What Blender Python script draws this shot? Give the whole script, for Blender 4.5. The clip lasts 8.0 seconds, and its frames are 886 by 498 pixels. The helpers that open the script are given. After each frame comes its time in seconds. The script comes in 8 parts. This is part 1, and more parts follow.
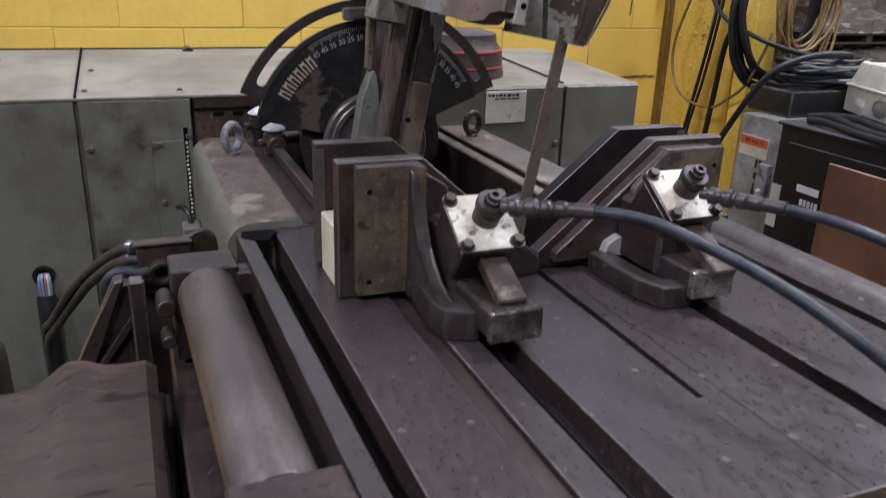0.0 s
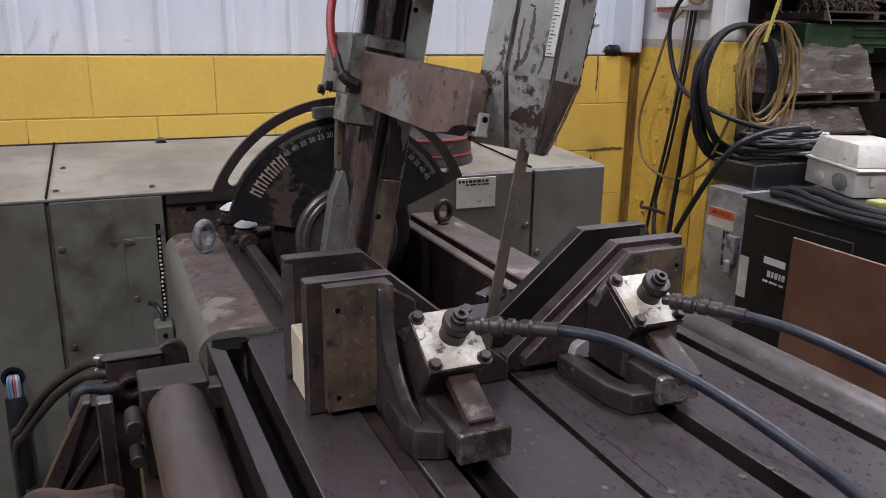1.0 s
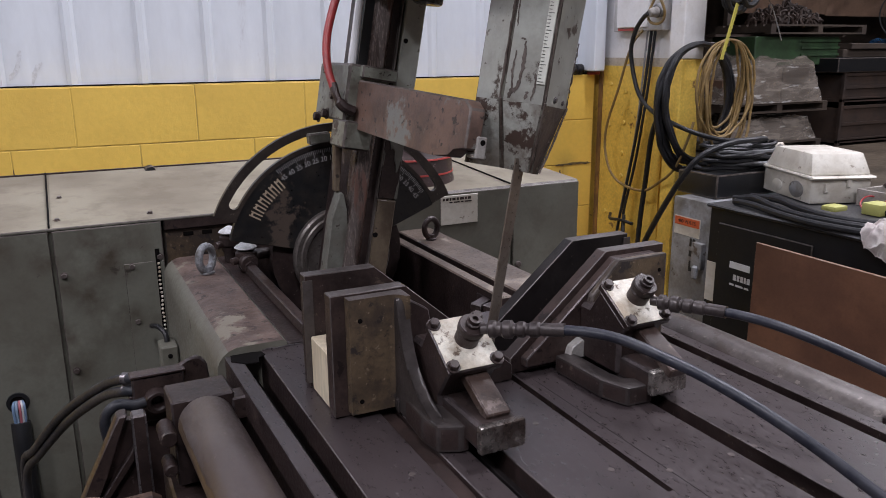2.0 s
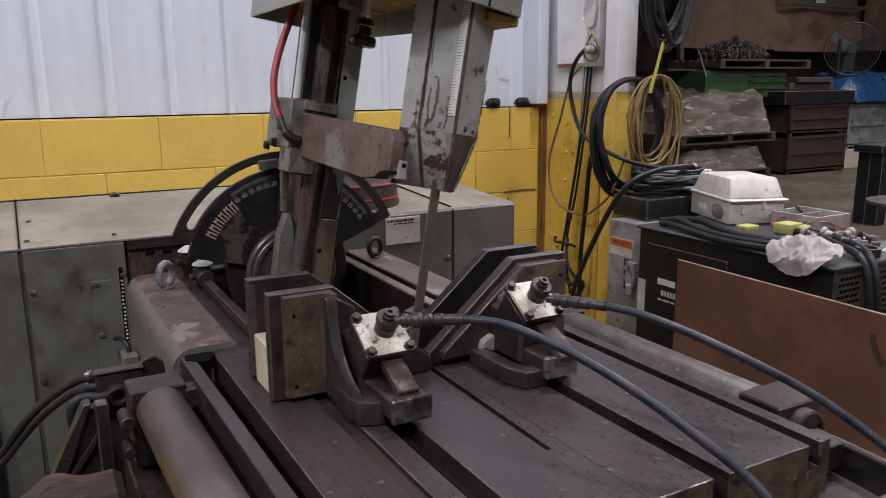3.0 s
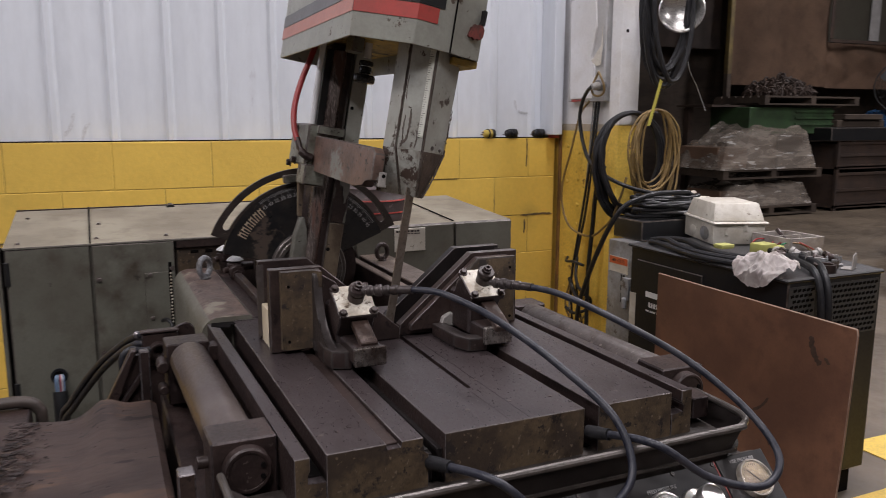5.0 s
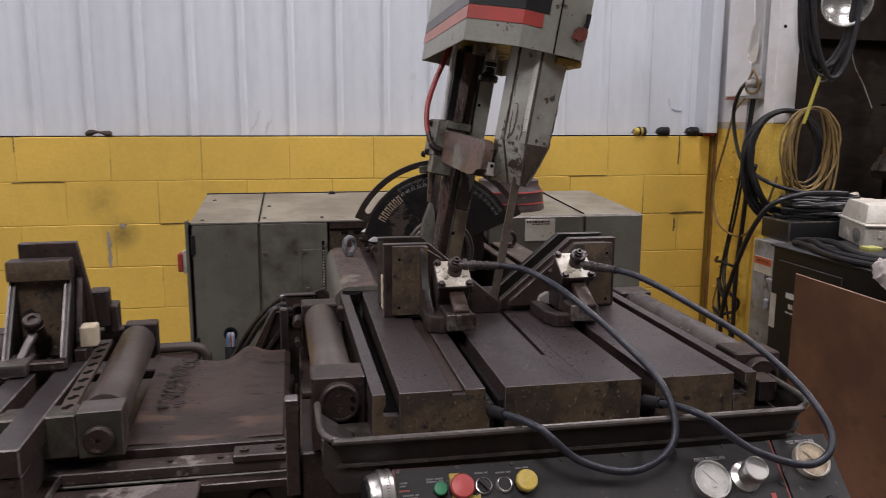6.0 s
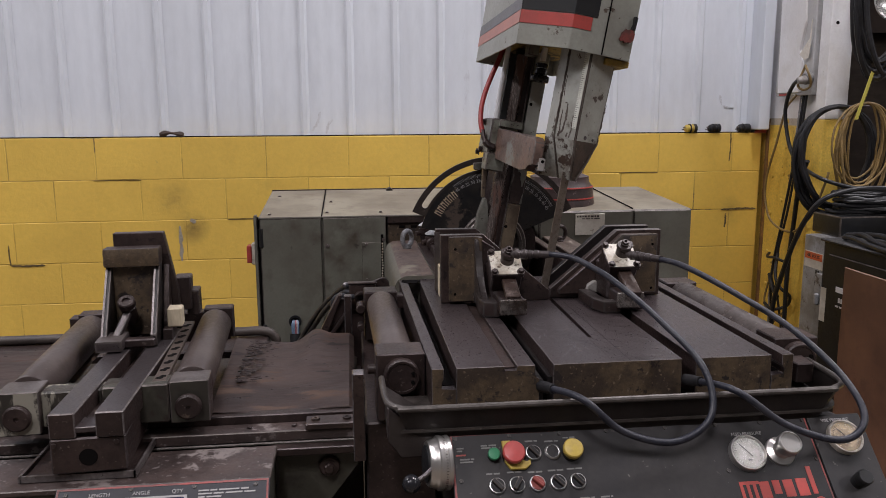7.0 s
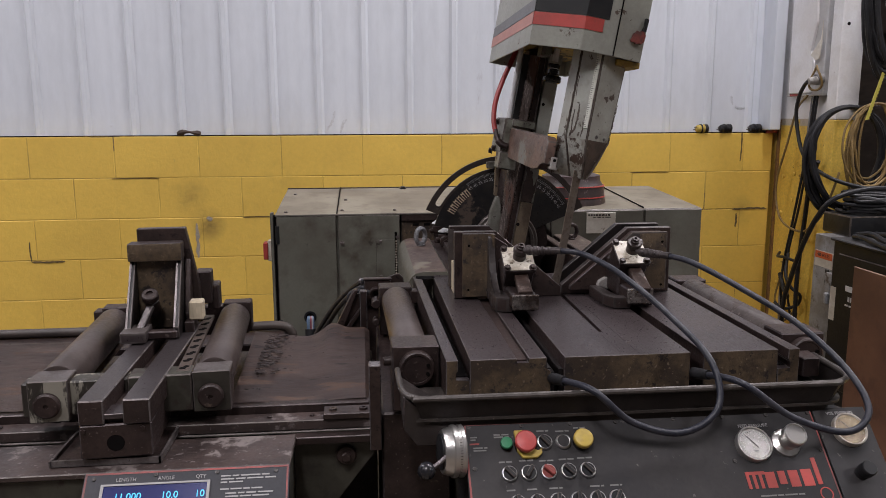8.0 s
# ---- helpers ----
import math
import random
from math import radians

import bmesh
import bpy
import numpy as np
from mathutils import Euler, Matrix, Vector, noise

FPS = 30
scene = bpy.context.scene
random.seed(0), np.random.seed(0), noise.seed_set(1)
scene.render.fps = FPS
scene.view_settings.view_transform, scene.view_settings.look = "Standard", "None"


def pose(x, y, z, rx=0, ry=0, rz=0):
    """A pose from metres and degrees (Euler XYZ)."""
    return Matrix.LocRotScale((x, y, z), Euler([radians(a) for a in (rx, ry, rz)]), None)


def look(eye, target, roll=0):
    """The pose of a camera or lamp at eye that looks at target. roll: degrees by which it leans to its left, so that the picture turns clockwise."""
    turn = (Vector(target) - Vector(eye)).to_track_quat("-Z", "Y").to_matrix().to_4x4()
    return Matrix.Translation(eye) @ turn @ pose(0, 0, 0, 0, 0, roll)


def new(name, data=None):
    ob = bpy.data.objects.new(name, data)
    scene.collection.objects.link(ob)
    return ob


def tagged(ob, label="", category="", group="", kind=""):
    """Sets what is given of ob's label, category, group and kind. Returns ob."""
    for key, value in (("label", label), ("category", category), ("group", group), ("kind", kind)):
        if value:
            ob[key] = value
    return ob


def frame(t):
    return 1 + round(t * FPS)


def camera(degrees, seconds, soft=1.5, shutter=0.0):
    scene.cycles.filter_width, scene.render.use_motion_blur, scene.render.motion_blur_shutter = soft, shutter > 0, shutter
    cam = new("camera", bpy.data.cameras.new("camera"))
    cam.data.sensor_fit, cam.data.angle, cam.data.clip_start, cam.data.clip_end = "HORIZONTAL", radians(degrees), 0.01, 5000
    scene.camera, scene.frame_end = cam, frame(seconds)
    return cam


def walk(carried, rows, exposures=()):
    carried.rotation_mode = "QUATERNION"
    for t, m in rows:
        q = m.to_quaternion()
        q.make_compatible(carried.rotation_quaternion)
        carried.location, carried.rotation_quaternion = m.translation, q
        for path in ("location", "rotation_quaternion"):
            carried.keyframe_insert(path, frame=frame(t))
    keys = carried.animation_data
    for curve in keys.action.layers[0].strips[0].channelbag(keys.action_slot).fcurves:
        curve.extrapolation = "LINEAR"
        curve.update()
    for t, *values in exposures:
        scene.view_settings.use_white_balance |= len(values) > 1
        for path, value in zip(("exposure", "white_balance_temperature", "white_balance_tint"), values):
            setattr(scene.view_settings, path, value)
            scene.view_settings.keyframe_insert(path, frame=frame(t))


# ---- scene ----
cam = camera(59.7, 8.0, soft=0.8, shutter=0.4)
PATH = [
    (0, (0.323, 0.216, 1.245), (1.034, 1.954, 0.556), 1.9),
    (0.5, (0.348, 0.226, 1.291), (1.086, 1.989, 0.702), 1.4),
    (1, (0.339, 0.219, 1.316), (1.114, 1.981, 0.772), 0.8),
    (2.5, (0.217, 0.076, 1.34), (1.125, 1.795, 0.871), -0.6),
    (3, (0.226, -0.047, 1.342), (1.167, 1.666, 0.92), -0.4),
    (3.5, (0.233, -0.146, 1.338), (1.18, 1.572, 0.948), 0.2),
    (4, (0.217, -0.232, 1.338), (1.123, 1.511, 0.963), 0.5),
    (4.2, (0.211, -0.259, 1.334), (1.116, 1.488, 0.977), 0.7),
    (5.3, (0.257, -0.548, 1.329), (0.939, 1.302, 0.993), -0.2),
    (5.5, (0.288, -0.601, 1.324), (0.836, 1.293, 0.988), -0.1),
    (6, (0.35, -0.702, 1.321), (0.713, 1.235, 0.981), 0.2),
    (6.5, (0.343, -0.77, 1.32), (0.608, 1.183, 0.98), -0.2),
    (7, (0.323, -0.83, 1.321), (0.553, 1.127, 0.979), -0.3),
    (7.5, (0.316, -0.862, 1.319), (0.528, 1.097, 0.978), -0.3),
    (8, (0.31, -0.876, 1.32), (0.512, 1.084, 0.978), -0.2),
]
walk(cam, [(t, look(eye, target, roll)) for t, eye, target, roll in PATH], exposures=[(0.0, 0.50, 5850, 9), (0.5, 0.42, 5950, 10.5), (1.0, 0.27, 6000, 12), (2.5, 0.22, 6150, 12), (4.0, 0.08, 6300, 11.5), (5.5, 0.05, 6600, 11.5), (6.5, 0.0, 6500, 11.5), (8.0, 0.02, 6500, 11.5)])

# ---- world and lights ----
world = bpy.data.worlds.new("world")
scene.world = world
world.use_nodes = True
world.node_tree.nodes["Background"].inputs[0].default_value = (0.55, 0.62, 0.75, 1)
world.node_tree.nodes["Background"].inputs[1].default_value = 0.25
scene.view_settings.exposure = 0.0
LAMP_WATTS = 117.0

# ---- tools ----


def smooth_mesh(me, angle=32):
    me.shade_smooth()
    me.set_sharp_from_angle(angle=radians(angle))


def part(name, bm, material, parent=None, label="", top=None, m=None, front=None):
    """One mesh object. top, front: materials for the faces that look up or to the front. Bevelled edges take their material's worn edge."""
    if m is not None:
        bmesh.ops.transform(bm, matrix=m, verts=bm.verts)
    bmesh.ops.recalc_face_normals(bm, faces=bm.faces)
    me = bpy.data.meshes.new(name)
    bm.normal_update()
    for f in bm.faces:
        if top is not None and f.normal.z > 0.9:
            f.material_index = 1
        elif front is not None and f.normal.y < -0.9:
            f.material_index = 3
    bm.to_mesh(me)
    bm.free()
    for mt in (material, top or material, WORN.get((top or material).name, top or material), front or material):
        me.materials.append(mt)
    smooth_mesh(me)
    ob = new(name, me)
    if parent is not None:
        ob.parent = parent
        ob.matrix_parent_inverse = base_matrix(parent).inverted()
    if label:
        ob["label"] = label
    return ob


def base_matrix(ob):
    return base_matrix(ob.parent) @ ob.matrix_parent_inverse @ ob.matrix_basis if ob.parent else ob.matrix_basis.copy()


def thing(name, at, label, category, group="", kind=""):
    ob = new(name)
    ob.empty_display_size = 0.05
    ob.matrix_basis = Matrix.Translation(at)
    return tagged(ob, label, category, group, kind)


def solo(name, bm, material, label, category, group="", kind="", top=None, m=None):
    return tagged(part(name, bm, material, None, "", top, m), label, category, group, kind)


WORN = {}


def B():
    return bmesh.new()


def soften(bm, verts, bev, seg=1):
    if bev > 0:
        vs = set(verts)
        es = [e for e in bm.edges if e.verts[0] in vs and e.verts[1] in vs]
        made = bmesh.ops.bevel(bm, geom=es, offset=bev, segments=seg, profile=0.6, affect="EDGES")
        for f in made["faces"]:
            f.material_index = 2


def box(bm, x0, x1, y0, y1, z0, z1, bev=0.0, seg=1, m=None):
    r = bmesh.ops.create_cube(bm, size=1, matrix=Matrix.LocRotScale(((x0 + x1) / 2, (y0 + y1) / 2, (z0 + z1) / 2), None, (abs(x1 - x0), abs(y1 - y0), abs(z1 - z0))))
    if m is not None:
        bmesh.ops.transform(bm, matrix=m, verts=r["verts"])
    soften(bm, r["verts"], bev, seg)
    return bm


def prism(bm, pts, axis, a, b, bev=0.0, seg=1, m=None):
    """A polygon pushed from a to b along an axis. Points: (y, z), (x, z) or (x, y)."""
    put = {"x": lambda p, h: (h, p[0], p[1]), "y": lambda p, h: (p[0], h, p[1]), "z": lambda p, h: (p[0], p[1], h)}[axis]
    lo = [bm.verts.new(put(p, a)) for p in pts]
    hi = [bm.verts.new(put(p, b)) for p in pts]
    n = len(pts)
    bm.faces.new(lo[::-1])
    bm.faces.new(hi)
    for i in range(n):
        bm.faces.new((lo[i], lo[(i + 1) % n], hi[(i + 1) % n], hi[i]))
    if m is not None:
        bmesh.ops.transform(bm, matrix=m, verts=lo + hi)
    soften(bm, lo + hi, bev, seg)
    return bm


def cyl(bm, p0, p1, r0, r1=None, seg=24, bev=0.0, bevseg=1):
    p0, p1 = Vector(p0), Vector(p1)
    r1 = r0 if r1 is None else r1
    d = p1 - p0
    m = Matrix.Translation((p0 + p1) / 2) @ d.to_track_quat("Z", "Y").to_matrix().to_4x4()
    r = bmesh.ops.create_cone(bm, cap_ends=True, segments=seg, radius1=r0, radius2=r1, depth=d.length, matrix=m)
    if bev > 0:
        vs = set(r["verts"])
        es = [e for e in bm.edges if e.verts[0] in vs and e.verts[1] in vs and any(len(f.verts) > 4 for f in e.link_faces)]
        bmesh.ops.bevel(bm, geom=es, offset=bev, segments=bevseg, profile=0.5, affect="EDGES")
    return bm


def lathe(bm, prof, p0, way, seg=28):
    """Turns a profile of (radius, height) round the axis that starts at p0."""
    m = Matrix.Translation(p0) @ Vector(way).to_track_quat("Z", "Y").to_matrix().to_4x4()
    rings = []
    for r, h in prof:
        if r < 1e-5:
            rings.append([bm.verts.new(m @ Vector((0, 0, h)))] * seg)
        else:
            rings.append([bm.verts.new(m @ Vector((r * math.cos(2 * math.pi * i / seg), r * math.sin(2 * math.pi * i / seg), h))) for i in range(seg)])
    for a, b in zip(rings, rings[1:]):
        for i in range(seg):
            j = (i + 1) % seg
            q = []
            for v in (a[i], a[j], b[j], b[i]):
                if v not in q:
                    q.append(v)
            if len(q) > 2:
                bm.faces.new(q)
    return bm


def curve_points(pts, n=10):
    P = [Vector(p) for p in pts]
    P = [2 * P[0] - P[1]] + P + [2 * P[-1] - P[-2]]
    out = []
    for i in range(1, len(P) - 2):
        a, b, c, d = P[i - 1:i + 3]
        for k in range(n):
            t = k / n
            out.append(0.5 * (2 * b + (c - a) * t + (2 * a - 5 * b + 4 * c - d) * t * t + (3 * b - a - 3 * c + d) * t ** 3))
    out.append(P[-2])
    return out


def sweep(bm, pts, r, seg=10, flat=1.0):
    """A tube of radius r (a number, or a function of the way along, 0 to 1) through the points."""
    pts = [Vector(p) for p in pts]
    n = len(pts)
    way = (pts[1] - pts[0]).normalized()
    up = way.orthogonal().normalized()
    rings = []
    for i, p in enumerate(pts):
        t = (pts[min(i + 1, n - 1)] - pts[max(i - 1, 0)]).normalized()
        up = (up - t * up.dot(t)).normalized()
        side = t.cross(up)
        rad = r(i / (n - 1)) if callable(r) else r
        rings.append([bm.verts.new(p + rad * (math.cos(2 * math.pi * k / seg) * up + flat * math.sin(2 * math.pi * k / seg) * side)) for k in range(seg)])
    for a, b in zip(rings, rings[1:]):
        for k in range(seg):
            bm.faces.new((a[k], a[(k + 1) % seg], b[(k + 1) % seg], b[k]))
    bm.faces.new(rings[0][::-1])
    bm.faces.new(rings[-1])
    return bm


def bolt(bm, p, way, r=0.006, h=0.006, washer=True):
    p, way = Vector(p), Vector(way).normalized()
    if washer:
        cyl(bm, p, p + way * 0.0015, r * 1.35, seg=16)
    cyl(bm, p + way * 0.001, p + way * h, r, seg=6, bev=r * 0.12)
    return bm


def sector(bm, cx, cz, r0, r1, a0, a1, y0, y1, n=40, bev=0.0):
    """A ring's arc, in degrees from the right, standing in the plane of x and z."""
    ang = [radians(a0 + (a1 - a0) * i / n) for i in range(n + 1)]
    pts = [(cx + r1 * math.cos(a), cz + r1 * math.sin(a)) for a in ang]
    if r0 > 0:
        pts += [(cx + r0 * math.cos(a), cz + r0 * math.sin(a)) for a in reversed(ang)]
    else:
        pts.append((cx, cz))
    return prism(bm, pts, "y", y0, y1, bev)


def words(name, text, size, m, material, parent, label=""):
    """Lettering as a thin mesh, its middle at the origin of m, reading along m's x."""
    cu = bpy.data.curves.new(name, "FONT")
    cu.body, cu.size, cu.align_x, cu.align_y, cu.extrude = text, size, "CENTER", "CENTER", 0.0004
    tmp = bpy.data.objects.new(name, cu)
    scene.collection.objects.link(tmp)
    bpy.context.view_layer.update()
    me = bpy.data.meshes.new_from_object(tmp.evaluated_get(bpy.context.evaluated_depsgraph_get()))
    bpy.data.objects.remove(tmp)
    me.transform(m)
    me.materials.clear()
    me.materials.append(material)
    ob = new(name, me)
    ob.parent = parent
    ob.matrix_parent_inverse = base_matrix(parent).inverted()
    if label:
        ob["label"] = label
    return ob


def bars(bm, m, widths, height, gap):
    """A line of unreadable writing: plain bars along m's x."""
    x = 0.0
    for w in widths:
        box(bm, x, x + w, -height / 2, height / 2, 0, 0.0006, m=m)
        x += w + gap
    return bm


# ---- materials ----


def surf(name, base, stain=None, stain_amt=0.5, chip=None, chip_at=0.62, rough=0.55, metal=0.0, s=6.0, fine=90.0, bump=0.12, rough2=None, stretch=(1, 1, 1), chip_rough=0.6, chip_metal=0.0, grain=0.25, vary=0.0, chip_s=9.0, place=False, spots=(), speck=None, speck_at=0.67, speck_s=150.0, gloss=0.5):
    """A worn surface: base colour, large soft stains, chips through to another colour, fine grain and relief."""
    mt = bpy.data.materials.new(name)
    mt.use_nodes = True
    nt = mt.node_tree
    N, Lk = nt.nodes, nt.links
    bsdf = N["Principled BSDF"]
    co = N.new("ShaderNodeTexCoord")
    mp = N.new("ShaderNodeMapping")
    mp.inputs["Scale"].default_value = stretch
    geo = N.new("ShaderNodeNewGeometry")
    Lk.new(geo.outputs["Position"] if place else co.outputs["Object"], mp.inputs["Vector"])

    def noise_node(scale, detail, rough_=0.55, off=0.0):
        n = N.new("ShaderNodeTexNoise")
        n.inputs["Scale"].default_value = scale
        n.inputs["Detail"].default_value = detail
        n.inputs["Roughness"].default_value = rough_
        if off:
            add = N.new("ShaderNodeVectorMath")
            add.inputs[1].default_value = (off, off * 1.7, -off)
            Lk.new(mp.outputs[0], add.inputs[0])
            Lk.new(add.outputs[0], n.inputs["Vector"])
        else:
            Lk.new(mp.outputs[0], n.inputs["Vector"])
        return n.outputs["Fac"]

    def ramp(fac, a, b, lo=0.0, hi=1.0):
        r = N.new("ShaderNodeMapRange")
        r.inputs["From Min"].default_value = a
        r.inputs["From Max"].default_value = b
        r.inputs["To Min"].default_value = lo
        r.inputs["To Max"].default_value = hi
        Lk.new(fac, r.inputs["Value"])
        return r.outputs["Result"]

    def mix(fac, a, b, kind="MIX"):
        x = N.new("ShaderNodeMix")
        x.data_type, x.blend_type = "RGBA", kind
        if isinstance(fac, float):
            x.inputs["Factor"].default_value = fac
        else:
            Lk.new(fac, x.inputs["Factor"])
        for i, v in ((6, a), (7, b)):
            if isinstance(v, tuple):
                x.inputs[i].default_value = (*v, 1)
            else:
                Lk.new(v, x.inputs[i])
        return x.outputs[2]

    big = noise_node(s, 6)
    fine_n = noise_node(fine, 5, 0.65, 3.1)
    col = base
    if stain:
        col = mix(ramp(big, 0.42, 0.60, 0.0, stain_amt), base, stain)
        mid = noise_node(s * 4.3, 6, 0.65, 7.7)
        col = mix(ramp(mid, 0.50, 0.64, 0.0, stain_amt * 0.75), col, stain)
    if speck:
        # small specks and nicks; on the film, painted glint streaks
        col = mix(ramp(noise_node(speck_s, 3, 0.6, 21.3), speck_at, speck_at + 0.03), col, speck)
    grey = mix(ramp(fine_n, 0.25, 0.75), (1 - grain,) * 3, (1 + grain * 0.6,) * 3)
    col = mix(1.0, col, grey, "MULTIPLY")
    for sx, sy, sz, sr, sa in spots:
        # a dirty place with soft, ragged edges
        d = N.new("ShaderNodeVectorMath")
        d.operation = "DISTANCE"
        d.inputs[1].default_value = (sx, sy, sz)
        Lk.new(geo.outputs["Position"], d.inputs[0])
        near = ramp(d.outputs["Value"], sr, sr * 0.15)
        rag = N.new("ShaderNodeMath")
        rag.operation = "MULTIPLY"
        Lk.new(near, rag.inputs[0])
        Lk.new(ramp(noise_node(s * 5, 5, 0.6, sx + 2), 0.36, 0.60, 0.0, sa), rag.inputs[1])
        col = mix(rag.outputs[0], col, (0.05, 0.036, 0.024))
    if vary:
        oi = N.new("ShaderNodeObjectInfo")
        tone = mix(ramp(oi.outputs["Random"], 0.0, 1.0), (1 - vary,) * 3, (1 + vary,) * 3)
        col = mix(1.0, col, tone, "MULTIPLY")
    r_out = ramp(fine_n, 0.3, 0.7, max(rough - 0.12, 0.03), min(rough + 0.12, 1.0))
    if chip:
        c1 = noise_node(chip_s, 8, 0.68, 13.3)
        cm = ramp(c1, chip_at, chip_at + 0.035)
        col = mix(cm, col, chip)
        rr = N.new("ShaderNodeMix")
        Lk.new(cm, rr.inputs["Factor"])
        Lk.new(r_out, rr.inputs[2])
        rr.inputs[3].default_value = chip_rough
        r_out = rr.outputs[0]
        mm = ramp(cm, 0.0, 1.0, metal, chip_metal)
        Lk.new(mm, bsdf.inputs["Metallic"])
    else:
        bsdf.inputs["Metallic"].default_value = metal
    if isinstance(col, tuple):
        bsdf.inputs["Base Color"].default_value = (*col, 1)
    else:
        Lk.new(col, bsdf.inputs["Base Color"])
    Lk.new(r_out, bsdf.inputs["Roughness"])
    bsdf.inputs["Specular IOR Level"].default_value = gloss
    bp = N.new("ShaderNodeBump")
    bp.inputs["Strength"].default_value = bump
    bp.inputs["Distance"].default_value = 0.004
    hsum = N.new("ShaderNodeMath")
    hsum.operation = "ADD"
    Lk.new(fine_n, hsum.inputs[0])
    Lk.new(big, hsum.inputs[1])
    Lk.new(hsum.outputs[0], bp.inputs["Height"])
    Lk.new(bp.outputs[0], bsdf.inputs["Normal"])
    return mt


def plain(name, base, rough=0.5, metal=0.0, glow=0.0, clear=0.0, gloss=0.5):
    mt = bpy.data.materials.new(name)
    mt.use_nodes = True
    b = mt.node_tree.nodes["Principled BSDF"]
    b.inputs["Base Color"].default_value = (*base, 1)
    b.inputs["Roughness"].default_value = rough
    b.inputs["Metallic"].default_value = metal
    b.inputs["Transmission Weight"].default_value = clear
    b.inputs["Specular IOR Level"].default_value = gloss
    if glow:
        b.inputs["Emission Color"].default_value = (*base, 1)
        b.inputs["Emission Strength"].default_value = glow
    return mt


M_BLOCK = surf("yellow block paint", (0.75, 0.497, 0.092), (0.63, 0.405, 0.078), 0.4, rough=0.55, s=1.6, fine=45, bump=0.3, vary=0.03, grain=0.07, chip=(0.44, 0.31, 0.10), chip_at=0.665, chip_s=2.6, place=True, spots=((-0.560, 3.1, 0.93, 0.11, 0.35), (-0.475, 3.1, 0.775, 0.10, 0.65), (-0.10, 3.1, 1.02, 0.10, 0.3), (2.35, 3.1, 0.80, 0.10, 0.35)))
M_BLOCK_BACK = surf("painted mortar", (0.66, 0.44, 0.085), (0.42, 0.28, 0.065), 0.8, rough=0.7, s=2.2, fine=60, bump=0.3, chip=(0.11, 0.08, 0.045), chip_at=0.60, chip_s=2.2, place=True)
M_SHEET = surf("white sheet steel", (0.655, 0.685, 0.74), (0.55, 0.575, 0.62), 0.45, rough=0.40, s=1.3, fine=30, bump=0.05, grain=0.05, stretch=(1, 1, 0.3), chip=(0.50, 0.50, 0.54), chip_at=0.66, chip_s=1.6)
# Near-black whose colour stands in for shade inside gaps, slots and holes.
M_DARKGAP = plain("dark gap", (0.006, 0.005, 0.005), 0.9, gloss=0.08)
M_CAB = surf("grey green cabinet paint", (0.150, 0.148, 0.122), (0.092, 0.081, 0.062), 0.6, rough=0.48, s=2.6, fine=110, bump=0.06, grain=0.12, chip=(0.042, 0.033, 0.026), chip_at=0.665, chip_s=5, place=True, spots=((0.315, 2.084, 0.885, 0.12, 1.0), (0.19, 2.084, 0.88, 0.05, 0.9), (0.232, 2.084, 0.80, 0.03, 1.0), (0.33, 2.084, 0.70, 0.09, 0.5), (0.225, 2.084, 0.69, 0.06, 0.8), (0.27, 2.084, 0.78, 0.06, 0.9), (0.10, 2.084, 0.90, 0.06, 0.6), (0.36, 2.08, 0.72, 0.04, 0.9), (0.235, 2.084, 0.60, 0.06, 0.8)))
M_CABTOP = surf("dusty cabinet top", (0.255, 0.226, 0.170), (0.13, 0.104, 0.074), 0.6, rough=0.75, s=3, fine=140, bump=0.08, grain=0.15)
M_SAWPAINT = surf("grey green saw paint", (0.20, 0.205, 0.172), (0.06, 0.048, 0.036), 0.7, rough=0.42, s=8, fine=120, bump=0.08, grain=0.2, speck=(0.04, 0.03, 0.024), speck_at=0.63, speck_s=55, chip=(0.055, 0.036, 0.027), chip_at=0.585, chip_s=11)
M_HEADPAINT = surf("grey green head paint", (0.33, 0.338, 0.30), (0.22, 0.21, 0.185), 0.4, rough=0.40, s=6, fine=120, bump=0.05, grain=0.1, speck=(0.09, 0.065, 0.05), speck_at=0.66, speck_s=45, chip=(0.09, 0.062, 0.048), chip_at=0.66, chip_s=11)
M_STEEL = surf("oily table steel", (0.0555, 0.0432, 0.0446), (0.035, 0.0258, 0.0265), 0.50, rough=0.35, metal=0.2, s=4, fine=190, bump=0.05, grain=0.26, speck=(0.14, 0.115, 0.117), speck_at=0.705, speck_s=95, stretch=(1, 0.45, 1), chip=(0.066, 0.053, 0.054), chip_at=0.67, chip_rough=0.36, chip_metal=0.2, chip_s=4, gloss=0.55)
M_CAST = surf("dark oily casting", (0.043, 0.0272, 0.0245), (0.0185, 0.0114, 0.0108), 0.7, rough=0.46, metal=0.2, s=14, fine=150, bump=0.2, grain=0.34, speck=(0.10, 0.076, 0.068), speck_at=0.66, speck_s=120, chip=(0.085, 0.05985, 0.045), chip_at=0.635, chip_s=20)
# Black oiled jaw steel; in the table slots it stands in for shade.
M_JAWBLACK = surf("black oily jaw and slot-shade steel", (0.022, 0.018, 0.018), (0.010, 0.008, 0.008), 0.7, rough=0.42, metal=0.2, s=10, fine=150, bump=0.06, grain=0.25, speck=(0.06, 0.045, 0.04), speck_at=0.68, speck_s=80, gloss=0.35)
M_BROWN = surf("brown stained steel", (0.062, 0.04085, 0.036), (0.026, 0.01805, 0.017), 0.7, rough=0.40, metal=0.3, s=12, fine=140, bump=0.1, grain=0.32, speck=(0.018, 0.01235, 0.012), speck_at=0.62, speck_s=60)
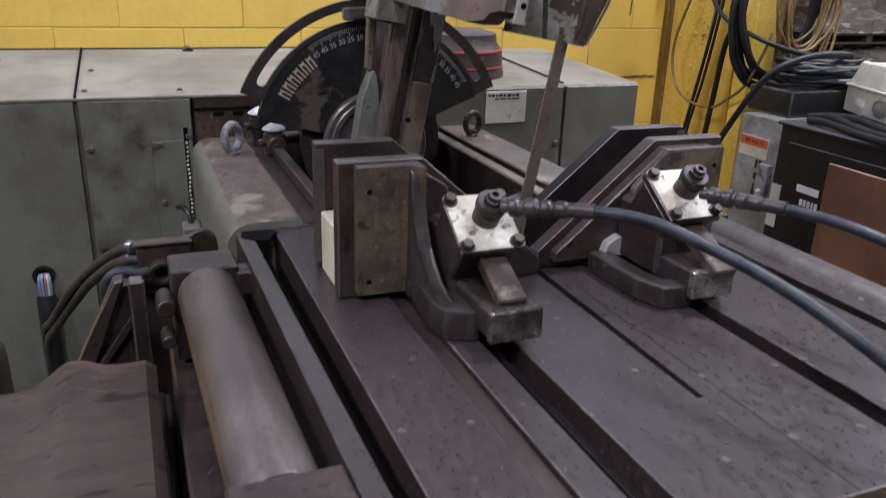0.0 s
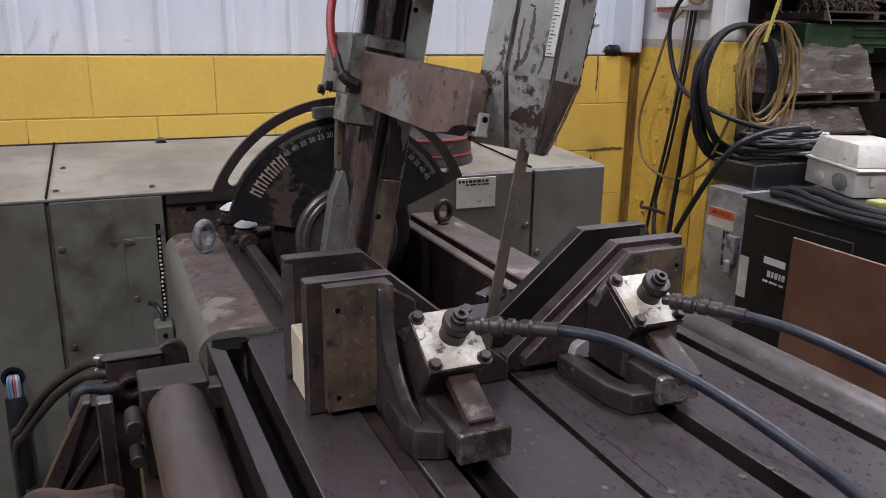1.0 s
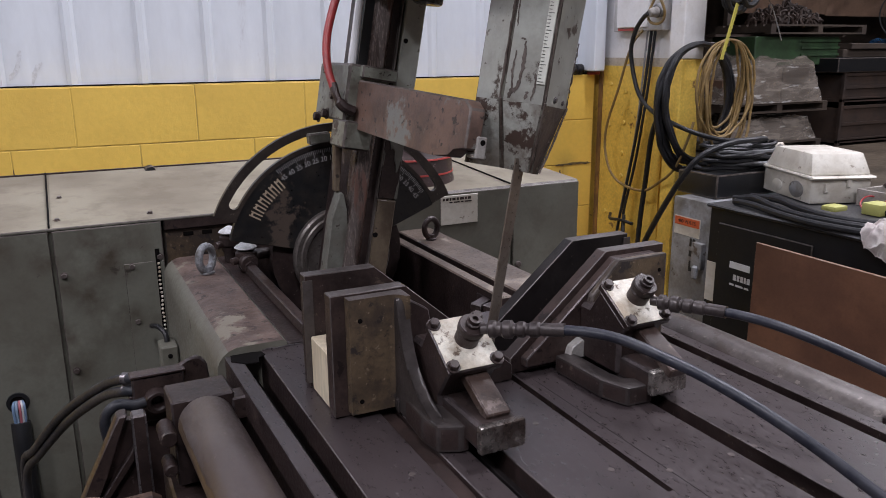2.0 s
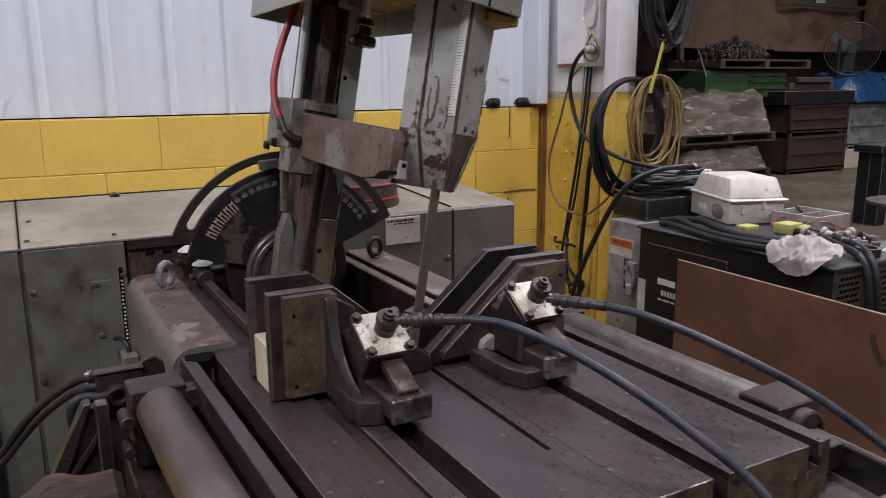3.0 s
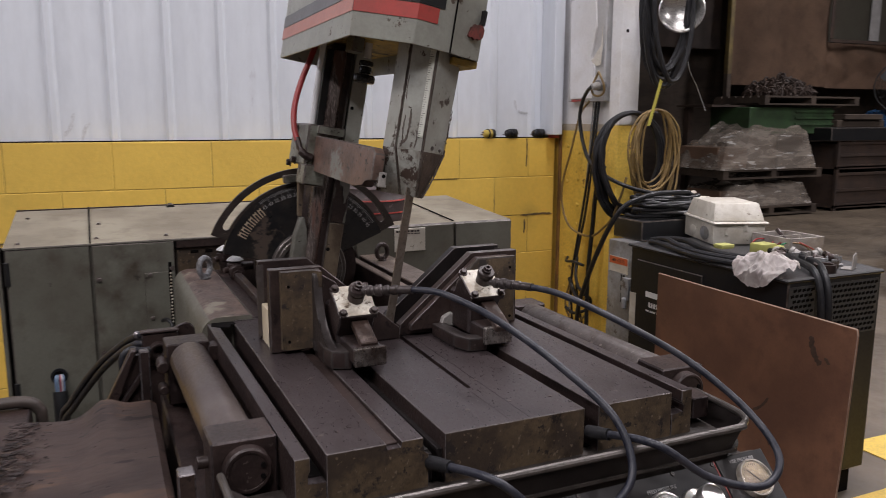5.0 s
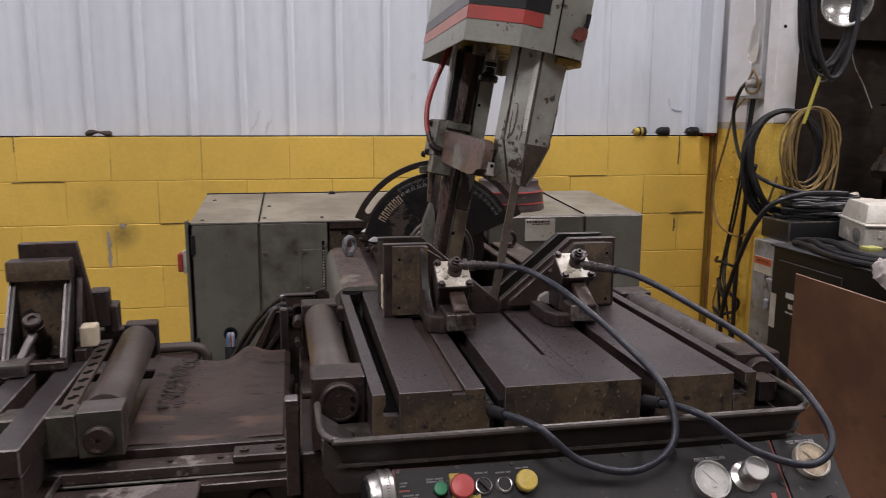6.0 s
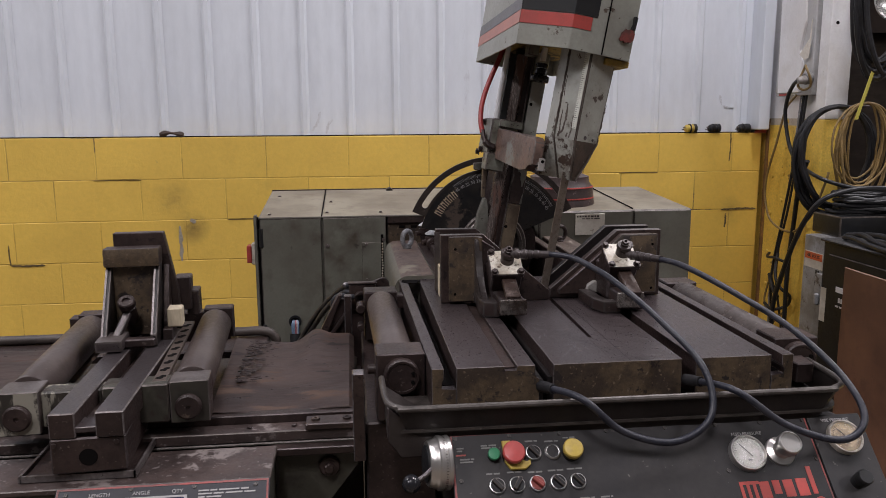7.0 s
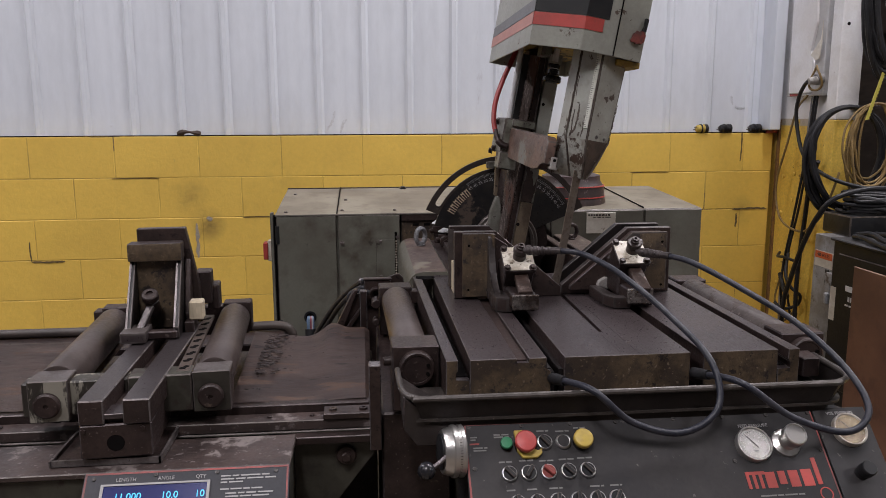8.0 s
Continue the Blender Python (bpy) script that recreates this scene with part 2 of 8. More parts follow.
M_RUSTPAINT = surf("rusty yellowed paint", (0.105, 0.0722, 0.042), (0.038, 0.02565, 0.019), 0.85, rough=0.55, s=16, fine=150, bump=0.22, grain=0.34, speck=(0.16, 0.1187, 0.08), speck_at=0.64, speck_s=110, chip=(0.020, 0.01425, 0.013), chip_at=0.575, chip_s=26)
M_EDGE = surf("bright worn steel", (0.25, 0.228, 0.235), (0.09, 0.076, 0.075), 0.7, rough=0.34, metal=0.7, s=22, fine=200, bump=0.06)
M_WORNSTEEL = surf("rubbed steel edge", (0.088, 0.0703, 0.071), (0.036, 0.02755, 0.027), 0.85, rough=0.38, metal=0.5, s=30, fine=200, bump=0.05)
M_BAREEDGE = surf("bare bright arris", (0.20, 0.178, 0.175), (0.07, 0.056, 0.053), 0.7, rough=0.36, metal=0.5, s=24, fine=180, bump=0.06)
M_WORNPAINT = surf("rubbed paint edge", (0.13, 0.1092, 0.10), (0.05, 0.0399, 0.034), 0.85, rough=0.45, metal=0.2, s=26, fine=200, bump=0.08)
M_CHROME = plain("chrome", (0.46, 0.45, 0.45), 0.32, 1.0)
M_ALU = surf("brushed aluminium", (0.60, 0.585, 0.57), (0.47, 0.44, 0.41), 0.25, rough=0.30, metal=0.85, s=9, fine=250, bump=0.015, grain=0.06)
M_ROLLER = surf("worn roller steel", (0.150, 0.124, 0.116), (0.060, 0.043, 0.040), 0.6, rough=0.40, metal=0.35, s=5, fine=170, bump=0.06, grain=0.28, speck=(0.15, 0.1187, 0.115), speck_at=0.67, speck_s=85, stretch=(1, 0.5, 1), chip=(0.120, 0.0684, 0.034), chip_at=0.64, chip_s=3.2, chip_rough=0.5)
M_MOTTLED = surf("flaking roller skin", (0.092, 0.076, 0.071), (0.045, 0.034, 0.031), 0.7, rough=0.45, metal=0.25, s=16, fine=120, bump=0.12, grain=0.3, speck=(0.16, 0.135, 0.12), speck_at=0.64, speck_s=60, chip=(0.05, 0.036, 0.031), chip_at=0.56, chip_s=22)
M_BLACK = surf("black dial paint", (0.011, 0.011, 0.012), (0.035, 0.028, 0.023), 0.5, rough=0.38, s=9, fine=120, bump=0.05, chip=(0.075, 0.054, 0.042), chip_at=0.575, chip_s=7)
M_BLACKMETAL = surf("black enamel", (0.010, 0.0105, 0.0125), (0.019, 0.0175, 0.017), 0.5, rough=0.48, s=6, fine=120, bump=0.05, gloss=0.35)
M_RUBBER = surf("black rubber", (0.013, 0.013, 0.015), (0.026, 0.025, 0.027), 0.5, rough=0.45, s=30, fine=200, bump=0.08, gloss=0.3)
M_HOSE = surf("blue black hose rubber", (0.010, 0.0115, 0.021), (0.040, 0.040, 0.050), 0.7, rough=0.44, s=24, fine=180, bump=0.10, gloss=0.42)
M_REDHOSE = surf("red rubber", (0.34, 0.030, 0.030), (0.22, 0.03, 0.028), 0.5, rough=0.42, s=25, fine=160, bump=0.05)
M_RED = surf("faded red paint", (0.42, 0.055, 0.045), (0.22, 0.05, 0.04), 0.4, rough=0.5, s=14, fine=120, bump=0.05, grain=0.1)
M_CREAM = surf("cream lettering paint", (0.50, 0.40, 0.29), (0.28, 0.20, 0.14), 0.4, rough=0.6, s=30, fine=150, bump=0.03)
M_WHITEINK = plain("grey white print", (0.34, 0.33, 0.33), 0.6)
M_CAPTION = plain("worn grey print", (0.17, 0.165, 0.16), 0.6)
M_FANGREY = plain("fan grey", (0.030, 0.030, 0.032), 0.6, gloss=0.3)
M_CRACK = surf("crack in the paint", (0.085, 0.06, 0.03), (0.20, 0.14, 0.05), 0.6, rough=0.9, s=30, fine=150, bump=0.2)
M_PATCH = surf("grey mortar patch", (0.34, 0.30, 0.24), (0.24, 0.20, 0.15), 0.5, rough=0.8, s=20, fine=120, bump=0.3)
M_TAPE = plain("ruler white", (0.58, 0.58, 0.52), 0.5)
M_INK = plain("black ink", (0.02, 0.02, 0.02), 0.6)
M_PANEL = surf("charcoal console enamel", (0.0255, 0.0240, 0.0258), (0.041, 0.037, 0.036), 0.5, rough=0.5, s=6, fine=110, bump=0.04, grain=0.22, speck=(0.10, 0.09, 0.085), speck_at=0.70, speck_s=80, chip=(0.085, 0.068, 0.058), chip_at=0.67, chip_s=12, gloss=0.30)
M_TRAY = surf("dark grey tray paint", (0.044, 0.036, 0.034), (0.022, 0.017, 0.016), 0.6, rough=0.42, metal=0.2, s=8, fine=120, bump=0.08, chip=(0.085, 0.07125, 0.07), chip_at=0.65)
M_GREENBASE = surf("dirty green base paint", (0.050, 0.0475, 0.036), (0.020, 0.0152, 0.013), 0.8, rough=0.5, s=5, fine=100, bump=0.1, chip=(0.030, 0.01995, 0.016), chip_at=0.60)
M_LEDGE = surf("worn painted ledge", (0.066, 0.04465, 0.040), (0.028, 0.01995, 0.019), 0.7, rough=0.5, s=7, fine=110, bump=0.08, chip=(0.17, 0.1425, 0.135), chip_at=0.545, chip_s=6, chip_rough=0.5, speck=(0.15, 0.1235, 0.12), speck_at=0.63, speck_s=70)
# Lighter reddish patches carry rust tint and part of the sheet's sheen.
M_COVER = surf("brown way cover sheet", (0.128, 0.089, 0.078), (0.066, 0.047, 0.044), 0.8, rough=0.38, metal=0.15, s=5, fine=60, bump=0.15, grain=0.15, chip=(0.175, 0.112, 0.086), chip_at=0.58, stretch=(0.45, 1.5, 1), chip_s=6, speck=(0.045, 0.033, 0.030), speck_at=0.64, speck_s=22)
M_WHITEPATCH = surf("cream worn cap paint", (0.60, 0.56, 0.48), (0.31, 0.245, 0.175), 0.85, rough=0.45, s=14, fine=180, bump=0.12, chip=(0.12, 0.085, 0.06), chip_at=0.585, chip_s=22)
M_WOOD = surf("pale wood", (0.60, 0.52, 0.385), (0.46, 0.37, 0.25), 0.4, rough=0.7, s=20, fine=120, bump=0.1, stretch=(1, 1, 0.2))
M_PLY = surf("brown hardboard", (0.225, 0.108, 0.066), (0.130, 0.062, 0.042), 0.75, rough=0.40, s=3.2, fine=130, bump=0.05, grain=0.14)
M_PLYEDGE = surf("pale torn board edge", (0.36, 0.27, 0.21), (0.20, 0.12, 0.085), 0.6, rough=0.8, s=30, fine=150, bump=0.2)
M_POSTW = surf("white post paint", (0.74, 0.735, 0.75), (0.56, 0.53, 0.50), 0.45, rough=0.5, s=3, fine=90, bump=0.05, grain=0.07, chip=(0.26, 0.23, 0.19), chip_at=0.66)
M_POSTY = surf("yellow post paint", (0.80, 0.55, 0.10), (0.58, 0.37, 0.065), 0.6, rough=0.5, s=3.5, fine=90, bump=0.08, chip=(0.22, 0.12, 0.045), chip_at=0.64)
M_RUSTY = surf("rusted orange edge", (0.29, 0.15, 0.04), (0.12, 0.06, 0.028), 0.7, rough=0.7, s=8, fine=120, bump=0.2)
M_GREYBOX = surf("light grey enamel", (0.29, 0.295, 0.31), (0.13, 0.115, 0.10), 0.65, rough=0.45, s=7, fine=110, bump=0.06, chip=(0.09, 0.070, 0.055), chip_at=0.60, chip_s=11)
M_PLASTIC = surf("dirty white plastic", (0.66, 0.625, 0.56), (0.42, 0.37, 0.30), 0.55, rough=0.45, s=8, fine=90, bump=0.03, grain=0.08, speck=(0.30, 0.26, 0.21), speck_at=0.66, speck_s=40)
M_CORD = surf("tan cord rubber", (0.25, 0.165, 0.06), (0.13, 0.085, 0.04), 0.5, rough=0.5, s=20, fine=120, bump=0.05)
M_YELLOW = surf("dirty yellow plastic", (0.48, 0.35, 0.065), (0.36, 0.25, 0.06), 0.6, rough=0.42, s=25, fine=150, bump=0.03, grain=0.1)
M_LIME = plain("lime plastic", (0.42, 0.41, 0.13), 0.5)
M_CLOTH = surf("dirty white rag", (0.74, 0.69, 0.67), (0.46, 0.38, 0.36), 0.5, rough=0.95, s=11, fine=140, bump=0.06, grain=0.06, gloss=0.1)
M_FLOOR = surf("stained concrete", (0.165, 0.128, 0.092), (0.085, 0.065, 0.047), 0.8, rough=0.42, s=0.8, fine=12, bump=0.08, grain=0.15)
M_CANVAS = surf("brown canvas", (0.25, 0.152, 0.10), (0.13, 0.08, 0.055), 0.7, rough=0.9, s=0.9, fine=60, bump=0.1)
M_CARTON = surf("stained carton board", (0.135, 0.095, 0.068), (0.07, 0.05, 0.038), 0.6, rough=0.8, s=4, fine=60, bump=0.1)
M_DARKWOOD = surf("old dark timber", (0.080, 0.058, 0.043), (0.038, 0.027, 0.021), 0.7, rough=0.8, s=4, fine=60, bump=0.2, stretch=(0.3, 1, 1))
M_RUSTBIN = surf("dark rusted bin steel", (0.060, 0.037, 0.027), (0.03, 0.021, 0.018), 0.7, rough=0.7, s=3, fine=60, bump=0.15)
M_GREEN = surf("green crate paint", (0.042, 0.088, 0.036), (0.024, 0.038, 0.02), 0.6, rough=0.6, s=4, fine=60, bump=0.1)
# Pale streaks in the colour stand in for glints on the film.
M_FILM = surf("crumpled clear film", (0.44, 0.385, 0.33), (0.22, 0.18, 0.15), 0.7, rough=0.16, s=4, fine=14, bump=1.0, grain=0.2, stretch=(0.35, 0.8, 2.2), speck=(0.85, 0.82, 0.78), speck_at=0.615, speck_s=7.0, gloss=1.0)
fn, fl = M_FILM.node_tree.nodes, M_FILM.node_tree.links
fold = fn.new("ShaderNodeTexNoise")
fold.inputs["Scale"].default_value, fold.inputs["Detail"].default_value, fold.inputs["Distortion"].default_value = 1.6, 7, 0.5
off_ = fn.new("ShaderNodeMath")
off_.operation, off_.inputs[1].default_value = "SUBTRACT", 0.5
ridge = fn.new("ShaderNodeMath")
ridge.operation = "ABSOLUTE"
crease = fn.new("ShaderNodeMapRange")
for key_, v_ in (("From Min", 0.0), ("From Max", 0.16), ("To Min", 0.66), ("To Max", 0.30)):
    crease.inputs[key_].default_value = v_
lay = fn.new("ShaderNodeMapping")
lay.inputs["Rotation"].default_value, lay.inputs["Scale"].default_value = (0.3, 0.5, 0.2), (1.0, 2.2, 3.4)
fl.new(fn["Texture Coordinate"].outputs["Object"], lay.inputs["Vector"])
fl.new(lay.outputs[0], fold.inputs["Vector"])
fl.new(fold.outputs["Fac"], off_.inputs[0])
fl.new(off_.outputs[0], ridge.inputs[0])
fl.new(ridge.outputs[0], crease.inputs["Value"])
fl.new(crease.outputs["Result"], fn["Principled BSDF"].inputs["Alpha"])
M_TARP = surf("blue tarpaulin", (0.030, 0.12, 0.27), (0.018, 0.05, 0.13), 0.6, rough=0.3, s=6, fine=20, bump=0.5)
M_CEIL = surf("grey roof deck", (0.30, 0.30, 0.31), (0.20, 0.20, 0.21), 0.4, rough=0.7, s=0.8, fine=10, bump=0.02)
M_FARWALL = surf("far wall paint", (0.30, 0.29, 0.285), (0.18, 0.17, 0.165), 0.4, rough=0.7, s=0.6, fine=10, bump=0.05)
M_YELLOWIN = surf("yellow primer", (0.44, 0.29, 0.05), (0.16, 0.11, 0.045), 0.8, rough=0.5, s=9, fine=100, bump=0.05, chip=(0.05, 0.04, 0.03), chip_at=0.52, chip_s=8)
M_TIN = plain("lamp tube white", (1.0, 0.97, 0.93), 0.4, glow=3.0)
for mt_ in (M_STEEL, M_CAST, M_BROWN, M_TRAY, M_ROLLER):
    WORN[mt_.name] = M_WORNSTEEL
for mt_ in (M_RUSTPAINT, M_SAWPAINT, M_CAB, M_LEDGE, M_BLACKMETAL, M_GREENBASE):
    WORN[mt_.name] = M_WORNPAINT
WORN[M_PLY.name], WORN[M_STEEL.name] = M_PLYEDGE, M_BAREEDGE

# ---- building ----
WALL_Y, BLOCK_TOP = 3.10, 1.226
solo("floor", prism(B(), [(-9, -8), (17, -8), (17, 12), (-9, 12)], "z", -0.2, 0.0), M_FLOOR, "stained grey brown concrete shop floor", "floor", kind="structure")
solo("ceiling", prism(B(), [(-9, -8), (17, -8), (17, 12), (-9, 12)], "z", 5.2, 5.4), M_CEIL, "plain grey steel roof deck", "ceiling", kind="structure")
for nm, a in (("wall_west", (-9.2, -9, -8, 12)), ("wall_east", (17, 17.2, -8, 12)), ("wall_south", (-9, 17, -8.2, -8)), ("wall_far_north", (3.1, 17, 12, 12.2))):
    solo(nm, box(B(), *a, 0, 5.2), M_FARWALL, "plain grey painted shop wall", "wall", kind="structure")
solo("wall_bay_side", box(B(), 2.98, 3.1, 3.33, 12, 0, 5.2), M_DARKWOOD, "dark boarded side wall of the back bay", "wall", kind="structure")

north = thing("wall_north", (-3, WALL_Y, 0), "yellow painted concrete block wall below white sheet steel", "wall", kind="structure")
part("block_core", box(B(), -9, 2.50, WALL_Y + 0.0026, WALL_Y + 0.2, 0, BLOCK_TOP - 0.006), M_BLOCK_BACK, north, "recessed yellow painted mortar joints")
# Near-black strip stands in for the shade between blocks and cladding.
part("ledge_seal", box(B(), -9, 2.50, WALL_Y + 0.040, WALL_Y + 0.09, BLOCK_TOP - 0.006, BLOCK_TOP - 0.002), M_DARKGAP, north, "dark strip for the shaded gap over the blocks")
# ribbed sheet above
pts = [(-9.0, 0.0)]
x = -0.13 - 38 * 0.2286
while x < 2.5:
    pts += [(x - 0.022, 0.0), (x - 0.010, -0.014), (x + 0.010, -0.014), (x + 0.022, 0.0)]
    for k in (0.083, 0.145):
        pts += [(x + k - 0.012, 0.0), (x + k, -0.0025), (x + k + 0.012, 0.0)]
    x += 0.2286
pts = [(px, WALL_Y + 0.062 + py) for px, py in pts if px < 2.5] + [(2.5, WALL_Y + 0.062), (2.5, WALL_Y + 0.075), (-9.0, WALL_Y + 0.075)]
part("sheet_cladding", prism(B(), pts, "z", BLOCK_TOP - 0.001, 5.2), M_SHEET, north, "white ribbed sheet steel cladding")
bm = B()
for k in range(11):
    for sz in (1.275, 2.4):
        sx = -0.13 - 0.2286 * 10 + 0.114 + 0.4572 * k
        cyl(bm, (sx, WALL_Y + 0.059, sz), (sx, WALL_Y + 0.062, sz), 0.004, seg=8)
part("sheet_screws", bm, M_SHEET, north)
part("corner_flashing", prism(B(), [(2.44, 3.03), (2.50, 3.03), (2.50, 3.16), (2.44, 3.16)], "z", BLOCK_TOP + 0.01, 5.2, 0.004), M_SHEET, north)


M_SCRAPEDENT = surf("scrape and dent grey", (0.56, 0.575, 0.615), (0.60, 0.62, 0.67), 0.8, rough=0.5, s=40, fine=120, bump=0.05)


def streak(path, w, seed, y, wob=0.3):
    """A thin uneven band along a line of (x, z) points, lying on a wall."""
    rn = random.Random(seed)
    P = curve_points([(a, y, b) for a, b in path], 6)
    bm = B()
    rows = []
    for i, p in enumerate(P):
        t = (P[min(i + 1, len(P) - 1)] - P[max(i - 1, 0)]).normalized()
        nrm = Vector((-t.z, 0, t.x))
        k = w * 0.5 * (1 + rn.uniform(-wob, wob)) * (0.35 if i in (0, len(P) - 1) else 1)
        q = p + nrm * rn.uniform(-wob, wob) * w * 0.5
        rows.append([bm.verts.new(v) for v in (q + nrm * k, q - nrm * k, q - nrm * k + Vector((0, 0.003, 0)), q + nrm * k + Vector((0, 0.003, 0)))])
    for a, b in zip(rows, rows[1:]):
        for i in range(4):
            bm.faces.new((a[i], a[(i + 1) % 4], b[(i + 1) % 4], b[i]))
    bm.faces.new(rows[0]), bm.faces.new(rows[-1])
    return bm


CY = WALL_Y - 0.0012
for k, (path, w) in enumerate((
        ([(-1.345, 0.705), (-1.347, 0.65), (-1.343, 0.606)], 0.005), ([(-1.345, 0.604), (-1.26, 0.602), (-1.185, 0.604)], 0.008),
        ([(2.32, 0.79), (2.322, 0.75), (2.318, 0.714)], 0.008), ([(2.294, 0.812), (2.40, 0.816), (2.49, 0.814)], 0.009), ([(2.326, 1.225), (2.328, 1.15), (2.324, 1.07)], 0.006),
        ([(-0.30, 0.811), (-0.20, 0.813), (-0.11, 0.812)], 0.003), ([(-0.93, 1.014), (-0.80, 1.016), (-0.70, 1.015)], 0.003), ([(1.72, 1.017), (1.84, 1.018), (1.93, 1.017)], 0.003))):
    part("crack", streak(path, w, k, CY), M_CRACK, north, "dark crack along the mortar joint")
part("mortar_patch", streak([(-0.532, 0.785), (-0.531, 0.70), (-0.533, 0.607)], 0.015, 30, CY), M_PATCH, north, "bare grey mortar patch")
part("mortar_patch", streak([(-0.48, 0.815), (-0.465, 0.806), (-0.455, 0.80)], 0.02, 31, CY), M_PATCH, north)
# First two streaks paint the shading of a dent; the others are scrapes.
for k, (path, w) in enumerate((([(0.13, 1.245), (0.16, 1.29), (0.175, 1.34)], 0.012), ([(0.20, 1.23), (0.215, 1.28), (0.235, 1.30)], 0.012), ([(2.283, 1.417), (2.296, 1.375), (2.325, 1.352), (2.375, 1.352)], 0.010), ([(2.30, 1.36), (2.34, 1.345), (2.40, 1.365)], 0.006))):
    part("scrape", streak(path, w, 50 + k, WALL_Y + 0.0605), M_SCRAPEDENT, north, "grey streak for scrapes and dent shading on the sheet steel")

# ---- saw base ----
base = thing("band_saw_pedestal", (0.83, 1.2, 0), "dirty grey green cast base of a tilting band saw", "machine base")
part("pedestal", prism(B(), [(0.50, 0.0), (1.17, 0.0), (1.17, 0.70), (0.50, 0.70)], "y", 0.62, 2.0, 0.01), M_GREENBASE, base)
M_BEAMSIDE = surf("dusty grey green beam paint", (0.155, 0.150, 0.122), (0.105, 0.092, 0.072), 0.6, rough=0.5, s=5, fine=120, bump=0.08, grain=0.15, chip=(0.06, 0.045, 0.035), chip_at=0.64, chip_s=9)
M_BEAMTOP = surf("stained beam paint", (0.150, 0.104, 0.086), (0.070, 0.045, 0.038), 0.85, rough=0.5, s=13, fine=120, bump=0.16, chip=(0.205, 0.180, 0.140), chip_at=0.575, chip_s=8, speck=(0.045, 0.030, 0.025), speck_at=0.60, speck_s=42)
part("side_beam", prism(B(), [(0.437, 0.30), (0.440, 0.79)] + [(0.482 - 0.042 * math.cos(radians(a_)), 0.810 + 0.042 * math.sin(radians(a_))) for a_ in range(15, 91, 15)] + [(0.556, 0.852), (0.562, 0.847), (0.562, 0.30)], "y", 1.405, 2.062), M_BEAMSIDE, base, "grey green painted beam with a rounded edge and stained top", top=M_BEAMTOP)
part("beam_plate", box(B(), 0.562, 0.632, 1.405, 2.05, 0.30, 0.8455, 0.003), M_CAST, base, "dark oily plate beside the beam")
sw_ = part("limit_switch", box(B(), 0.399, 0.436, 1.885, 1.945, 0.610, 0.694, 0.003), M_BEAMSIDE, base, "small grey switch box on the beam's side")
part("switch_screw", bolt(B(), (0.418, 1.885, 0.672), (0, -1, 0), 0.004, 0.003), M_DARKGAP, sw_)
part("switch_cable", sweep(B(), curve_points([(0.418, 1.92, 0.694), (0.416, 1.93, 0.712), (0.405, 1.96, 0.72), (0.398, 2.03, 0.70)], 5), 0.006, 8), M_RUBBER, sw_)
part("edge_drip", streak([(0.470, 0.800), (0.474, 0.74), (0.470, 0.66), (0.473, 0.60)], 0.010, 61, 1.4035), M_BEAMTOP, base, "rusty run down the beam's end")
part("right_beam", prism(B(), [(0.992, 0.30), (0.992, 0.862), (1.019, 0.862), (1.019, 0.835), (1.042, 0.835), (1.042, 0.862), (1.137, 0.862), (1.137, 0.30)], "y", 1.405, 2.03, 0.003), M_CAST, base, "machined rail with a black slot", top=surf("grey brown rail top", (0.165, 0.128, 0.105), (0.085, 0.062, 0.052), 0.75, rough=0.38, metal=0.2, s=9, fine=140, bump=0.08, chip=(0.24, 0.20, 0.165), chip_at=0.585, chip_s=7, speck=(0.04, 0.03, 0.025), speck_at=0.62))
# Near-black strip stands in for the shade in the rail's slot.
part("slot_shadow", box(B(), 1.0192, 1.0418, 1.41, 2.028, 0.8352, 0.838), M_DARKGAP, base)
# Added plate: its dark colour stands in for darkness behind the roller.
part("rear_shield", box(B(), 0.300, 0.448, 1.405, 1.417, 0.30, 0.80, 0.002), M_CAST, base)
# Near-black floor carries the throat's darkness in its colour.
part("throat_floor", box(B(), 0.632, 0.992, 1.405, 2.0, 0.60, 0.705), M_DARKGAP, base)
part("blade_guide_block", prism(B(), [(0.955, 1.42), (0.985, 1.445), (1.030, 1.462), (1.030, 1.535), (0.990, 1.50), (0.990, 1.470), (0.945, 1.445)], "z", 0.80, 0.846, 0.002), M_CAST, base, top=M_STEEL)
part("blade_guide_block", prism(B(), [(0.967, 1.402), (0.993, 1.414), (1.010, 1.408), (1.010, 1.426), (0.985, 1.434), (0.960, 1.424)], "z", 0.80, 0.847, 0.002), M_CAST, base, top=M_STEEL)



def lifting_eye(p, tilt):
    bm = B()
    ring = [(0.020 * math.cos(a), 0, 0.031 + 0.024 * math.sin(a)) for a in [2 * math.pi * i / 28 for i in range(29)]]
    sweep(bm, ring, 0.0075, 10)
    cyl(bm, (0, 0, 0), (0, 0, 0.005), 0.014, seg=18, bev=0.001)
    cyl(bm, (0, 0, 0.004), (0, 0, 0.014), 0.009, seg=14)
    return bm, Matrix.Translation(p) @ Matrix.Rotation(radians(tilt), 4, "Z")


bm, m = lifting_eye((0.513, 1.885, 0.852), 40)
bmesh.ops.transform(bm, matrix=Matrix.Scale(1.15, 4), verts=bm.verts)
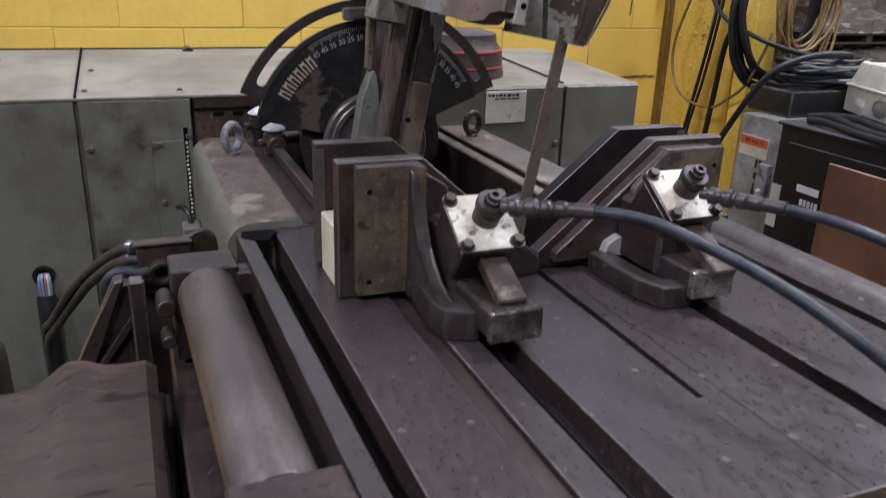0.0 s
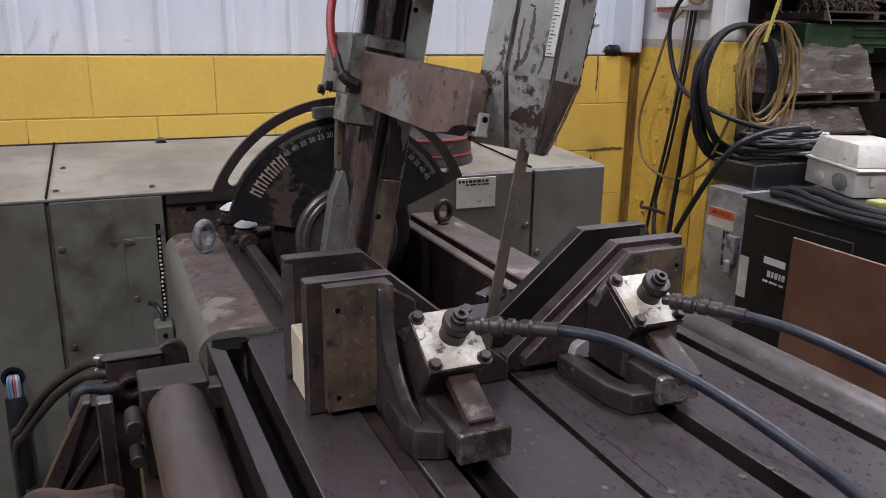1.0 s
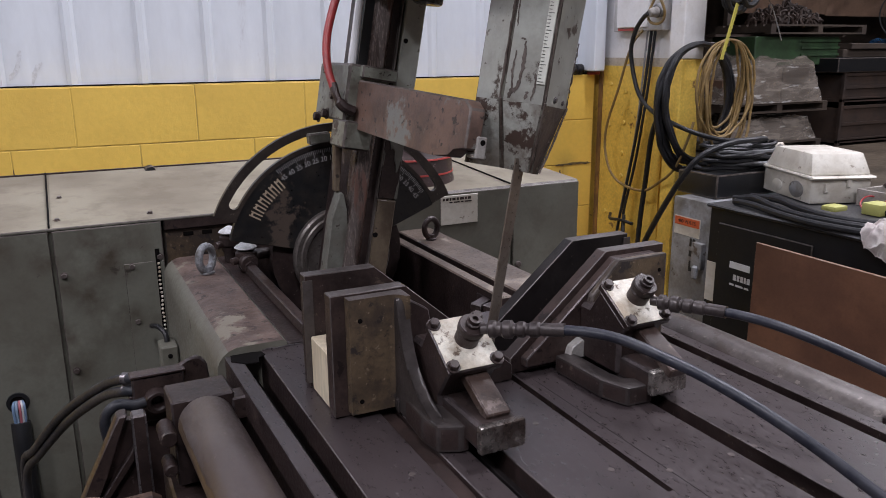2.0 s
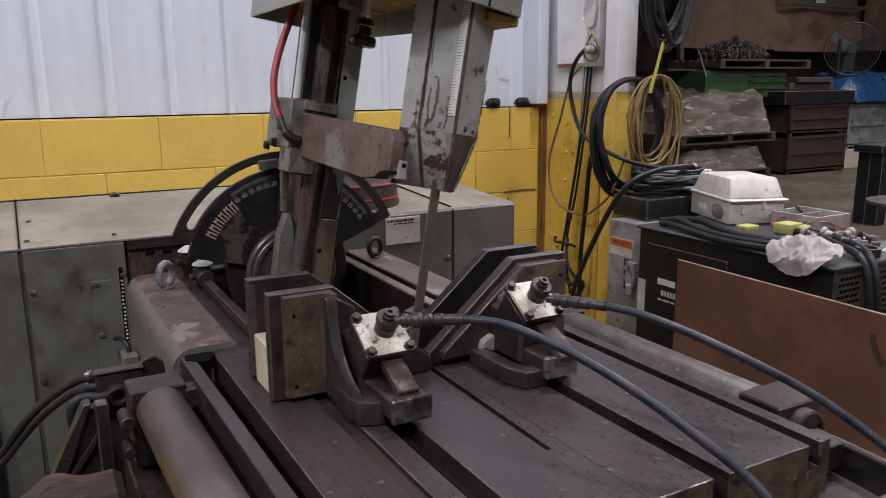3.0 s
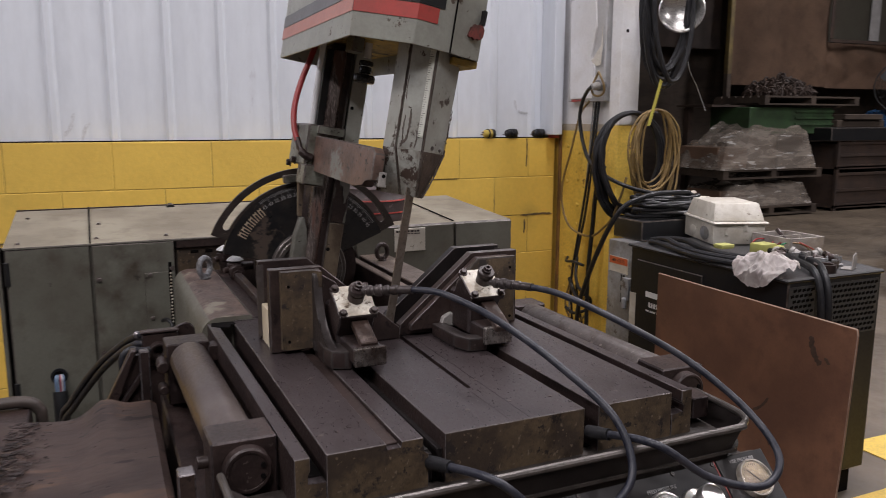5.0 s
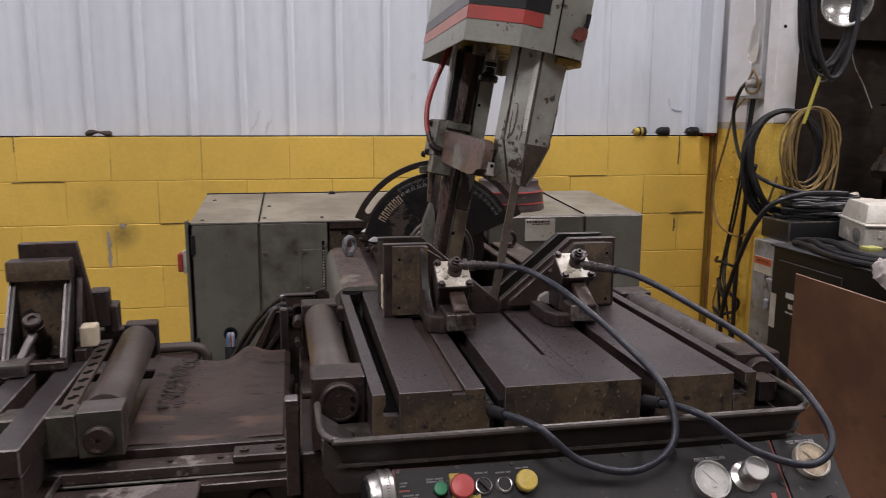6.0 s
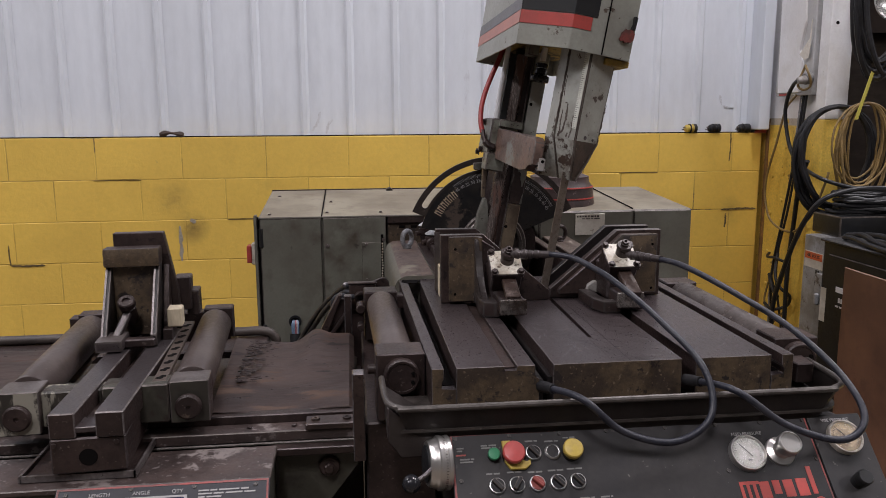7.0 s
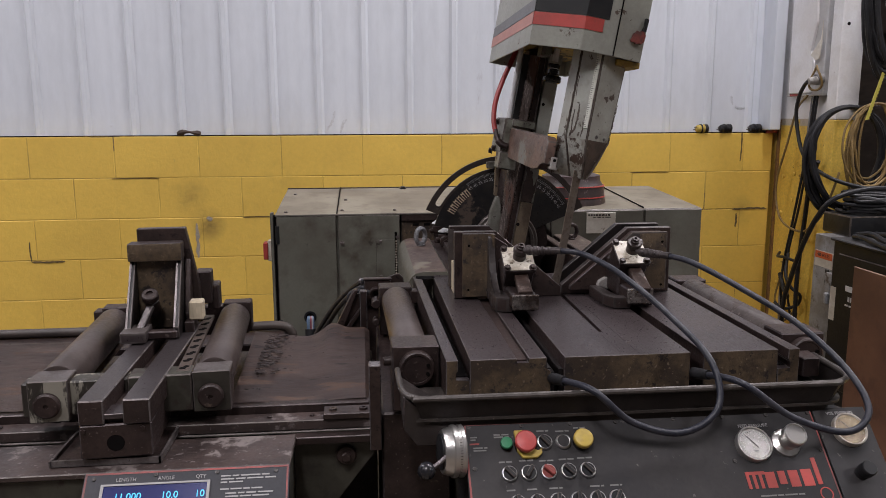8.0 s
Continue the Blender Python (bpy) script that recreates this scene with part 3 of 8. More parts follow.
part("lifting_eye", bm, surf("pale grey eye paint", (0.27, 0.275, 0.295), (0.08, 0.072, 0.068), 0.8, rough=0.45, s=30, fine=140, bump=0.15, chip=(0.07, 0.06, 0.055), chip_at=0.58, chip_s=45), base, "lifting eye with scuffed pale grey paint", m=m)
bm, m = lifting_eye((1.078, 1.90, 0.862), 10)
part("lifting_eye", bm, M_CAST, base, "dark lifting eye", m=m)

# lubricator valves and their bar beside the protractor
M_PALECAP = surf("pale blue grey cap paint", (0.58, 0.585, 0.60), (0.36, 0.35, 0.345), 0.5, rough=0.4, s=40, fine=160, bump=0.06)
valve = thing("lubricator_valves", (0.60, 1.95, 0.852), "two dark valves with pale caps on an oily bar", "valve")
for vx, vy, vz in ((0.588, 1.99, 0.920), (0.602, 1.885, 0.904)):
    body = part("valve_body", lathe(B(), [(0.0, 0), (0.019, 0.0), (0.019, 0.012), (0.024, 0.016), (0.024, 0.036), (0.014, 0.042), (0.0, 0.042)], (vx, vy, vz - 0.048), (0, 0, 1), 20), M_CAST, valve)
    part("cap", lathe(B(), [(0.0, 0.0), (0.022, 0.0), (0.0255, 0.003), (0.023, 0.006), (0.012, 0.013), (0.005, 0.017), (0.0, 0.0175)], (vx, vy, vz - 0.004), (0, 0, 1), 24), M_PALECAP, body, "pale blue grey conical cap")
    part("body_foot", cyl(cyl(B(), (vx, vy, 0.846), (vx, vy, vz - 0.03), 0.016, seg=16, bev=0.002), (vx, vy, vz - 0.040), (vx, vy, vz - 0.034), 0.021, seg=6), M_CAST, body)
    part("nozzle", cyl(cyl(B(), (vx, vy, vz - 0.025), (vx - 0.035, vy - 0.012, vz - 0.03), 0.009, seg=12, bev=0.001), (vx, vy, vz - 0.025), (vx + 0.07, vy + 0.01, vz - 0.02), 0.010, seg=12), M_BROWN, body)
part("bar", box(B(), 0.592, 0.612, 1.40, 1.88, 0.850, 0.872, 0.002), M_BROWN, valve)
part("bar_collar", cyl(cyl(cyl(B(), (0.602, 1.845, 0.872), (0.602, 1.885, 0.872), 0.021, seg=20, bev=0.003), (0.60, 1.90, 0.880), (0.67, 1.90, 0.880), 0.013, seg=16), (0.602, 1.835, 0.866), (0.602, 1.848, 0.866), 0.014, seg=6), M_CAST, valve)

# ---- work table ----
table = thing("saw_table", (0.83, 0.99, 0.70), "dark oily slotted steel saw table with rusty sides", "work table")
TY0, TY1, TZ = 0.583, 1.402, 0.84


def skew(k):
    """Leans a thing's far end sideways by k for each metre along y."""
    return Matrix(((1, k, 0, -k * 0.583), (0, 1, 0, 0), (0, 0, 1, 0), (0, 0, 0, 1)))


part("rail", prism(B(), [(0.466, 0.752), (0.466, TZ), (0.4895, TZ), (0.4895, 0.818), (0.484, 0.812), (0.484, 0.798), (0.5135, 0.798), (0.5135, 0.752)], "y", TY0, TY1, 0.0012), M_CAST, table, top=M_STEEL, front=M_RUSTPAINT, m=skew(-0.015))
# Near-black sheets on the slot floors stand in for shade.
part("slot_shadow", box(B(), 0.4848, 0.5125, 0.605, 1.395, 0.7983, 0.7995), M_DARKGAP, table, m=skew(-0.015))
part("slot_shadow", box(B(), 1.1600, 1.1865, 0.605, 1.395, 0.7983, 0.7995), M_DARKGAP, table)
part("rail_edge", prism(B(), [(0.4655, TZ - 0.003), (0.4655, TZ + 0.0004), (0.4675, TZ + 0.0004), (0.4675, TZ - 0.003)], "y", TY0 + 0.01, TY1 - 0.01), M_WORNSTEEL, table, "rubbed bright edge of the rail", m=skew(-0.015))
part("rail", prism(B(), [(1.205, 0.752), (1.205, TZ), (1.181, TZ), (1.181, 0.818), (1.187, 0.812), (1.187, 0.798), (1.1595, 0.798), (1.1595, 0.752)], "y", TY0, TY1, 0.0012), M_CAST, table, top=M_STEEL, front=M_RUSTPAINT)
part("plate", prism(B(), [(0.514, 0.752), (0.514, TZ), (0.608, TZ), (0.608, 0.829), (0.633, 0.829), (0.633, TZ), (0.669, TZ), (0.669, 0.815), (0.678, 0.812), (0.678, 0.752)], "y", TY0, TY1, 0.0012), M_CAST, table, top=M_STEEL, front=M_RUSTPAINT)
part("plate", prism(B(), [(0.706, TY0), (0.969, TY0), (0.969, TY1), (0.848, TY1), (0.8375, 0.752), (0.8268, 0.752), (0.836, TY1), (0.706, TY1)], "z", 0.752, TZ, 0.0012), M_CAST, table, top=M_STEEL, front=M_RUSTPAINT)
part("plate", box(B(), 0.998, 1.158, TY0, TY1, 0.752, TZ, 0.0012), M_CAST, table, top=M_STEEL, front=M_RUSTPAINT)
# Black strips and sheets put the slots' shade into the colour.
part("slot_strip", box(B(), 0.678, 0.688, TY0 + 0.01, TY1, 0.76, 0.806, 0.001), M_JAWBLACK, table)
part("slot_strip", box(B(), 0.697, 0.706, TY0 + 0.01, TY1, 0.76, 0.812, 0.001), M_JAWBLACK, table)
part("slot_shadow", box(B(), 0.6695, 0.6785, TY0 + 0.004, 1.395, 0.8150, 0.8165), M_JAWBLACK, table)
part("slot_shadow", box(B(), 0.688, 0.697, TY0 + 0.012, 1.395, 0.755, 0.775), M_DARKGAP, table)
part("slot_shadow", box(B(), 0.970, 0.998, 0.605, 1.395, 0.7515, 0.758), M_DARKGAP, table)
part("plate_joint", box(B(), 0.8618, 0.8626, TY0 + 0.002, 1.08, TZ - 0.001, TZ + 0.0004), M_JAWBLACK, table, "fine dark joint between plates")
part("plate_joint", box(B(), 0.8262, 0.8270, TY0 + 0.002, 0.745, TZ - 0.001, TZ + 0.0004), M_WORNSTEEL, table, "fine rubbed joint between plates")
part("groove_insert", box(B(), 0.6085, 0.6325, 0.60, 1.39, 0.8292, 0.833, 0.0008), surf("red brown groove rust", (0.050, 0.031, 0.027), (0.03, 0.021, 0.019), 0.6, rough=0.5, metal=0.3, s=20, fine=140, bump=0.1), table, "rusty red strip in the groove")
part("slot_floor", box(B(), 0.515, 1.158, 0.60, 1.40, 0.70, 0.751, 0.003), M_CAST, table)
# Black patch laid on the table in place of a shaded opening.
part("slot_end", prism(B(), [(0.459, 1.374), (0.463, 1.400), (0.500, 1.400), (0.514, 1.396), (0.517, 1.380), (0.504, 1.372), (0.500, 1.352), (0.480, 1.354)], "z", 0.8398, 0.8414), M_DARKGAP, table, "black patch for the shaded opening at the slot's end")
part("rear_edge", streak([(0.516, TZ), (0.56, TZ), (0.60, TZ), (0.655, TZ)], 0.004, 71, 1.4005, 0.25), M_EDGE, table, "bright worn rear edge")
plug = None
rnd = random.Random(4)
for gx in (0.535, 0.59, 0.655, 0.73, 0.79, 0.87, 0.945, 1.01, 1.07, 1.14):
    for gy in (0.66, 0.80, 0.94, 1.30):
        if rnd.random() < 0.62:
            p = (gx + rnd.uniform(-0.012, 0.012), gy + rnd.uniform(-0.03, 0.03), TZ)
            if plug is None:
                plug = part("plug", cyl(B(), (0, 0, -0.001), (0, 0, 0.0006), 0.0042, seg=14), M_ROLLER, table)
                plug_mesh = plug.data
            else:
                plug = new("plug", plug_mesh)
                plug.parent = table
                plug.matrix_parent_inverse = table.matrix_basis.inverted()
            plug.matrix_basis = Matrix.Translation(p)
bm = B()
for k in range(26):
    px, py = rnd.uniform(0.53, 1.14), rnd.uniform(0.62, 1.05)
    if 0.60 < px < 0.715 or 0.96 < px < 1.0 or 0.82 < px < 0.842:
        continue
    bmesh.ops.create_icosphere(bm, subdivisions=1, radius=rnd.uniform(0.0006, 0.0014), matrix=Matrix.Translation((px, py, TZ + 0.0006)))
solo("metal_chips", bm, M_EDGE, "tiny bright metal chips strewn on the table", "metal chips", kind="stuff")

# ---- coolant tray ----
tray = thing("coolant_tray", (0.83, 0.55, 0.70), "dark steel coolant tray with a rolled rim round the saw table", "tray")
rim = [(0.372, 0.66), (0.374, 0.56), (0.381, 0.515), (0.400, 0.492), (0.43, 0.486), (0.8, 0.484), (1.19, 0.484), (1.235, 0.490), (1.266, 0.515), (1.277, 0.56), (1.282, 0.66)]
rim3 = curve_points([(a, b, 0.80) for a, b in rim], 6)
part("rim", sweep(B(), rim3, 0.0062, 10), surf("worn tray rim", (0.098, 0.086, 0.080), (0.042, 0.035, 0.032), 0.6, rough=0.38, metal=0.4, s=20, fine=150, bump=0.05), tray, "smooth rolled rim worn bright")
bm = B()
n = len(rim3)
up = [bm.verts.new(p) for p in rim3]
lo = [bm.verts.new((p.x + 0.03 * max(-1, min(1, (0.83 - p.x) / 0.43)), p.y + 0.018, 0.722)) for p in rim3]
for i in range(n - 1):
    bm.faces.new((up[i], up[i + 1], lo[i + 1], lo[i]))
bm.faces.new(lo[::-1])
bmesh.ops.solidify(bm, geom=bm.faces[:], thickness=0.003)
part("wall", bm, M_TRAY, tray)
bm = prism(B(), [(0.83 + (p.x - 0.83) * 0.985, p.y + 0.006) for p in rim3], "z", 0.752, 0.757)
part("floor", bm, surf("oily tray sludge", (0.046, 0.037, 0.033), (0.020, 0.016, 0.014), 0.8, rough=0.55, s=12, fine=90, bump=0.35, grain=0.3, speck=(0.11, 0.09, 0.08), speck_at=0.66, speck_s=70), tray, "oily tray bottom with sludge")
part("tray_bracket", prism(B(), [(1.225, 0.60), (1.262, 0.60), (1.268, 0.655), (1.225, 0.655)], "z", 0.771, 0.812, 0.002), M_CAST, tray, top=M_BROWN)
part("spout", prism(B(), [(0.376, 0.80), (0.376, 0.735), (0.40, 0.70), (0.46, 0.70), (0.46, 0.74)], "y", 0.50, 0.62, 0.003), M_TRAY, tray)

# ---- table rollers ----


def table_roller(cx, y0, y1, top, label, skin, lean=None):
    r = 0.041
    t = thing("side_roller", (cx, (y0 + y1) / 2, 0.70), label, "roller", "rollers beside the saw table")
    z = top - r
    part("roller", cyl(B(), (cx, y0, z), (cx, y1, z), r, seg=44, bev=0.004, bevseg=2), skin, t, m=lean)
    f = part("front_bracket", box(box(B(), cx - 0.048, cx + 0.052, y0 - 0.084, y0 - 0.003, 0.70, top + 0.001, 0.003), cx + 0.03, cx + 0.064, y0 - 0.06, y0 - 0.01, 0.72, 0.79, 0.003), M_CAST, t, "dark cast bearing block", top=M_BROWN, m=lean)
    part("end_cap", lathe(B(), [(0, 0), (0.037, 0), (0.037, 0.018), (0.034, 0.021), (0.030, 0.021), (0.029, 0.019), (0, 0.019)], (cx + 0.003, y0 - 0.083, z - 0.003), (0, -1, 0), 36), M_CAST, f, m=lean)
    for a in (20, -25):
        part("cap_screw", cyl(B(), (cx + 0.003 + 0.024 * math.cos(radians(a)), y0 - 0.101, z - 0.003 + 0.024 * math.sin(radians(a))), (cx + 0.003 + 0.024 * math.cos(radians(a)), y0 - 0.1052, z - 0.003 + 0.024 * math.sin(radians(a))), 0.004, seg=12), M_DARKGAP, f, m=lean)
    k = part("back_bracket", box(B(), cx - 0.047, cx + 0.045, y1 + 0.003, y1 + 0.075, 0.70, top - 0.004, 0.003), M_CAST, t, top=M_BROWN, m=lean)
    return t, k


roll_l, back_l = table_roller(0.413, 0.765, 1.262, 0.842, "worn brown steel roller in dark bearing blocks beside the table", M_ROLLER, skew(-0.025))
bm = B()
cols = []
for i in range(61):
    # yellow rust with ragged edges, lying on the roller's outer flank
    y_ = 0.772 + 0.484 * i / 60
    lo_ = 160 + 9 * noise.noise(Vector((y_ * 14, 0.3, 2))) + 4 * noise.noise(Vector((y_ * 60, 0.7, 5)))
    hi_ = 187 + 8 * noise.noise(Vector((y_ * 11, 4.3, 8)))
    cols.append([bm.verts.new((0.413 + 0.0412 * math.cos(radians(lo_ + (hi_ - lo_) * k / 5)), y_, 0.801 + 0.0412 * math.sin(radians(lo_ + (hi_ - lo_) * k / 5)))) for k in range(6)])
for a_, b_ in zip(cols, cols[1:]):
    for k in range(5):
        bm.faces.new((a_[k], a_[k + 1], b_[k + 1], b_[k]))
part("rust_stain", bm, surf("yellow roller rust", (0.150, 0.098, 0.050), (0.085, 0.058, 0.040), 0.8, rough=0.5, metal=0.2, s=18, fine=150, bump=0.06, grain=0.25, stretch=(1, 0.4, 1)), roll_l, "yellow rust stain along the roller", m=skew(-0.025))
part("manifold", box(B(), 0.306, 0.386, 1.390, 1.408, 0.756, 0.834, 0.003), M_BROWN, roll_l, "brown cast manifold behind the roller")
part("manifold_lip", box(B(), 0.303, 0.388, 1.386, 1.411, 0.834, 0.840, 0.002), M_BROWN, roll_l)
part("boss", lathe(B(), [(0.009, 0.004), (0.0095, 0.022), (0.0125, 0.026), (0.017, 0.026), (0.0185, 0.023), (0.0185, 0.0)], (0.340, 1.391, 0.797), (0, -1, 0), 24), M_CAST, roll_l, "dark round boss")
part("ear", prism(B(), [(0.376, 0.80), (0.376, 0.840), (0.394, 0.846), (0.404, 0.851), (0.414, 0.849), (0.424, 0.838), (0.428, 0.80)], "y", 1.398, 1.411, 0.003), M_BROWN, roll_l)
part("step_block", box(B(), 0.436, 0.464, 1.262, 1.300, 0.79, 0.828, 0.003), M_BROWN, roll_l)
part("side_rod", cyl(B(), (0.338, 1.235, 0.745), (0.338, 1.275, 0.745), 0.010, seg=16, bev=0.002), M_CAST, roll_l)
part("pinch_wheel", cyl(B(), (0.338, 1.225, 0.80), (0.338, 1.275, 0.80), 0.0125, seg=20, bev=0.002), M_CAST, roll_l)
part("grease_nipple", cyl(B(), (0.366, 0.72, 0.80), (0.345, 0.72, 0.80), 0.010, seg=12, bev=0.001), M_CAST, roll_l)
_, back_r = table_roller(1.268, 0.765, 1.262, 0.842, "mottled grey steel roller in dark bearing blocks beside the table", M_MOTTLED)

link = thing("link_bracket", (0.305, 1.20, 0.5), "dark triangular link bracket beside the roller", "bracket")
part("arm", box(B(), 0.293, 0.314, 1.258, 1.282, 0.56, 0.832, 0.003), M_CAST, link, top=M_EDGE)
part("leg", prism(B(), [(0.276, 0.836), (0.290, 0.836), (0.252, 0.745), (0.215, 0.66), (0.190, 0.66), (0.232, 0.745)], "y", 1.258, 1.285, 0.003), M_BROWN, link, "slanted brown leg")
part("brace", prism(B(), [(0.293, 0.782), (0.293, 0.762), (0.240, 0.690), (0.228, 0.690)], "y", 1.262, 1.280, 0.002), M_BROWN, link)
part("web", prism(B(), [(0.285, 0.82), (0.294, 0.82), (0.294, 0.57), (0.20, 0.57), (0.20, 0.66)], "y", 1.276, 1.290, 0.001), M_CAST, link)

# ---- vises ----
CAP_N = Vector((0, -0.565, 0.825))
CAP_U = Vector((0, 0.825, 0.565))


def cap_frame(c):
    return Matrix(((1, 0, 0, c[0]), (0, CAP_U.y, CAP_N.y, c[1]), (0, CAP_U.z, CAP_N.z, c[2]), (0, 0, 0, 1)))


M_JAWTOP = surf("rubbed jaw top", (0.115, 0.098, 0.094), (0.06, 0.048, 0.044), 0.7, rough=0.42, metal=0.3, s=16, fine=180, bump=0.06)
M_PALESTEEL = surf("pale bare steel", (0.36, 0.34, 0.32), (0.2, 0.18, 0.17), 0.5, rough=0.45, s=30, fine=150, bump=0.06)


def jaw(cx, s, drop=0.0):
    o, ti, bi = (cx + 0.148, cx + 0.028, cx - 0.150) if s > 0 else (cx - 0.148, cx - 0.038, cx + 0.138)
    return [(o, TZ + 0.002), (o, 1.017 - drop), (ti, 1.017 - drop), (bi, 0.866 - drop * 0.5), (bi, TZ + 0.002)]


M_LINKRUST = surf("dark link rust", (0.058, 0.036, 0.029), (0.024, 0.016, 0.014), 0.7, rough=0.5, s=18, fine=140, bump=0.2, chip=(0.115, 0.088, 0.078), chip_at=0.575, chip_s=26, chip_metal=0.4, chip_rough=0.4, gloss=0.35)
WORN[M_JAWBLACK.name] = M_WORNPAINT
M_SMOOTHCAST = surf("hand smoothed casting", (0.056, 0.046, 0.044), (0.026, 0.021, 0.020), 0.7, rough=0.38, metal=0.2, s=14, fine=160, bump=0.08)


M_TAILEND = surf("rubbed steel end", (0.34, 0.31, 0.29), (0.075, 0.055, 0.047), 0.95, rough=0.30, metal=0.8, s=16, fine=160, bump=0.06)


def vise(cx, cy, cz, s, label, fy=1.216, my=1.124, tail=0.897):
    v = thing("hydraulic_vise", (cx, 1.05, TZ), label, "vise", "vises on the saw table")
    # The right vise's fixed jaw is blacker than the left one's.
    b1 = part("fixed_jaw", prism(B(), jaw(cx, s), "y", fy, fy + 0.024, 0.0012), M_JAWBLACK if s > 0 else M_CAST, v, "dark oily jaw plate with a slanted end", top=M_JAWTOP)
    part("jaw_facing", box(B(), cx + s * 0.137, cx + s * 0.152, fy - 0.0025, fy - 0.0005, TZ + 0.01, 1.01), M_JAWTOP, b1, "bright worn edge strip")
    part("moving_jaw", prism(B(), jaw(cx, s, -0.002), "y", my - 0.024, my, 0.0012), M_BROWN, v, "brown steel jaw plate with a slanted end", top=M_JAWTOP)
    back = jaw(cx, s, 0.006)
    o = cx + s * 0.128
    i = cx + s * 0.066
    if s > 0:
        part("backing_plate", prism(B(), [(back[0][0] - s * 0.03, 0.855), (back[1][0] - s * 0.03, back[1][1]), (back[2][0] + s * 0.006, back[2][1]), (back[3][0] + s * 0.018, 0.868), (back[4][0] + s * 0.018, 0.855)], "y", my - 0.043, my - 0.0245, 0.002), M_BROWN, v, "chipped brown backing plate")
        cast = part("casting", prism(B(), [(o, 0.855), (o, 1.012), (cx + 0.030, 1.012), (cx - 0.020, 0.960), (cx - 0.030, 0.90), (cx - 0.030, 0.855)], "y", my - 0.056, my - 0.0435, 0.004, 2), M_RUSTPAINT, v, "rusty casting with flaking yellowed paint")
        front = my - 0.056
    else:
        front = my - 0.042
        # flat plate that sweeps out into the rib
        plan = [(o, my - 0.0245), (o, front), (i - 0.006, front), (i + 0.002, front - 0.0015), (i + 0.008, front - 0.005), (i + 0.012, front - 0.011), (i + 0.013, front - 0.016), (i + 0.020, front - 0.016), (i + 0.020, my - 0.0245)]
        cast = part("casting", prism(B(), plan, "z", 0.850, 1.0155), M_RUSTPAINT, v, "rusty casting with flaking yellowed paint", top=M_JAWTOP)
        part("side_web", prism(B(), [(i + 0.020, 0.90), (cx + 0.005, 0.90), (cx - 0.010, 0.985), (i + 0.020, 1.008)], "y", my - 0.040, my - 0.0245, 0.002), M_CAST, v)
    for hx, hz in ((o - s * 0.015, 0.985), (o - s * 0.014, 0.868)):
        part("bolt_hole", cyl(B(), (hx, front - 0.0007, hz), (hx, front + 0.003, hz), 0.0034, seg=12), M_DARKGAP, cast)
    part("toe", box(B(), min(i, i - s * 0.035), max(i, i - s * 0.035), front - 0.014, front + 0.002, 0.845, 0.866, 0.004, 2), M_SMOOTHCAST, cast)
    # curved ribs and foot arms on both sides of the cylinder
    if s < 0:
        ax = cx - 0.066
        rib = [(1.098, 1.012), (1.074, 1.011), (1.070, 1.002), (1.067, 0.986), (1.062, 0.966), (1.053, 0.944), (1.040, 0.922), (1.023, 0.902), (1.005, 0.889), (0.988, 0.882), (0.970, 0.879), (0.955, 0.878), (0.952, 0.846), (1.098, 0.846)]
        part("rib", prism(B(), rib, "x", ax + 0.002, ax + 0.019, 0.004, 3), M_SMOOTHCAST, v, "smooth worn curved rib")
        part("foot", prism(B(), [(ax + 0.002, 1.05), (ax - 0.003, 0.985), (ax + 0.003, 0.950), (ax + 0.030, 0.938), (ax + 0.042, 0.938), (ax + 0.042, 1.00), (ax + 0.022, 1.05)], "z", TZ + 0.002, 0.878, 0.004, 2), M_CAST, v, top=M_SMOOTHCAST)
    else:
        part("foot", prism(B(), [(cx - 0.082, 1.095), (cx - 0.078, 0.985), (cx - 0.062, 0.944), (cx - 0.020, 0.940), (cx - 0.020, 0.966), (cx - 0.048, 0.973), (cx - 0.055, 1.00), (cx - 0.050, 1.095)], "z", TZ + 0.002, 0.870, 0.004, 2), M_CAST, v, "low cast foot bar", top=M_SMOOTHCAST)
    part("cross_bar", box(B(), cx - 0.030, cx + 0.045, 0.955, 0.995, TZ + 0.004, 0.870, 0.004), M_CAST, v)
    part("tail_bar", box(B(), cx - 0.031, cx + 0.031, tail, 1.02, 0.857, 0.893, 0.008, 3), M_BROWN, v, "bright worn steel clamp bar")
    part("tail_end", box(B(), cx - 0.0325, cx + 0.0325, tail - 0.0025, tail + 0.010, 0.8565, 0.8945, 0.0045, 3), M_TAILEND, v, "rubbed bright end of the clamp bar")
    f = cap_frame((cx, cy, cz))
    part("cylinder_body", box(box(B(), -0.037, 0.037, -0.037, 0.037, -0.062, -0.012, 0.003, m=f), cx - 0.036, cx + 0.036, 1.0, 1.10, 0.86, 0.95, 0.006), M_CAST, v)
    cap = part("cap_plate", box(B(), -0.040, 0.040, -0.042, 0.042, -0.012, 0.0, 0.002, m=f), M_CAST, v, "square cap plate with worn cream paint", top=None)
    part("cap_face", box(B(), -0.0385, 0.0385, -0.0405, 0.0405, 0.0, 0.0012, m=f), M_WHITEPATCH, cap)
    for dx in (-0.032, 0.032):
        for dy in (-0.034, 0.034):
            part("cap_bolt", bolt(B(), f @ Vector((dx, dy, 0.0012)), CAP_N, 0.0072, 0.009), M_CAST, cap)
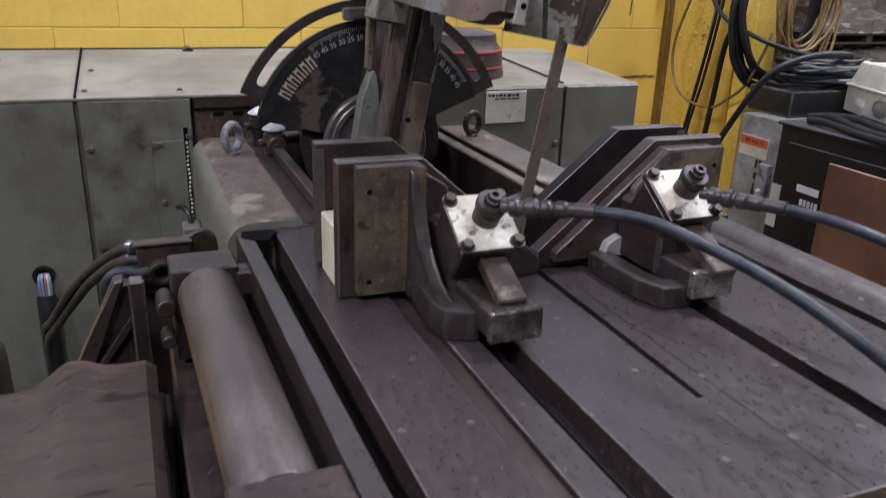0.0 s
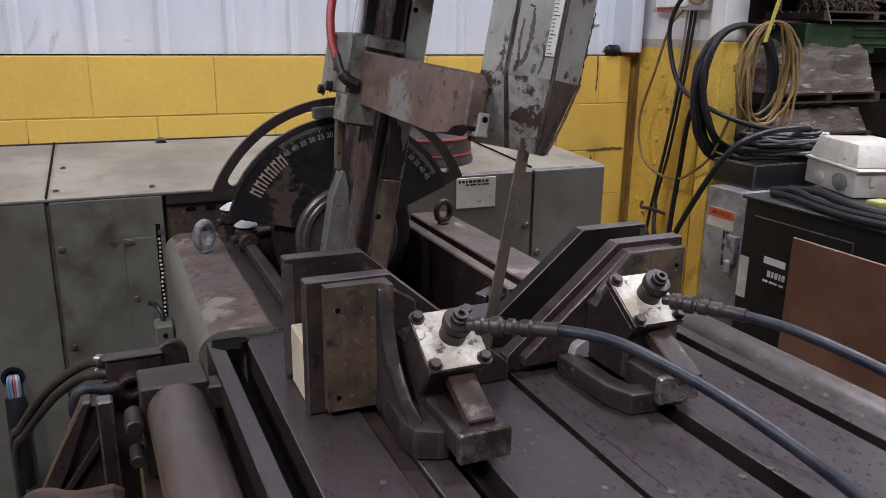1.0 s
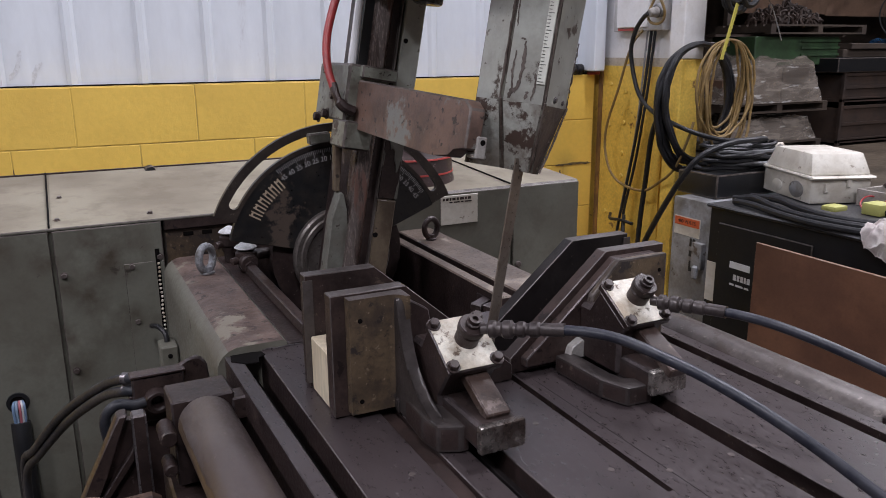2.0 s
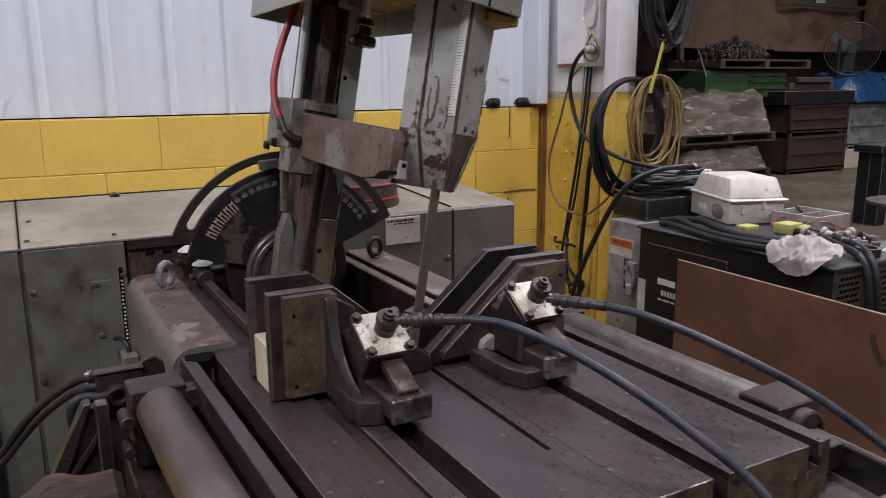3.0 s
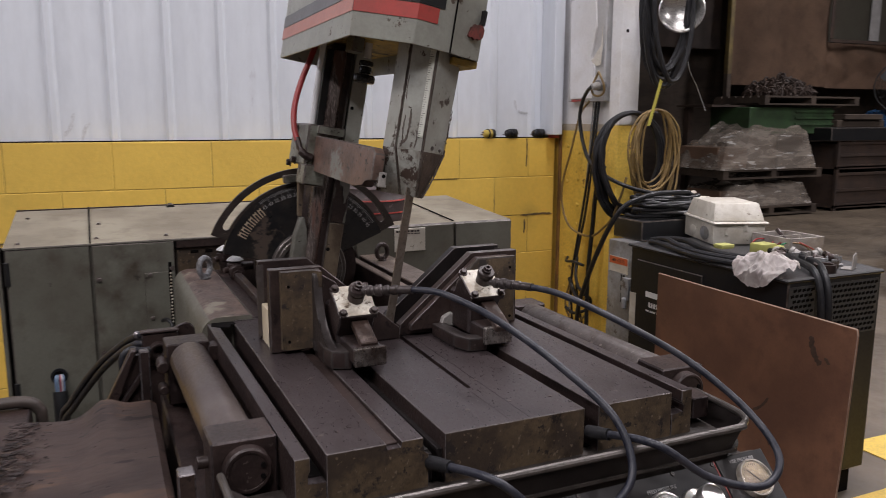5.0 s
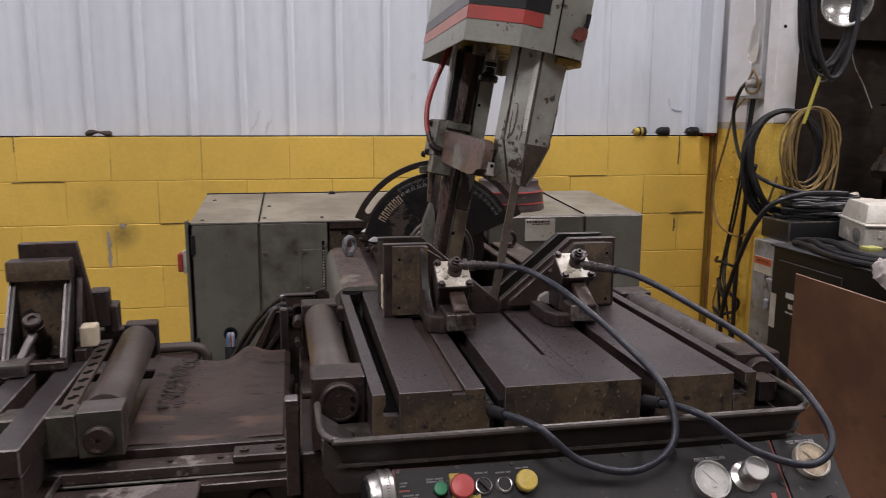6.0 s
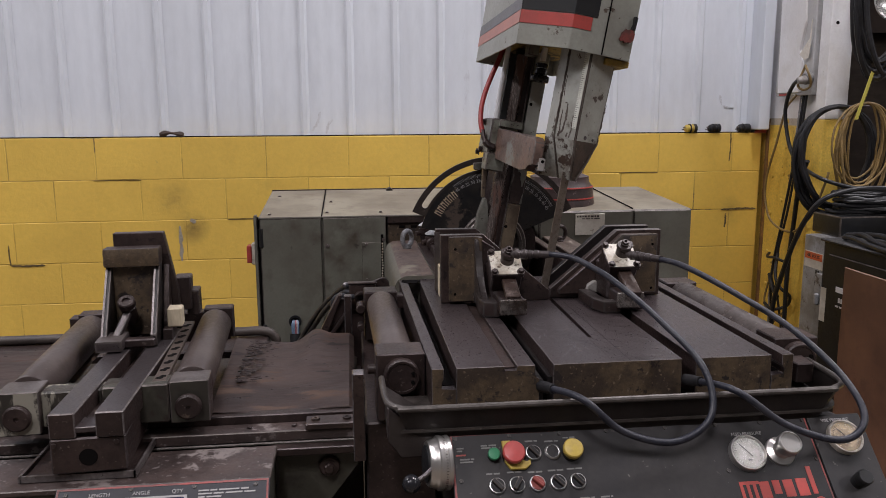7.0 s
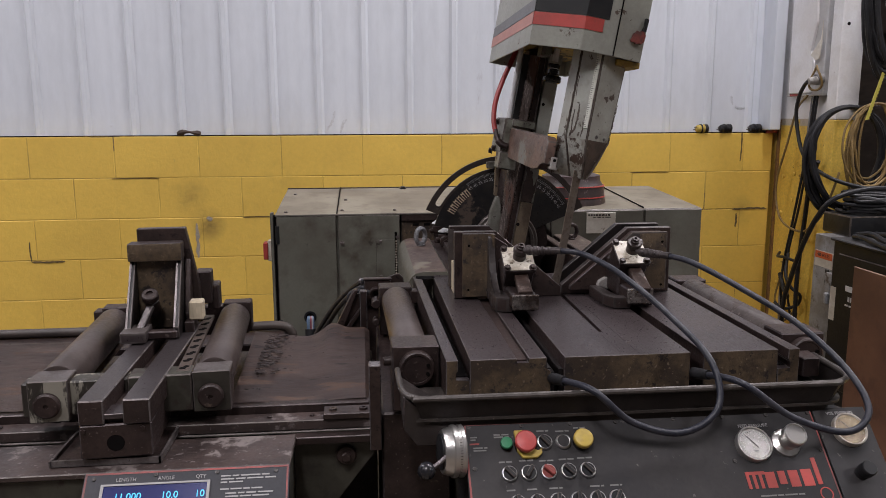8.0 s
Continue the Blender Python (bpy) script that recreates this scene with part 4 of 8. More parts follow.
    stem = part("stem", lathe(B(), [(0, 0), (0.0165, 0), (0.0165, 0.016), (0.0150, 0.018), (0.0150, 0.021), (0.0185, 0.022), (0.0185, 0.030), (0.0170, 0.032), (0.010, 0.032), (0.010, 0.037), (0.0078, 0.038), (0.0078, 0.044), (0.004, 0.044), (0.004, 0.038), (0, 0.038)], f @ Vector((0.004, 0.004, 0.001)), CAP_N, 28), M_CAST, v, "dark turned cylinder stem")
    a, b2 = Vector((cx + 0.004, 1.005, 0.936)), Vector((cx + 0.004, 0.915, 0.892))
    part("link_bar", box(B(), -0.017, 0.017, -0.008, 0.008, 0, (b2 - a).length, 0.002, m=Matrix.Translation(a) @ (b2 - a).to_track_quat("Z", "X").to_matrix().to_4x4() @ Matrix.Rotation(radians(90), 4, "Z")), M_LINKRUST, v, "dark rusty link bar")
    return v


vise(0.692, 0.997, 0.964, -1, "dark hydraulic vise holding a wood block, cream cap plate")
v2 = vise(0.988, 1.010, 0.972, 1, "dark hydraulic vise with slanted jaws and cream cap plate", 1.210, 1.143, 0.930)
part("worn_spot", prism(B(), [(0.925, 0.866), (0.958, 0.860), (0.972, 0.874), (0.962, 0.888), (0.948, 0.892), (0.930, 0.882)], "y", 1.083, 1.0995, 0.002), M_PALESTEEL, v2, "bare pale patch on the casting")
solo("wood_block", box(B(), 0.548, 0.60, 1.128, 1.212, TZ + 0.001, 0.925, 0.002), M_WOOD, "pale raw wood block between the vise jaws", "wood block")

# ---- hydraulic hoses ----
M_COUPLING = surf("grey brown coupling", (0.075, 0.062, 0.060), (0.034, 0.026, 0.026), 0.7, rough=0.4, metal=0.4, s=30, fine=160, bump=0.08)
HOSE_1 = [(0.703, 0.972, 0.989), (0.799, 0.866, 1.002), (0.844, 0.782, 0.989), (0.873, 0.689, 0.968), (0.926, 0.602, 0.916), (0.977, 0.51, 0.847), (0.971, 0.454, 0.772), (0.898, 0.44, 0.731), (0.798, 0.437, 0.757), (0.723, 0.45, 0.818), (0.681, 0.585, 0.796)]
HOSE_2 = [(0.996, 0.985, 0.978), (1.046, 0.876, 0.983), (1.067, 0.786, 0.98), (1.12, 0.684, 0.948), (1.203, 0.598, 0.890), (1.256, 0.5, 0.820), (1.255, 0.424, 0.765), (1.199, 0.402, 0.734), (1.102, 0.424, 0.759), (1.015, 0.457, 0.818), (0.978, 0.585, 0.796)]
for way in (HOSE_1, HOSE_2):
    P = curve_points(way, 12)
    h = thing("hydraulic_hose", way[0], "blue black rubber hydraulic hose looping down from the vise", "hose", "vise hoses")
    cut = next(i for i in range(len(P)) if sum((P[k + 1] - P[k]).length for k in range(i)) > 0.105)
    part("hose", sweep(B(), P[cut - 1:], 0.0066, 14), M_HOSE, h)
    prof = lambda u: 0.007 if u < 0.10 else 0.0115 if u < 0.20 else 0.0090 if u < 0.26 else 0.0120 if u < 0.38 else 0.0080 if u < 0.43 else 0.0105 if u < 0.54 else 0.0078 if u < 0.58 else 0.0100 if u < 0.70 else 0.0075 if u < 0.74 else 0.0086
    fine_pts = []
    for a, b in zip(P[:cut + 1], P[1:cut + 1]):
        fine_pts += [a + (b - a) * k / 4 for k in range(4)]
    part("coupling", sweep(B(), fine_pts, prof, 14), M_COUPLING, h, "grey brown ribbed hose coupling")
    part("end_fitting", sweep(B(), P[-5:], lambda u: 0.0100 if u < 0.5 else 0.0112, 12), M_RUBBER, h)

# ---- tilting column, arm, blade and head ----
M_GLOSSBLACK = surf("glossy black plastic", (0.012, 0.012, 0.014), (0.03, 0.027, 0.026), 0.4, rough=0.24, s=20, fine=150, bump=0.04)
# Near-white, less metallic base: the chrome's lamp highlight is in the colour.
M_ROD = plain("chrome rod with painted highlight", (0.88, 0.88, 0.90), 0.20, 0.40)
M_FACE = surf("chipped olive paint", (0.122, 0.092, 0.062), (0.058, 0.036, 0.026), 0.75, rough=0.46, s=9, fine=120, bump=0.16, grain=0.25, chip=(0.165, 0.160, 0.132), chip_at=0.60, chip_s=11, speck=(0.022, 0.015, 0.012), speck_at=0.63, speck_s=55)
TILT = Matrix.Translation((0.815, 0, 0.868)) @ Matrix.Rotation(radians(10), 4, "Y")
saw = thing("saw_column", (0.815, 1.6, 0.70), "tilted grey green band saw column with blade arm and wheel head", "band saw")
M_FLANGE = surf("worn grey green column paint", (0.150, 0.150, 0.130), (0.078, 0.066, 0.054), 0.7, rough=0.45, s=9, fine=120, bump=0.1, grain=0.18, speck=(0.04, 0.03, 0.024), speck_at=0.66, speck_s=60)
M_SLIDE = surf("polished slideway", (0.17, 0.14, 0.128), (0.050, 0.031, 0.025), 0.9, rough=0.24, metal=0.5, s=9, fine=120, bump=0.04, stretch=(2.5, 2.5, 0.35), chip=(0.07, 0.03, 0.02), chip_at=0.58, chip_s=7)
col = part("column", box(B(), -0.072, 0.034, 1.668, 1.79, -0.13, 0.66, 0.004), M_CAST, saw, "worn grey green column", m=TILT)
part("left_flange", prism(B(), [(-0.097, 0.172), (-0.108, 0.116), (-0.106, -0.13), (-0.050, -0.13), (-0.054, 0.012), (-0.078, 0.141), (-0.088, 0.172)], "y", 1.642, 1.676, 0.003), M_FLANGE, col, "grey green flared flange", m=TILT)
part("side_strip", prism(B(), [(-0.121, 0.30), (-0.102, 0.30), (-0.094, 0.172), (-0.104, 0.172)], "y", 1.652, 1.672, 0.002), M_FACE, col, m=TILT)
part("slideway", prism(B(), [(-0.074, 1.67), (-0.070, 1.632), (-0.046, 1.622), (-0.036, 1.640), (-0.036, 1.67)], "z", -0.13, 0.64, 0.002), M_SLIDE, col, "brown polished slideway", m=TILT)
part("slide_recess", box(B(), -0.046, -0.020, 1.640, 1.668, -0.13, 0.64, 0.001), M_BROWN, col, m=TILT)
part("gib_strip", box(B(), -0.0215, -0.0185, 1.629, 1.668, -0.13, 0.64, 0.001), M_WORNPAINT, col, "bright gib strip", m=TILT)
face = part("face_plate", box(B(), -0.018, 0.025, 1.630, 1.668, -0.13, 0.168, 0.003), M_FACE, col, "chipped olive face plate", m=TILT)
part("upper_face", box(B(), -0.018, 0.026, 1.631, 1.668, 0.169, 0.31, 0.002), M_BROWN, col, "dark brown bare upper face", m=TILT)
for flap in ([(-0.008, 0.31), (0.0255, 0.31), (0.0245, 0.262), (0.021, 0.248), (0.018, 0.229), (0.0145, 0.226), (0.012, 0.243), (0.007, 0.252), (0.006, 0.270), (0.001, 0.276), (-0.003, 0.272), (-0.006, 0.284)], [(-0.0175, 0.27), (-0.014, 0.262), (-0.015, 0.24), (-0.0175, 0.236)], [(0.022, 0.20), (0.0255, 0.205), (0.0255, 0.172), (0.019, 0.170)]):
    part("paint_flap", prism(B(), flap, "y", 1.6294, 1.6315), M_FLANGE, col, "grey green paint left on bare steel", m=TILT)
part("side_plate", box(B(), -0.012, 0.033, 1.634, 1.80, 0.30, 0.655, 0.003), M_HEADPAINT, col, "grey green side plate", m=TILT)
for w in (0.092, -0.03):
    part("hole", cyl(B(), (-0.012, 1.6295, w), (-0.012, 1.634, w), 0.0055, seg=14), M_DARKGAP, face, m=TILT)
for hx, w in ((-0.002, 0.492), (0.004, 0.300)):
    part("hole", cyl(B(), (hx, 1.6285 if w < 0.4 else 1.6335, w), (hx, 1.638, w), 0.005, seg=14), M_DARKGAP, col, m=TILT)
# Black plate beside the slideway, above the arm.
part("slide_cover", box(B(), -0.092, -0.046, 1.650, 1.668, 0.42, 0.64, 0.001), M_BLACKMETAL, col, m=TILT)
part("guide_rod", cyl(B(), (-0.102, 1.655, 0.38), (-0.102, 1.655, 0.66), 0.0085, seg=20), M_ROD, saw, "chrome guide rod", m=TILT)
br = part("arm_bracket", box(box(box(B(), -0.118, -0.030, 1.62, 1.80, 0.315, 0.43, 0.005), -0.119, -0.060, 1.60, 1.68, 0.264, 0.32, 0.004), -0.095, -0.02, 1.605, 1.66, 0.405, 0.43, 0.003), M_SAWPAINT, saw, m=TILT)
for by, bw in ((1.77, 0.30), (1.72, 0.31), (1.74, 0.40), (1.68, 0.35)):
    part("bolt", bolt(B(), (-0.118, by, bw + 0.015), (-1, 0, 0), 0.009, 0.012), M_CAST, br, m=TILT)
part("hose_elbow", sweep(B(), curve_points([(-0.100, 1.612, 0.338), (-0.122, 1.615, 0.345), (-0.136, 1.622, 0.362), (-0.142, 1.635, 0.385)], 6), lambda u: 0.011 if u < 0.55 else 0.008, 10), M_CAST, br, m=TILT)
part("air_hose", sweep(B(), curve_points([(-0.141, 1.632, 0.378), (-0.150, 1.655, 0.415), (-0.151, 1.68, 0.47), (-0.138, 1.70, 0.54), (-0.116, 1.71, 0.62), (-0.102, 1.71, 0.68)], 8), 0.0082, 12), M_REDHOSE, saw, "red rubber air hose", m=TILT)
M_ARM = surf("flaking arm paint", (0.170, 0.104, 0.080), (0.062, 0.042, 0.035), 0.6, speck=(0.04, 0.028, 0.023), speck_at=0.62, speck_s=50, rough=0.42, metal=0.2, s=9, fine=110, bump=0.12, chip=(0.165, 0.165, 0.150), chip_at=0.545, chip_s=7, chip_rough=0.45)
WORN[M_ARM.name] = surf("ragged arm edge", (0.05, 0.034, 0.028), (0.14, 0.11, 0.095), 0.7, rough=0.5, s=22, fine=140, bump=0.2)
part("blade_arm", prism(B(), [(1.66, 0.315), (1.66, 0.402), (1.22, 0.388), (1.20, 0.375), (1.20, 0.312), (1.235, 0.312), (1.245, 0.296), (1.30, 0.292), (1.60, 0.305)], "x", -0.070, -0.042, 0.003), M_ARM, saw, "thick rusty arm with flaking grey paint", m=TILT @ Matrix(((1, -0.06, 0, 0.072), (0, 1, 0, 0), (0, 0, 1, 0), (0, 0, 0, 1))))
part("tab_hole", cyl(B(), (-0.042, 1.1955, 0.326), (-0.042, 1.1985, 0.326), 0.0045, seg=14), M_DARKGAP, saw, m=TILT)
part("arm_tab", box(box(B(), -0.052, -0.034, 1.196, 1.202, 0.300, 0.335, 0.002), -0.052, -0.030, 1.199, 1.225, 0.30, 0.308, 0.002), M_PALESTEEL, saw, "pale bent steel tab", m=TILT)
# six-sided blade guard with a tapered foot
sec = [(-0.034, 1.258), (-0.026, 1.192), (0.017, 1.134), (0.093, 1.184), (0.096, 1.250), (0.03, 1.300)]
top_sec = sec[:3] + [(0.104, 1.192), (0.108, 1.258), sec[5]]
low_sec = [(-0.034, 1.262), (0.016, 1.222), (0.034, 1.170), (0.047, 1.162), (0.056, 1.205), (0.01, 1.300)]
M_GUARD = surf("chipped guard paint", (0.37, 0.378, 0.345), (0.15, 0.13, 0.105), 0.28, rough=0.42, s=8, fine=120, bump=0.1, grain=0.12, chip=(0.06, 0.042, 0.032), chip_at=0.60, chip_s=10, speck=(0.07, 0.05, 0.04), speck_at=0.65, speck_s=45, spots=((0.848, 1.172, 1.235, 0.06, 0.9), (0.960, 1.18, 1.235, 0.05, 1.0), (0.81, 1.22, 1.26, 0.05, 0.9)))
WORN[M_GUARD.name] = surf("rusty guard edge", (0.12, 0.115, 0.095), (0.035, 0.024, 0.019), 1.0, rough=0.5, s=14, fine=130, bump=0.2, chip=(0.04, 0.028, 0.022), chip_at=0.50, chip_s=18)
M_FOOT = surf("rust eaten guard paint", (0.32, 0.322, 0.29), (0.10, 0.066, 0.046), 0.65, rough=0.5, s=12, fine=130, bump=0.25, grain=0.2, chip=(0.048, 0.028, 0.020), chip_at=0.49, chip_s=13)
bm = B()
rings = [[bm.verts.new((*p, w)) for p in shape] for w, shape in ((0.290, low_sec), (0.395, sec), (0.66, top_sec))]
bm.faces.new(rings[0][::-1])
bm.faces.new(rings[-1])
for a, b in zip(rings, rings[1:]):
    for i in range(6):
        bm.faces.new((a[i], a[(i + 1) % 6], b[(i + 1) % 6], b[i]))
long_edges = [e for e in bm.edges if abs(e.verts[0].co.z - e.verts[1].co.z) > 0.05]
made = bmesh.ops.bevel(bm, geom=long_edges, offset=0.0045, segments=1, profile=0.6, affect="EDGES")
for f in made["faces"]:
    f.material_index = 2
M_PEEL = surf("peeled rusty edge", (0.050, 0.032, 0.025), (0.13, 0.105, 0.09), 0.6, rough=0.6, s=40, fine=160, bump=0.25)
guard = part("blade_guard", bm, M_GUARD, saw, "chipped grey green six-sided blade guard with a rusty tapered foot", m=TILT)
guard.data.materials[1] = M_FOOT
guard.data.materials[3] = surf("dark rust", (0.078, 0.053, 0.039), (0.034, 0.023, 0.018), 0.75, rough=0.6, s=18, fine=120, bump=0.3, grain=0.3, speck=(0.16, 0.13, 0.10), speck_at=0.65, speck_s=60)
for f in guard.data.polygons:
    if (TILT.inverted() @ f.center).z < 0.39 and f.material_index == 0:
        f.material_index = 3 if (TILT.to_3x3().inverted() @ f.normal).x > 0.3 else 1
for k in (1, 2, 3):
    a_, b_ = low_sec[k], sec[k]
    part("weld_bead", sweep(B(), curve_points([(*a_, 0.293), (a_[0] * 0.55 + b_[0] * 0.45, a_[1] * 0.55 + b_[1] * 0.45 - 0.001, 0.335), (b_[0], b_[1] - 0.001, 0.398)], 8), lambda u: 0.0019 + 0.0005 * math.sin(23 * u) * math.sin(61 * u + 1), 6), M_PEEL, guard, "lumpy rusty weld bead", m=TILT)
d = Vector((sec[2][0] - sec[1][0], sec[2][1] - sec[1][1], 0)).normalized()
fm = TILT @ Matrix.Translation((sec[2][0], sec[2][1], 0)) @ Matrix.Rotation(math.atan2(d.y, d.x), 4, "Z")
part("ruler", box(B(), -0.018, -0.005, -0.0022, 0.0, 0.425, 0.655), M_TAPE, guard, "white depth ruler", m=fm)
bm = B()
for k in range(46):
    box(bm, -0.017, -0.012 if k % 5 else -0.008, -0.0030, -0.0021, 0.428 + k * 0.005, 0.4288 + k * 0.005)
part("ruler_marks", bm, M_INK, guard, m=fm)
part("blade", box(B(), -0.0012, 0.0012, -0.0125, 0.0125, -0.16, 0.31, 0.0, m=Matrix.Translation((0.026, 1.190, 0)) @ Matrix.Rotation(radians(-68), 4, "Z")), surf("blade steel", (0.21, 0.175, 0.145), (0.12, 0.088, 0.066), 0.6, rough=0.36, metal=0.5, s=14, fine=160, bump=0.05), saw, "thin brown steel saw blade", m=TILT)
rn = random.Random(77)
for k, top_w in ((1, 0.645), (2, 0.60), (3, 0.50)):
    # ragged peeled paint along the guard's long edges
    pts = [(*(Vector(sec[k]).lerp(Vector(top_sec[k]), (top_w - 0.396) * i / 22 / 0.265) + Vector((rn.uniform(-0.0012, 0.0012), 0.0015 + rn.uniform(-0.0008, 0.0008)))), 0.396 + (top_w - 0.396) * i / 22) for i in range(23)]
    wide = [rn.uniform(0.0009, 0.0032) * (0.8 if k == 1 else 0.6) for _ in range(24)]
    part("peeled_edge", sweep(B(), [Vector(p) for p in pts], lambda u: wide[int(u * 22.999)], 6), M_PEEL, guard, "ragged rusty edge", m=TILT)
for k, (path, w) in enumerate((([(-0.058, 0.470), (-0.060, 0.440), (-0.057, 0.415), (-0.060, 0.398)], 0.003), ([(-0.022, 0.440), (-0.020, 0.420), (-0.024, 0.399)], 0.003), ([(-0.064, 0.560), (-0.065, 0.530), (-0.063, 0.505)], 0.0018), ([(-0.046, 0.485), (-0.044, 0.455), (-0.046, 0.428), (-0.052, 0.408)], 0.0045), ([(-0.054, 0.415), (-0.060, 0.400)], 0.006), ([(-0.030, 0.412), (-0.034, 0.400)], 0.004), ([(-0.046, 0.487), (-0.054, 0.489)], 0.002))):
    part("peeled_patch", streak(path, w, 140 + k, -0.0010, 0.5), M_PEEL, guard, "bare rusty streak", m=fm)
part("seam_screw", bolt(B(), (0.047, 1.1546, 0.406), (0.57, -0.82, 0), 0.004, 0.004), M_EDGE, guard, m=TILT)
part("seam_screw", bolt(B(), (0.073, 1.1729, 0.404), (0.57, -0.82, 0), 0.004, 0.004), M_EDGE, guard, m=TILT)
# wheel head
HEAD = [(-0.162, 1.90), (-0.172, 1.190), (-0.054, 1.108), (0.036, 1.116), (0.120, 1.140), (0.138, 1.32), (0.120, 1.90)]
bm = prism(B(), HEAD, "z", 0.615, 1.25)
soften(bm, bm.verts[:], 0.004, 2)
low = min(bm.faces, key=lambda f: f.calc_center_median().z + (0 if len(f.verts) > 6 else 9))
bmesh.ops.inset_individual(bm, faces=[low], thickness=0.014)
for vtx in low.verts:
    vtx.co.z += 0.05
low.material_index = 1
head = part("wheel_head", bm, M_HEADPAINT, saw, "grey green wheel head with red and black bands", m=TILT)
head.data.materials[1] = M_YELLOWIN
for f in head.data.polygons:
    if f.normal.dot(TILT.to_3x3() @ Vector((0, 0, -1))) > 0.95 and (TILT.inverted() @ f.center).z > 0.64:
        f.material_index = 1


def band(bm, path, w0, w1, off=0.0018):
    """A strip laid on the outside of an outline."""
    outer, inner = [], []
    for i, p in enumerate(path):
        t = Vector(path[min(i + 1, len(path) - 1)]) - Vector(path[max(i - 1, 0)])
        nrm = Vector((t.y, -t.x)).normalized()
        outer.append(Vector(p) + nrm * off)
        inner.append(Vector(p) - nrm * 0.001)
    vs = [[bm.verts.new((q.x, q.y, w)) for q in row for w in (w0, w1)] for row in (outer, inner)]
    for i in range(len(path) - 1):
        for row in vs:
            bm.faces.new((row[2 * i], row[2 * i + 2], row[2 * i + 3], row[2 * i + 1]))
        bm.faces.new((vs[0][2 * i + 1], vs[0][2 * i + 3], vs[1][2 * i + 3], vs[1][2 * i + 1]))
        bm.faces.new((vs[0][2 * i], vs[0][2 * i + 2], vs[1][2 * i + 2], vs[1][2 * i]))
    return bm


outline = [HEAD[0], HEAD[1], HEAD[2], (-0.02, 1.1105)]
M_WORNRED = surf("worn dark red", (0.19, 0.040, 0.032), (0.075, 0.03, 0.025), 0.9, rough=0.5, s=40, fine=120, bump=0.05)
# The side bands are paler than the bands on the front.
M_PALERED = surf("pale red side band", (0.50, 0.235, 0.20), (0.40, 0.18, 0.15), 0.4, rough=0.5, s=12, fine=120, bump=0.04)
M_PALEBLACK = surf("pale black side band", (0.17, 0.17, 0.18), (0.12, 0.12, 0.125), 0.4, rough=0.5, s=12, fine=120, bump=0.04)
part("side_red_band", band(B(), outline[:2], 0.668, 0.700), M_PALERED, head, "pale red side band", m=TILT)
part("side_black_band", band(B(), outline[:2], 0.702, 0.735), M_PALEBLACK, head, "pale black side band", m=TILT)
part("red_band", band(B(), [HEAD[1], HEAD[2], (-0.005, 1.112)], 0.668, 0.700), M_RED, head, "red band", m=TILT)
part("black_band", band(B(), [HEAD[1], HEAD[2], (0.008, 1.1134)], 0.702, 0.76), M_BLACKMETAL, head, "black band", m=TILT)
part("door_seam", box(B(), 0.0345, 0.0375, 1.1135, 1.118, 0.616, 1.25), M_DARKGAP, head, m=TILT)
part("side_mark", prism(B(), [(0.076, 0.664), (0.081, 0.660), (0.087, 0.662), (0.093, 0.657), (0.100, 0.661), (0.106, 0.659), (0.113, 0.666), (0.114, 0.682), (0.109, 0.690), (0.101, 0.692), (0.094, 0.689), (0.089, 0.691), (0.085, 0.684), (0.081, 0.683), (0.080, 0.674)], "y", 1.1215, 1.135), M_WORNRED, head, "worn red mark", m=TILT)
part("side_mark", prism(B(), [(0.104, 0.693), (0.113, 0.691), (0.1145, 0.723), (0.107, 0.725), (0.108, 0.706)], "y", 1.121, 1.137), M_BLACKMETAL, head, "worn black mark", m=TILT)
part("lower_lip", box(B(), 0.060, 0.124, 1.150, 1.40, 0.600, 0.616, 0.002), M_YELLOWIN, head, m=TILT)
knob = part("lock_knob", cyl(cyl(cyl(B(), (-0.014, 1.53, 0.556), (-0.014, 1.53, 0.577), 0.029, seg=24, bev=0.005, bevseg=2), (-0.014, 1.53, 0.600), (-0.014, 1.53, 0.613), 0.019, seg=20, bev=0.002), (-0.014, 1.53, 0.580), (-0.014, 1.53, 0.598), 0.017, seg=20, bev=0.002), M_GLOSSBLACK, saw, "black locking knob", m=TILT)
part("lock_post", cyl(cyl(B(), (-0.014, 1.53, 0.62), (-0.014, 1.53, 0.66), 0.010, seg=18), (-0.014, 1.53, 0.580), (-0.014, 1.53, 0.606), 0.0135, seg=20), M_ROD, knob, "chrome locking post", m=TILT)
part("hanger_block", box(B(), -0.068, -0.036, 1.50, 1.56, 0.628, 0.668, 0.003), M_SAWPAINT, saw, m=TILT)

# ---- protractor ----
M_HUB = surf("oily hub steel", (0.135, 0.118, 0.108), (0.062, 0.048, 0.042), 0.7, rough=0.36, metal=0.4, s=16, fine=180, bump=0.06, speck=(0.22, 0.20, 0.18), speck_at=0.68)
PC = Matrix.Translation((0.815, 0, 0.868)) @ Matrix.Rotation(radians(12), 4, "Y")
prot = thing("angle_protractor", (0.815, 1.85, 0.852), "black angle protractor with pale numerals behind the column", "protractor")
disc = part("dial", sector(B(), 0, 0, 0, 0.261, 34, 178, 1.842, 1.858, 60, 0.0015), M_BLACK, prot, "black painted dial with worn patches", m=PC)
bm = sector(B(), 0, 0, 0.290, 0.309, 42.79, 161.21, 1.841, 1.854, 72, 0.0)
